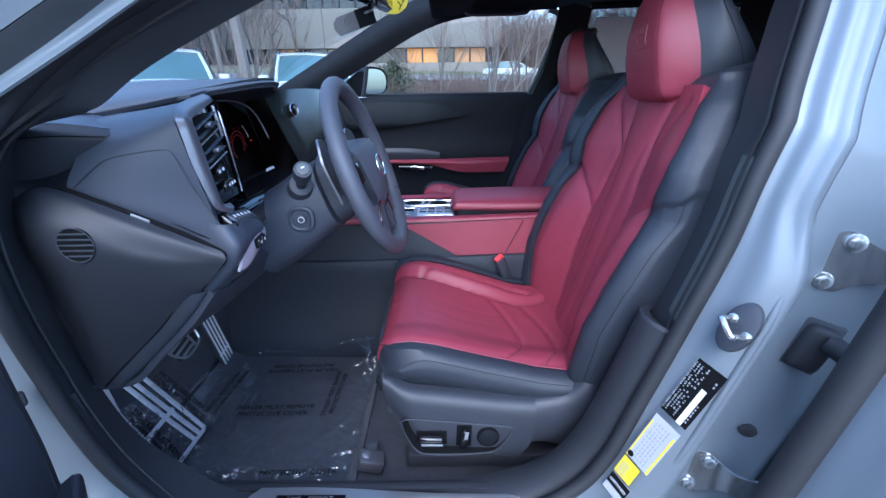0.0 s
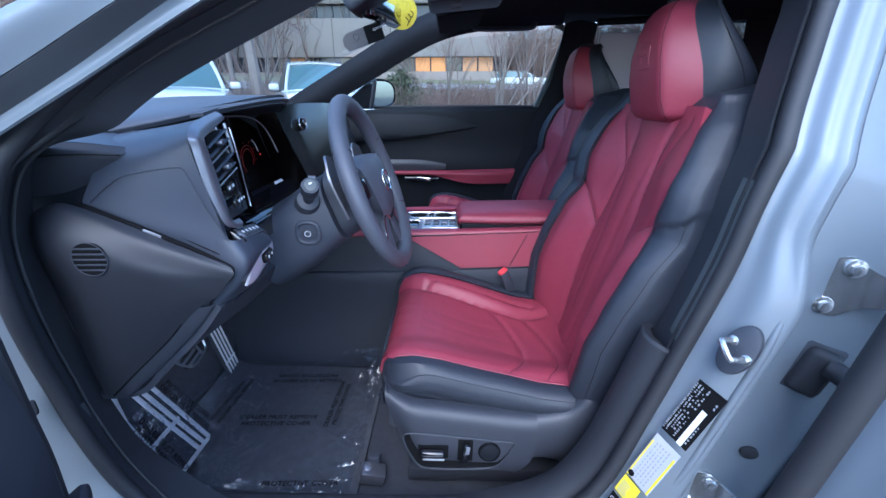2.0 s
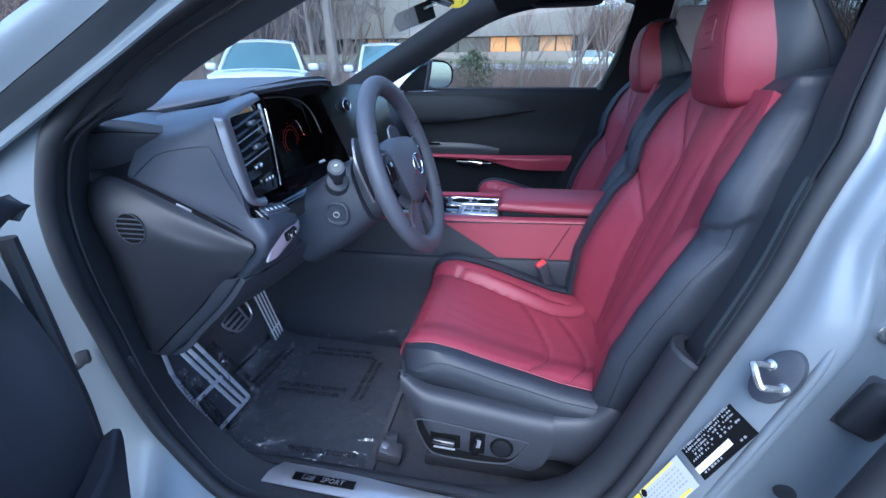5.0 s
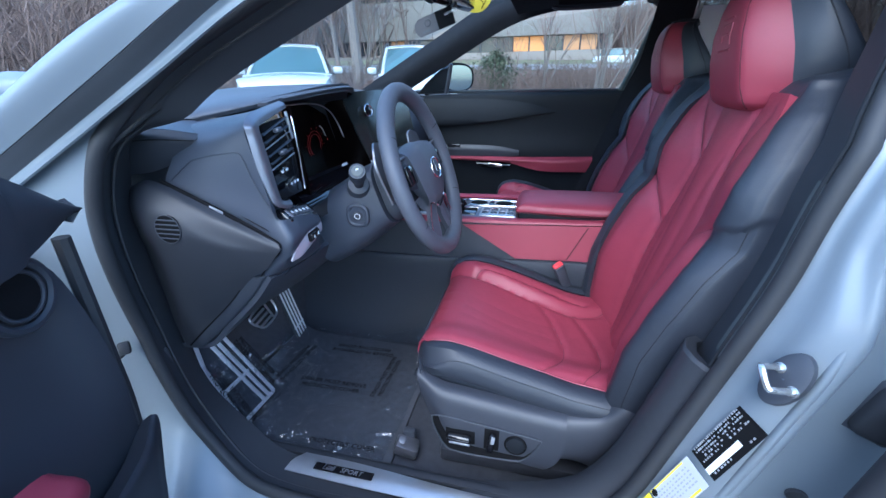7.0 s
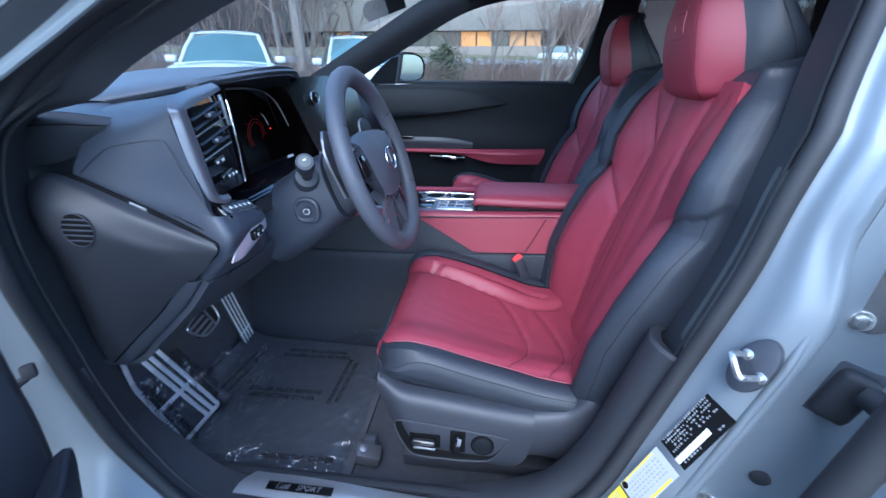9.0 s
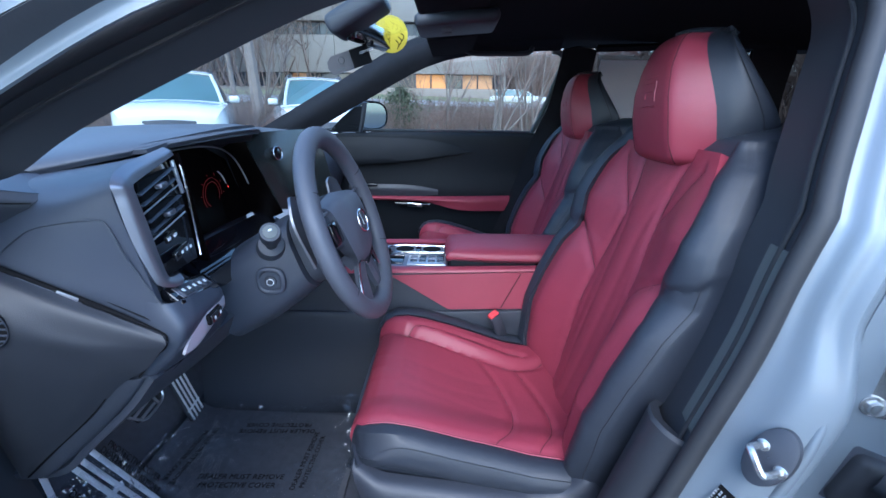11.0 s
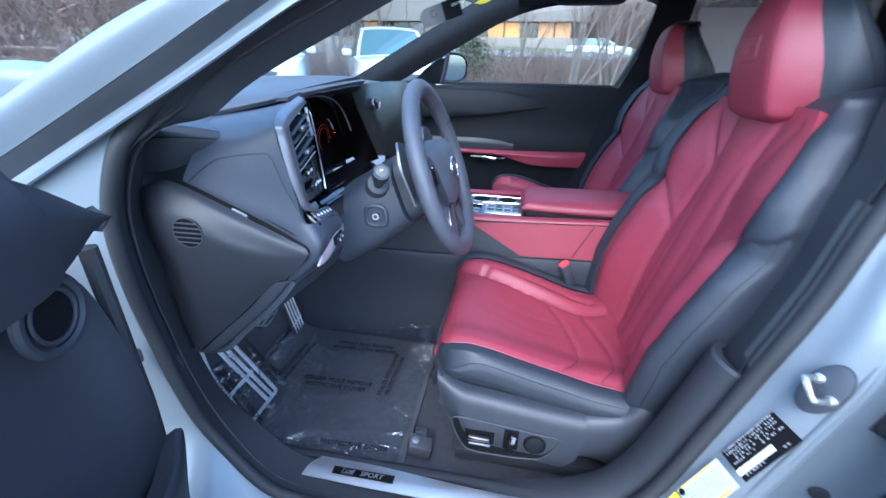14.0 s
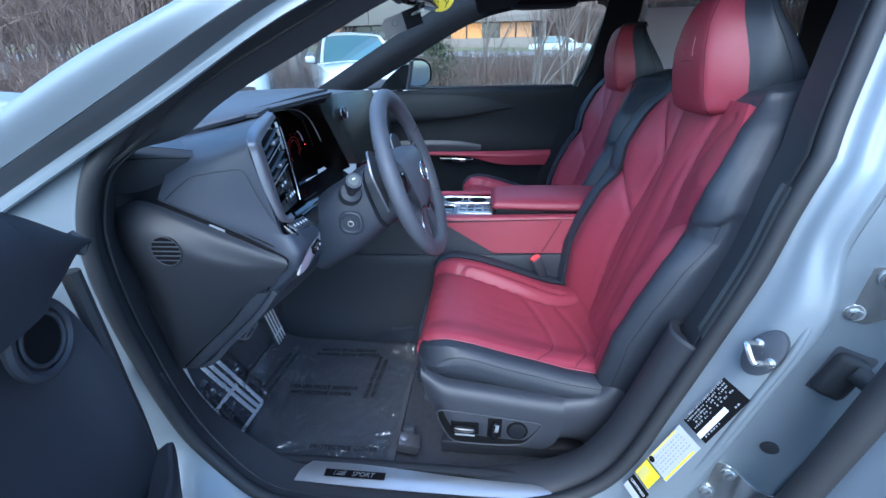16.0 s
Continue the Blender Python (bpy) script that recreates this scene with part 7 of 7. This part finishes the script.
def branch(bm, p, d, r, length, depth, rnd, spread, sides):
    n = 4
    pts, rad = [p], [r]
    q = p
    for i in range(n):
        d = (d + Vector((rnd.gauss(0, .10), rnd.gauss(0, .10), rnd.gauss(.03, .07)))).normalized()
        q = q + d * (length / n)
        pts.append(q)
        rad.append(r * (1 - .55 * (i + 1) / n))
    tube(pts, rad, sides if r > .03 else 3, bm)
    if depth == 0:
        return
    kids = rnd.randint(3, 5)
    for k in range(kids):
        f = rnd.uniform(.35, 1.0)
        i = min(n - 1, int(f * n))
        base = pts[i].lerp(pts[i + 1], f * n - i)
        side = Vector((rnd.gauss(0, 1), rnd.gauss(0, 1), rnd.gauss(.25, .6))).normalized()
        nd = (d * (1 - spread) + side * spread).normalized()
        branch(bm, base, nd, rad[i + 1] * rnd.uniform(.45, .75), length * rnd.uniform(.5, .8), depth - 1, rnd, spread, sides)


def bare_tree(at, h, r, seed, depth=4, label="bare grey-brown winter tree", low=3):
    rnd = random.Random(seed)
    t = thing("tree", label, "tree", at, "bare trees")
    tr = bmesh.new()
    top = Vector(at) + Vector((rnd.uniform(-.05, .05) * h, rnd.uniform(-.05, .05) * h, h * .62))
    path = spline([at, Vector(at).lerp(top, .5) + Vector((rnd.uniform(-.1, .1), 0, 0)), top], 10)
    tube(path, [r * (1 - .07 * i) for i in range(10)], 8, tr)
    part("trunk", tr, BARK, t)
    cr = bmesh.new()
    for k in range(9):
        i = rnd.randint(low, 9)
        d = Vector((rnd.gauss(0, .7), rnd.gauss(0, .7), rnd.uniform(.4, 1.2))).normalized()
        branch(cr, path[i], d, r * .42, h * rnd.uniform(.25, .42), depth - 1, rnd, .55, 5)
    part("crown", cr, TWIG, t)
    return t


def gz(x, y):
    return (x, y, ground_z(x, y) - .05)


def stemmed_tree(at, h, seed, n=7, lean=(.35, 0)):
    """A small tree of several stems fanning up from one foot."""
    rnd = random.Random(seed)
    t = thing("tree", "bare small winter tree of several pale stems", "tree", at, "bare trees")
    tr, cr = bmesh.new(), bmesh.new()
    for k in range(n):
        d = Vector((lean[0] + rnd.uniform(-.65, .65), lean[1] + rnd.uniform(-.5, .5), 1)).normalized()
        p = Vector(at) + Vector((rnd.uniform(-.15, .15), rnd.uniform(-.15, .15), 0))
        mid = p + d * h * .35
        end = mid + (d + Vector((rnd.uniform(-.2, .3), rnd.uniform(-.2, .2), .1))).normalized() * h * .35
        tube(spline([p, mid, end], 8), [.042 - .0038 * i for i in range(8)], 6, tr)
        for j in range(4):
            b = mid.lerp(end, rnd.uniform(-.3, 1.0))
            dd = (d + Vector((rnd.gauss(.1, .5), rnd.gauss(0, .5), rnd.uniform(.0, .6)))).normalized()
            branch(cr, b, dd, .016, h * rnd.uniform(.22, .38), 2, rnd, .5, 4)
    part("trunk", tr, BARK, t)
    part("crown", cr, TWIG, t)


stemmed_tree(gz(1.7, 15.5), 4.2, 5, 9)
stemmed_tree(gz(-.2, 17.5), 4.0, 6, 6, (-.2, 0))
stemmed_tree(gz(3.6, 19.0), 5.0, 16, 7, (-.1, 0))
stemmed_tree(gz(3.0, 16.4), 5.0, 23, 6, (.45, 0))
stemmed_tree(gz(-8.3, 19.5), 5.0, 17, 6, (0, 0))
bare_tree(gz(-6.25, 14.2), 12, .20, 8, 4, "bare winter tree with a straight grey trunk", 5)
bare_tree(gz(-10.4, 21.0), 10, .13, 7)
bare_tree(gz(9.0, 34.0), 9, .16, 12)
bare_tree(gz(13.0, 40.0), 11, .2, 13)
bare_tree(gz(18.0, 42.0), 11, .2, 14)
for k, (x, y) in enumerate(((-20, 12), (-24, 14), (-22, 9), (-28, 16), (-26, 11), (-33, 24), (-30, 14), (-36, 28))):
    bare_tree(gz(x, y), 8 + k % 3, .13 + .02 * (k % 3), 30 + k)

# evergreen shrub
sh = thing("evergreen_shrub", "dark evergreen shrub on the bank", "shrub", gz(-1.9, 17.0), "shrubs")
rnd = random.Random(21)
bm = bmesh.new()
stem = bmesh.new()
bx_, by_, bz_ = gz(-1.9, 17.0)
for k in range(14):
    a = rnd.uniform(0, 6.28)
    tube([(bx_, by_, bz_), (bx_ + .5 * math.cos(a) * rnd.random(), by_ + .5 * math.sin(a) * rnd.random(), bz_ + rnd.uniform(.9, 1.5))], [.03, .008], 4, stem)
part("stems", stem, BARK, sh)
for k in range(2600):
    a, rr, hh = rnd.uniform(0, 6.28), abs(rnd.gauss(0, .36)), rnd.uniform(.1, 1.0)
    w = .3 + .9 * math.sin(math.pi * min(1, hh * .85 + .1))
    c = Vector((bx_ + rr * w * math.cos(a) * 1.25, by_ + rr * w * math.sin(a), bz_ + hh * 1.55 + rnd.gauss(0, .06)))
    u = Vector((rnd.gauss(0, 1), rnd.gauss(0, 1), rnd.gauss(0, 1))).normalized()
    v = u.cross(Vector((rnd.gauss(0, 1), rnd.gauss(0, 1), rnd.gauss(0, 1)))).normalized()
    L, W = rnd.uniform(.05, .09), rnd.uniform(.02, .035)
    bm.faces.new([bm.verts.new(c + p) for p in (-u * L, v * W, u * L, -v * W)])
part("leaves", bm, LEAF, sh, "", False)


def brush(seed, n, where, hmin, hmax):
    """Upright forked stems too many to count."""
    rnd = random.Random(seed)
    vs, fs = [], []
    def stick(p, q, r):
        i = len(vs)
        s = (q - p).cross(Vector((rnd.gauss(0, 1), rnd.gauss(0, 1), .3))).normalized()
        t = (q - p).cross(s).normalized()
        vs.extend([p + s * r, p - s * .5 * r + t * .87 * r, p - s * .5 * r - t * .87 * r, q])
        fs.extend([(i, i + 1, i + 3), (i + 1, i + 2, i + 3), (i + 2, i, i + 3)])
    for _ in range(n):
        x, y = where(rnd)
        p = Vector((x, y, ground_z(x, y) - .05))
        h = rnd.uniform(hmin, hmax)
        d = Vector((rnd.gauss(0, .25), rnd.gauss(0, .25), 1)).normalized()
        q = p + d * h
        stick(p, q, .006 + .006 * h)
        for k in range(5):
            b = p.lerp(q, rnd.uniform(.25, .9))
            stick(b, b + Vector((rnd.gauss(0, .6), rnd.gauss(0, .6), rnd.uniform(.3, 1))).normalized() * h * rnd.uniform(.2, .5), .004 + .003 * h)
    me = bpy.data.meshes.new("brush")
    me.from_pydata([tuple(v) for v in vs], [], fs)
    me.materials.append(TWIG)
    return me


def on_bank(rnd):
    x = rnd.uniform(-14, 9)
    return x, (rnd.uniform(14.2, 18) + .52 * x) / .85
tagged(new("brush", brush(1, 5200, on_bank, .4, 1.3)), "low brown bare brush on the bank", "brush", kind="stuff")
tagged(new("thicket", brush(2, 4200, lambda r: (lambda a: (a, (r.uniform(12, 22) + .52 * a) / .85))(r.uniform(-48, -13)), 1.2, 5.0)), "brown bare winter thicket", "thicket", kind="stuff")
tagged(new("far_woods", brush(3, 5000, lambda r: (lambda a: (a, (r.uniform(40, 60) + .52 * a) / .85))(r.uniform(-60, 4)), 5, 12)), "far bare winter woods", "woods", kind="stuff")
tagged(new("end_woods", brush(9, 3200, lambda r: (r.uniform(7, 40), r.uniform(58, 75)), 4, 9)), "far bare winter trees beyond the building", "woods", kind="stuff")
tagged(new("rear_woods", brush(5, 2600, lambda r: (r.uniform(13, 55), r.uniform(12, 30)), 3, 9)), "bare winter woods behind the car park", "woods", kind="stuff")
rail = thing("guard_rail", "weathered wooden guard rail by the car park", "fence", (-20, 8, ground_z(-20, 8)))
for k in range(14):
    x = -13.0 - 1.9 * k
    y = (16.0 + .52 * x) / .85
    z = ground_z(x, y)
    part("post", box((x, y, z + .4), (.14, .14, .9), .02), BARK, rail)
    if k:
        for h in (.45, .72):
            part("rail", tube([(xp, yp, zp + h), (x, y, z + h)], .06, 6), BARK, rail)
    xp, yp, zp = x, y, z
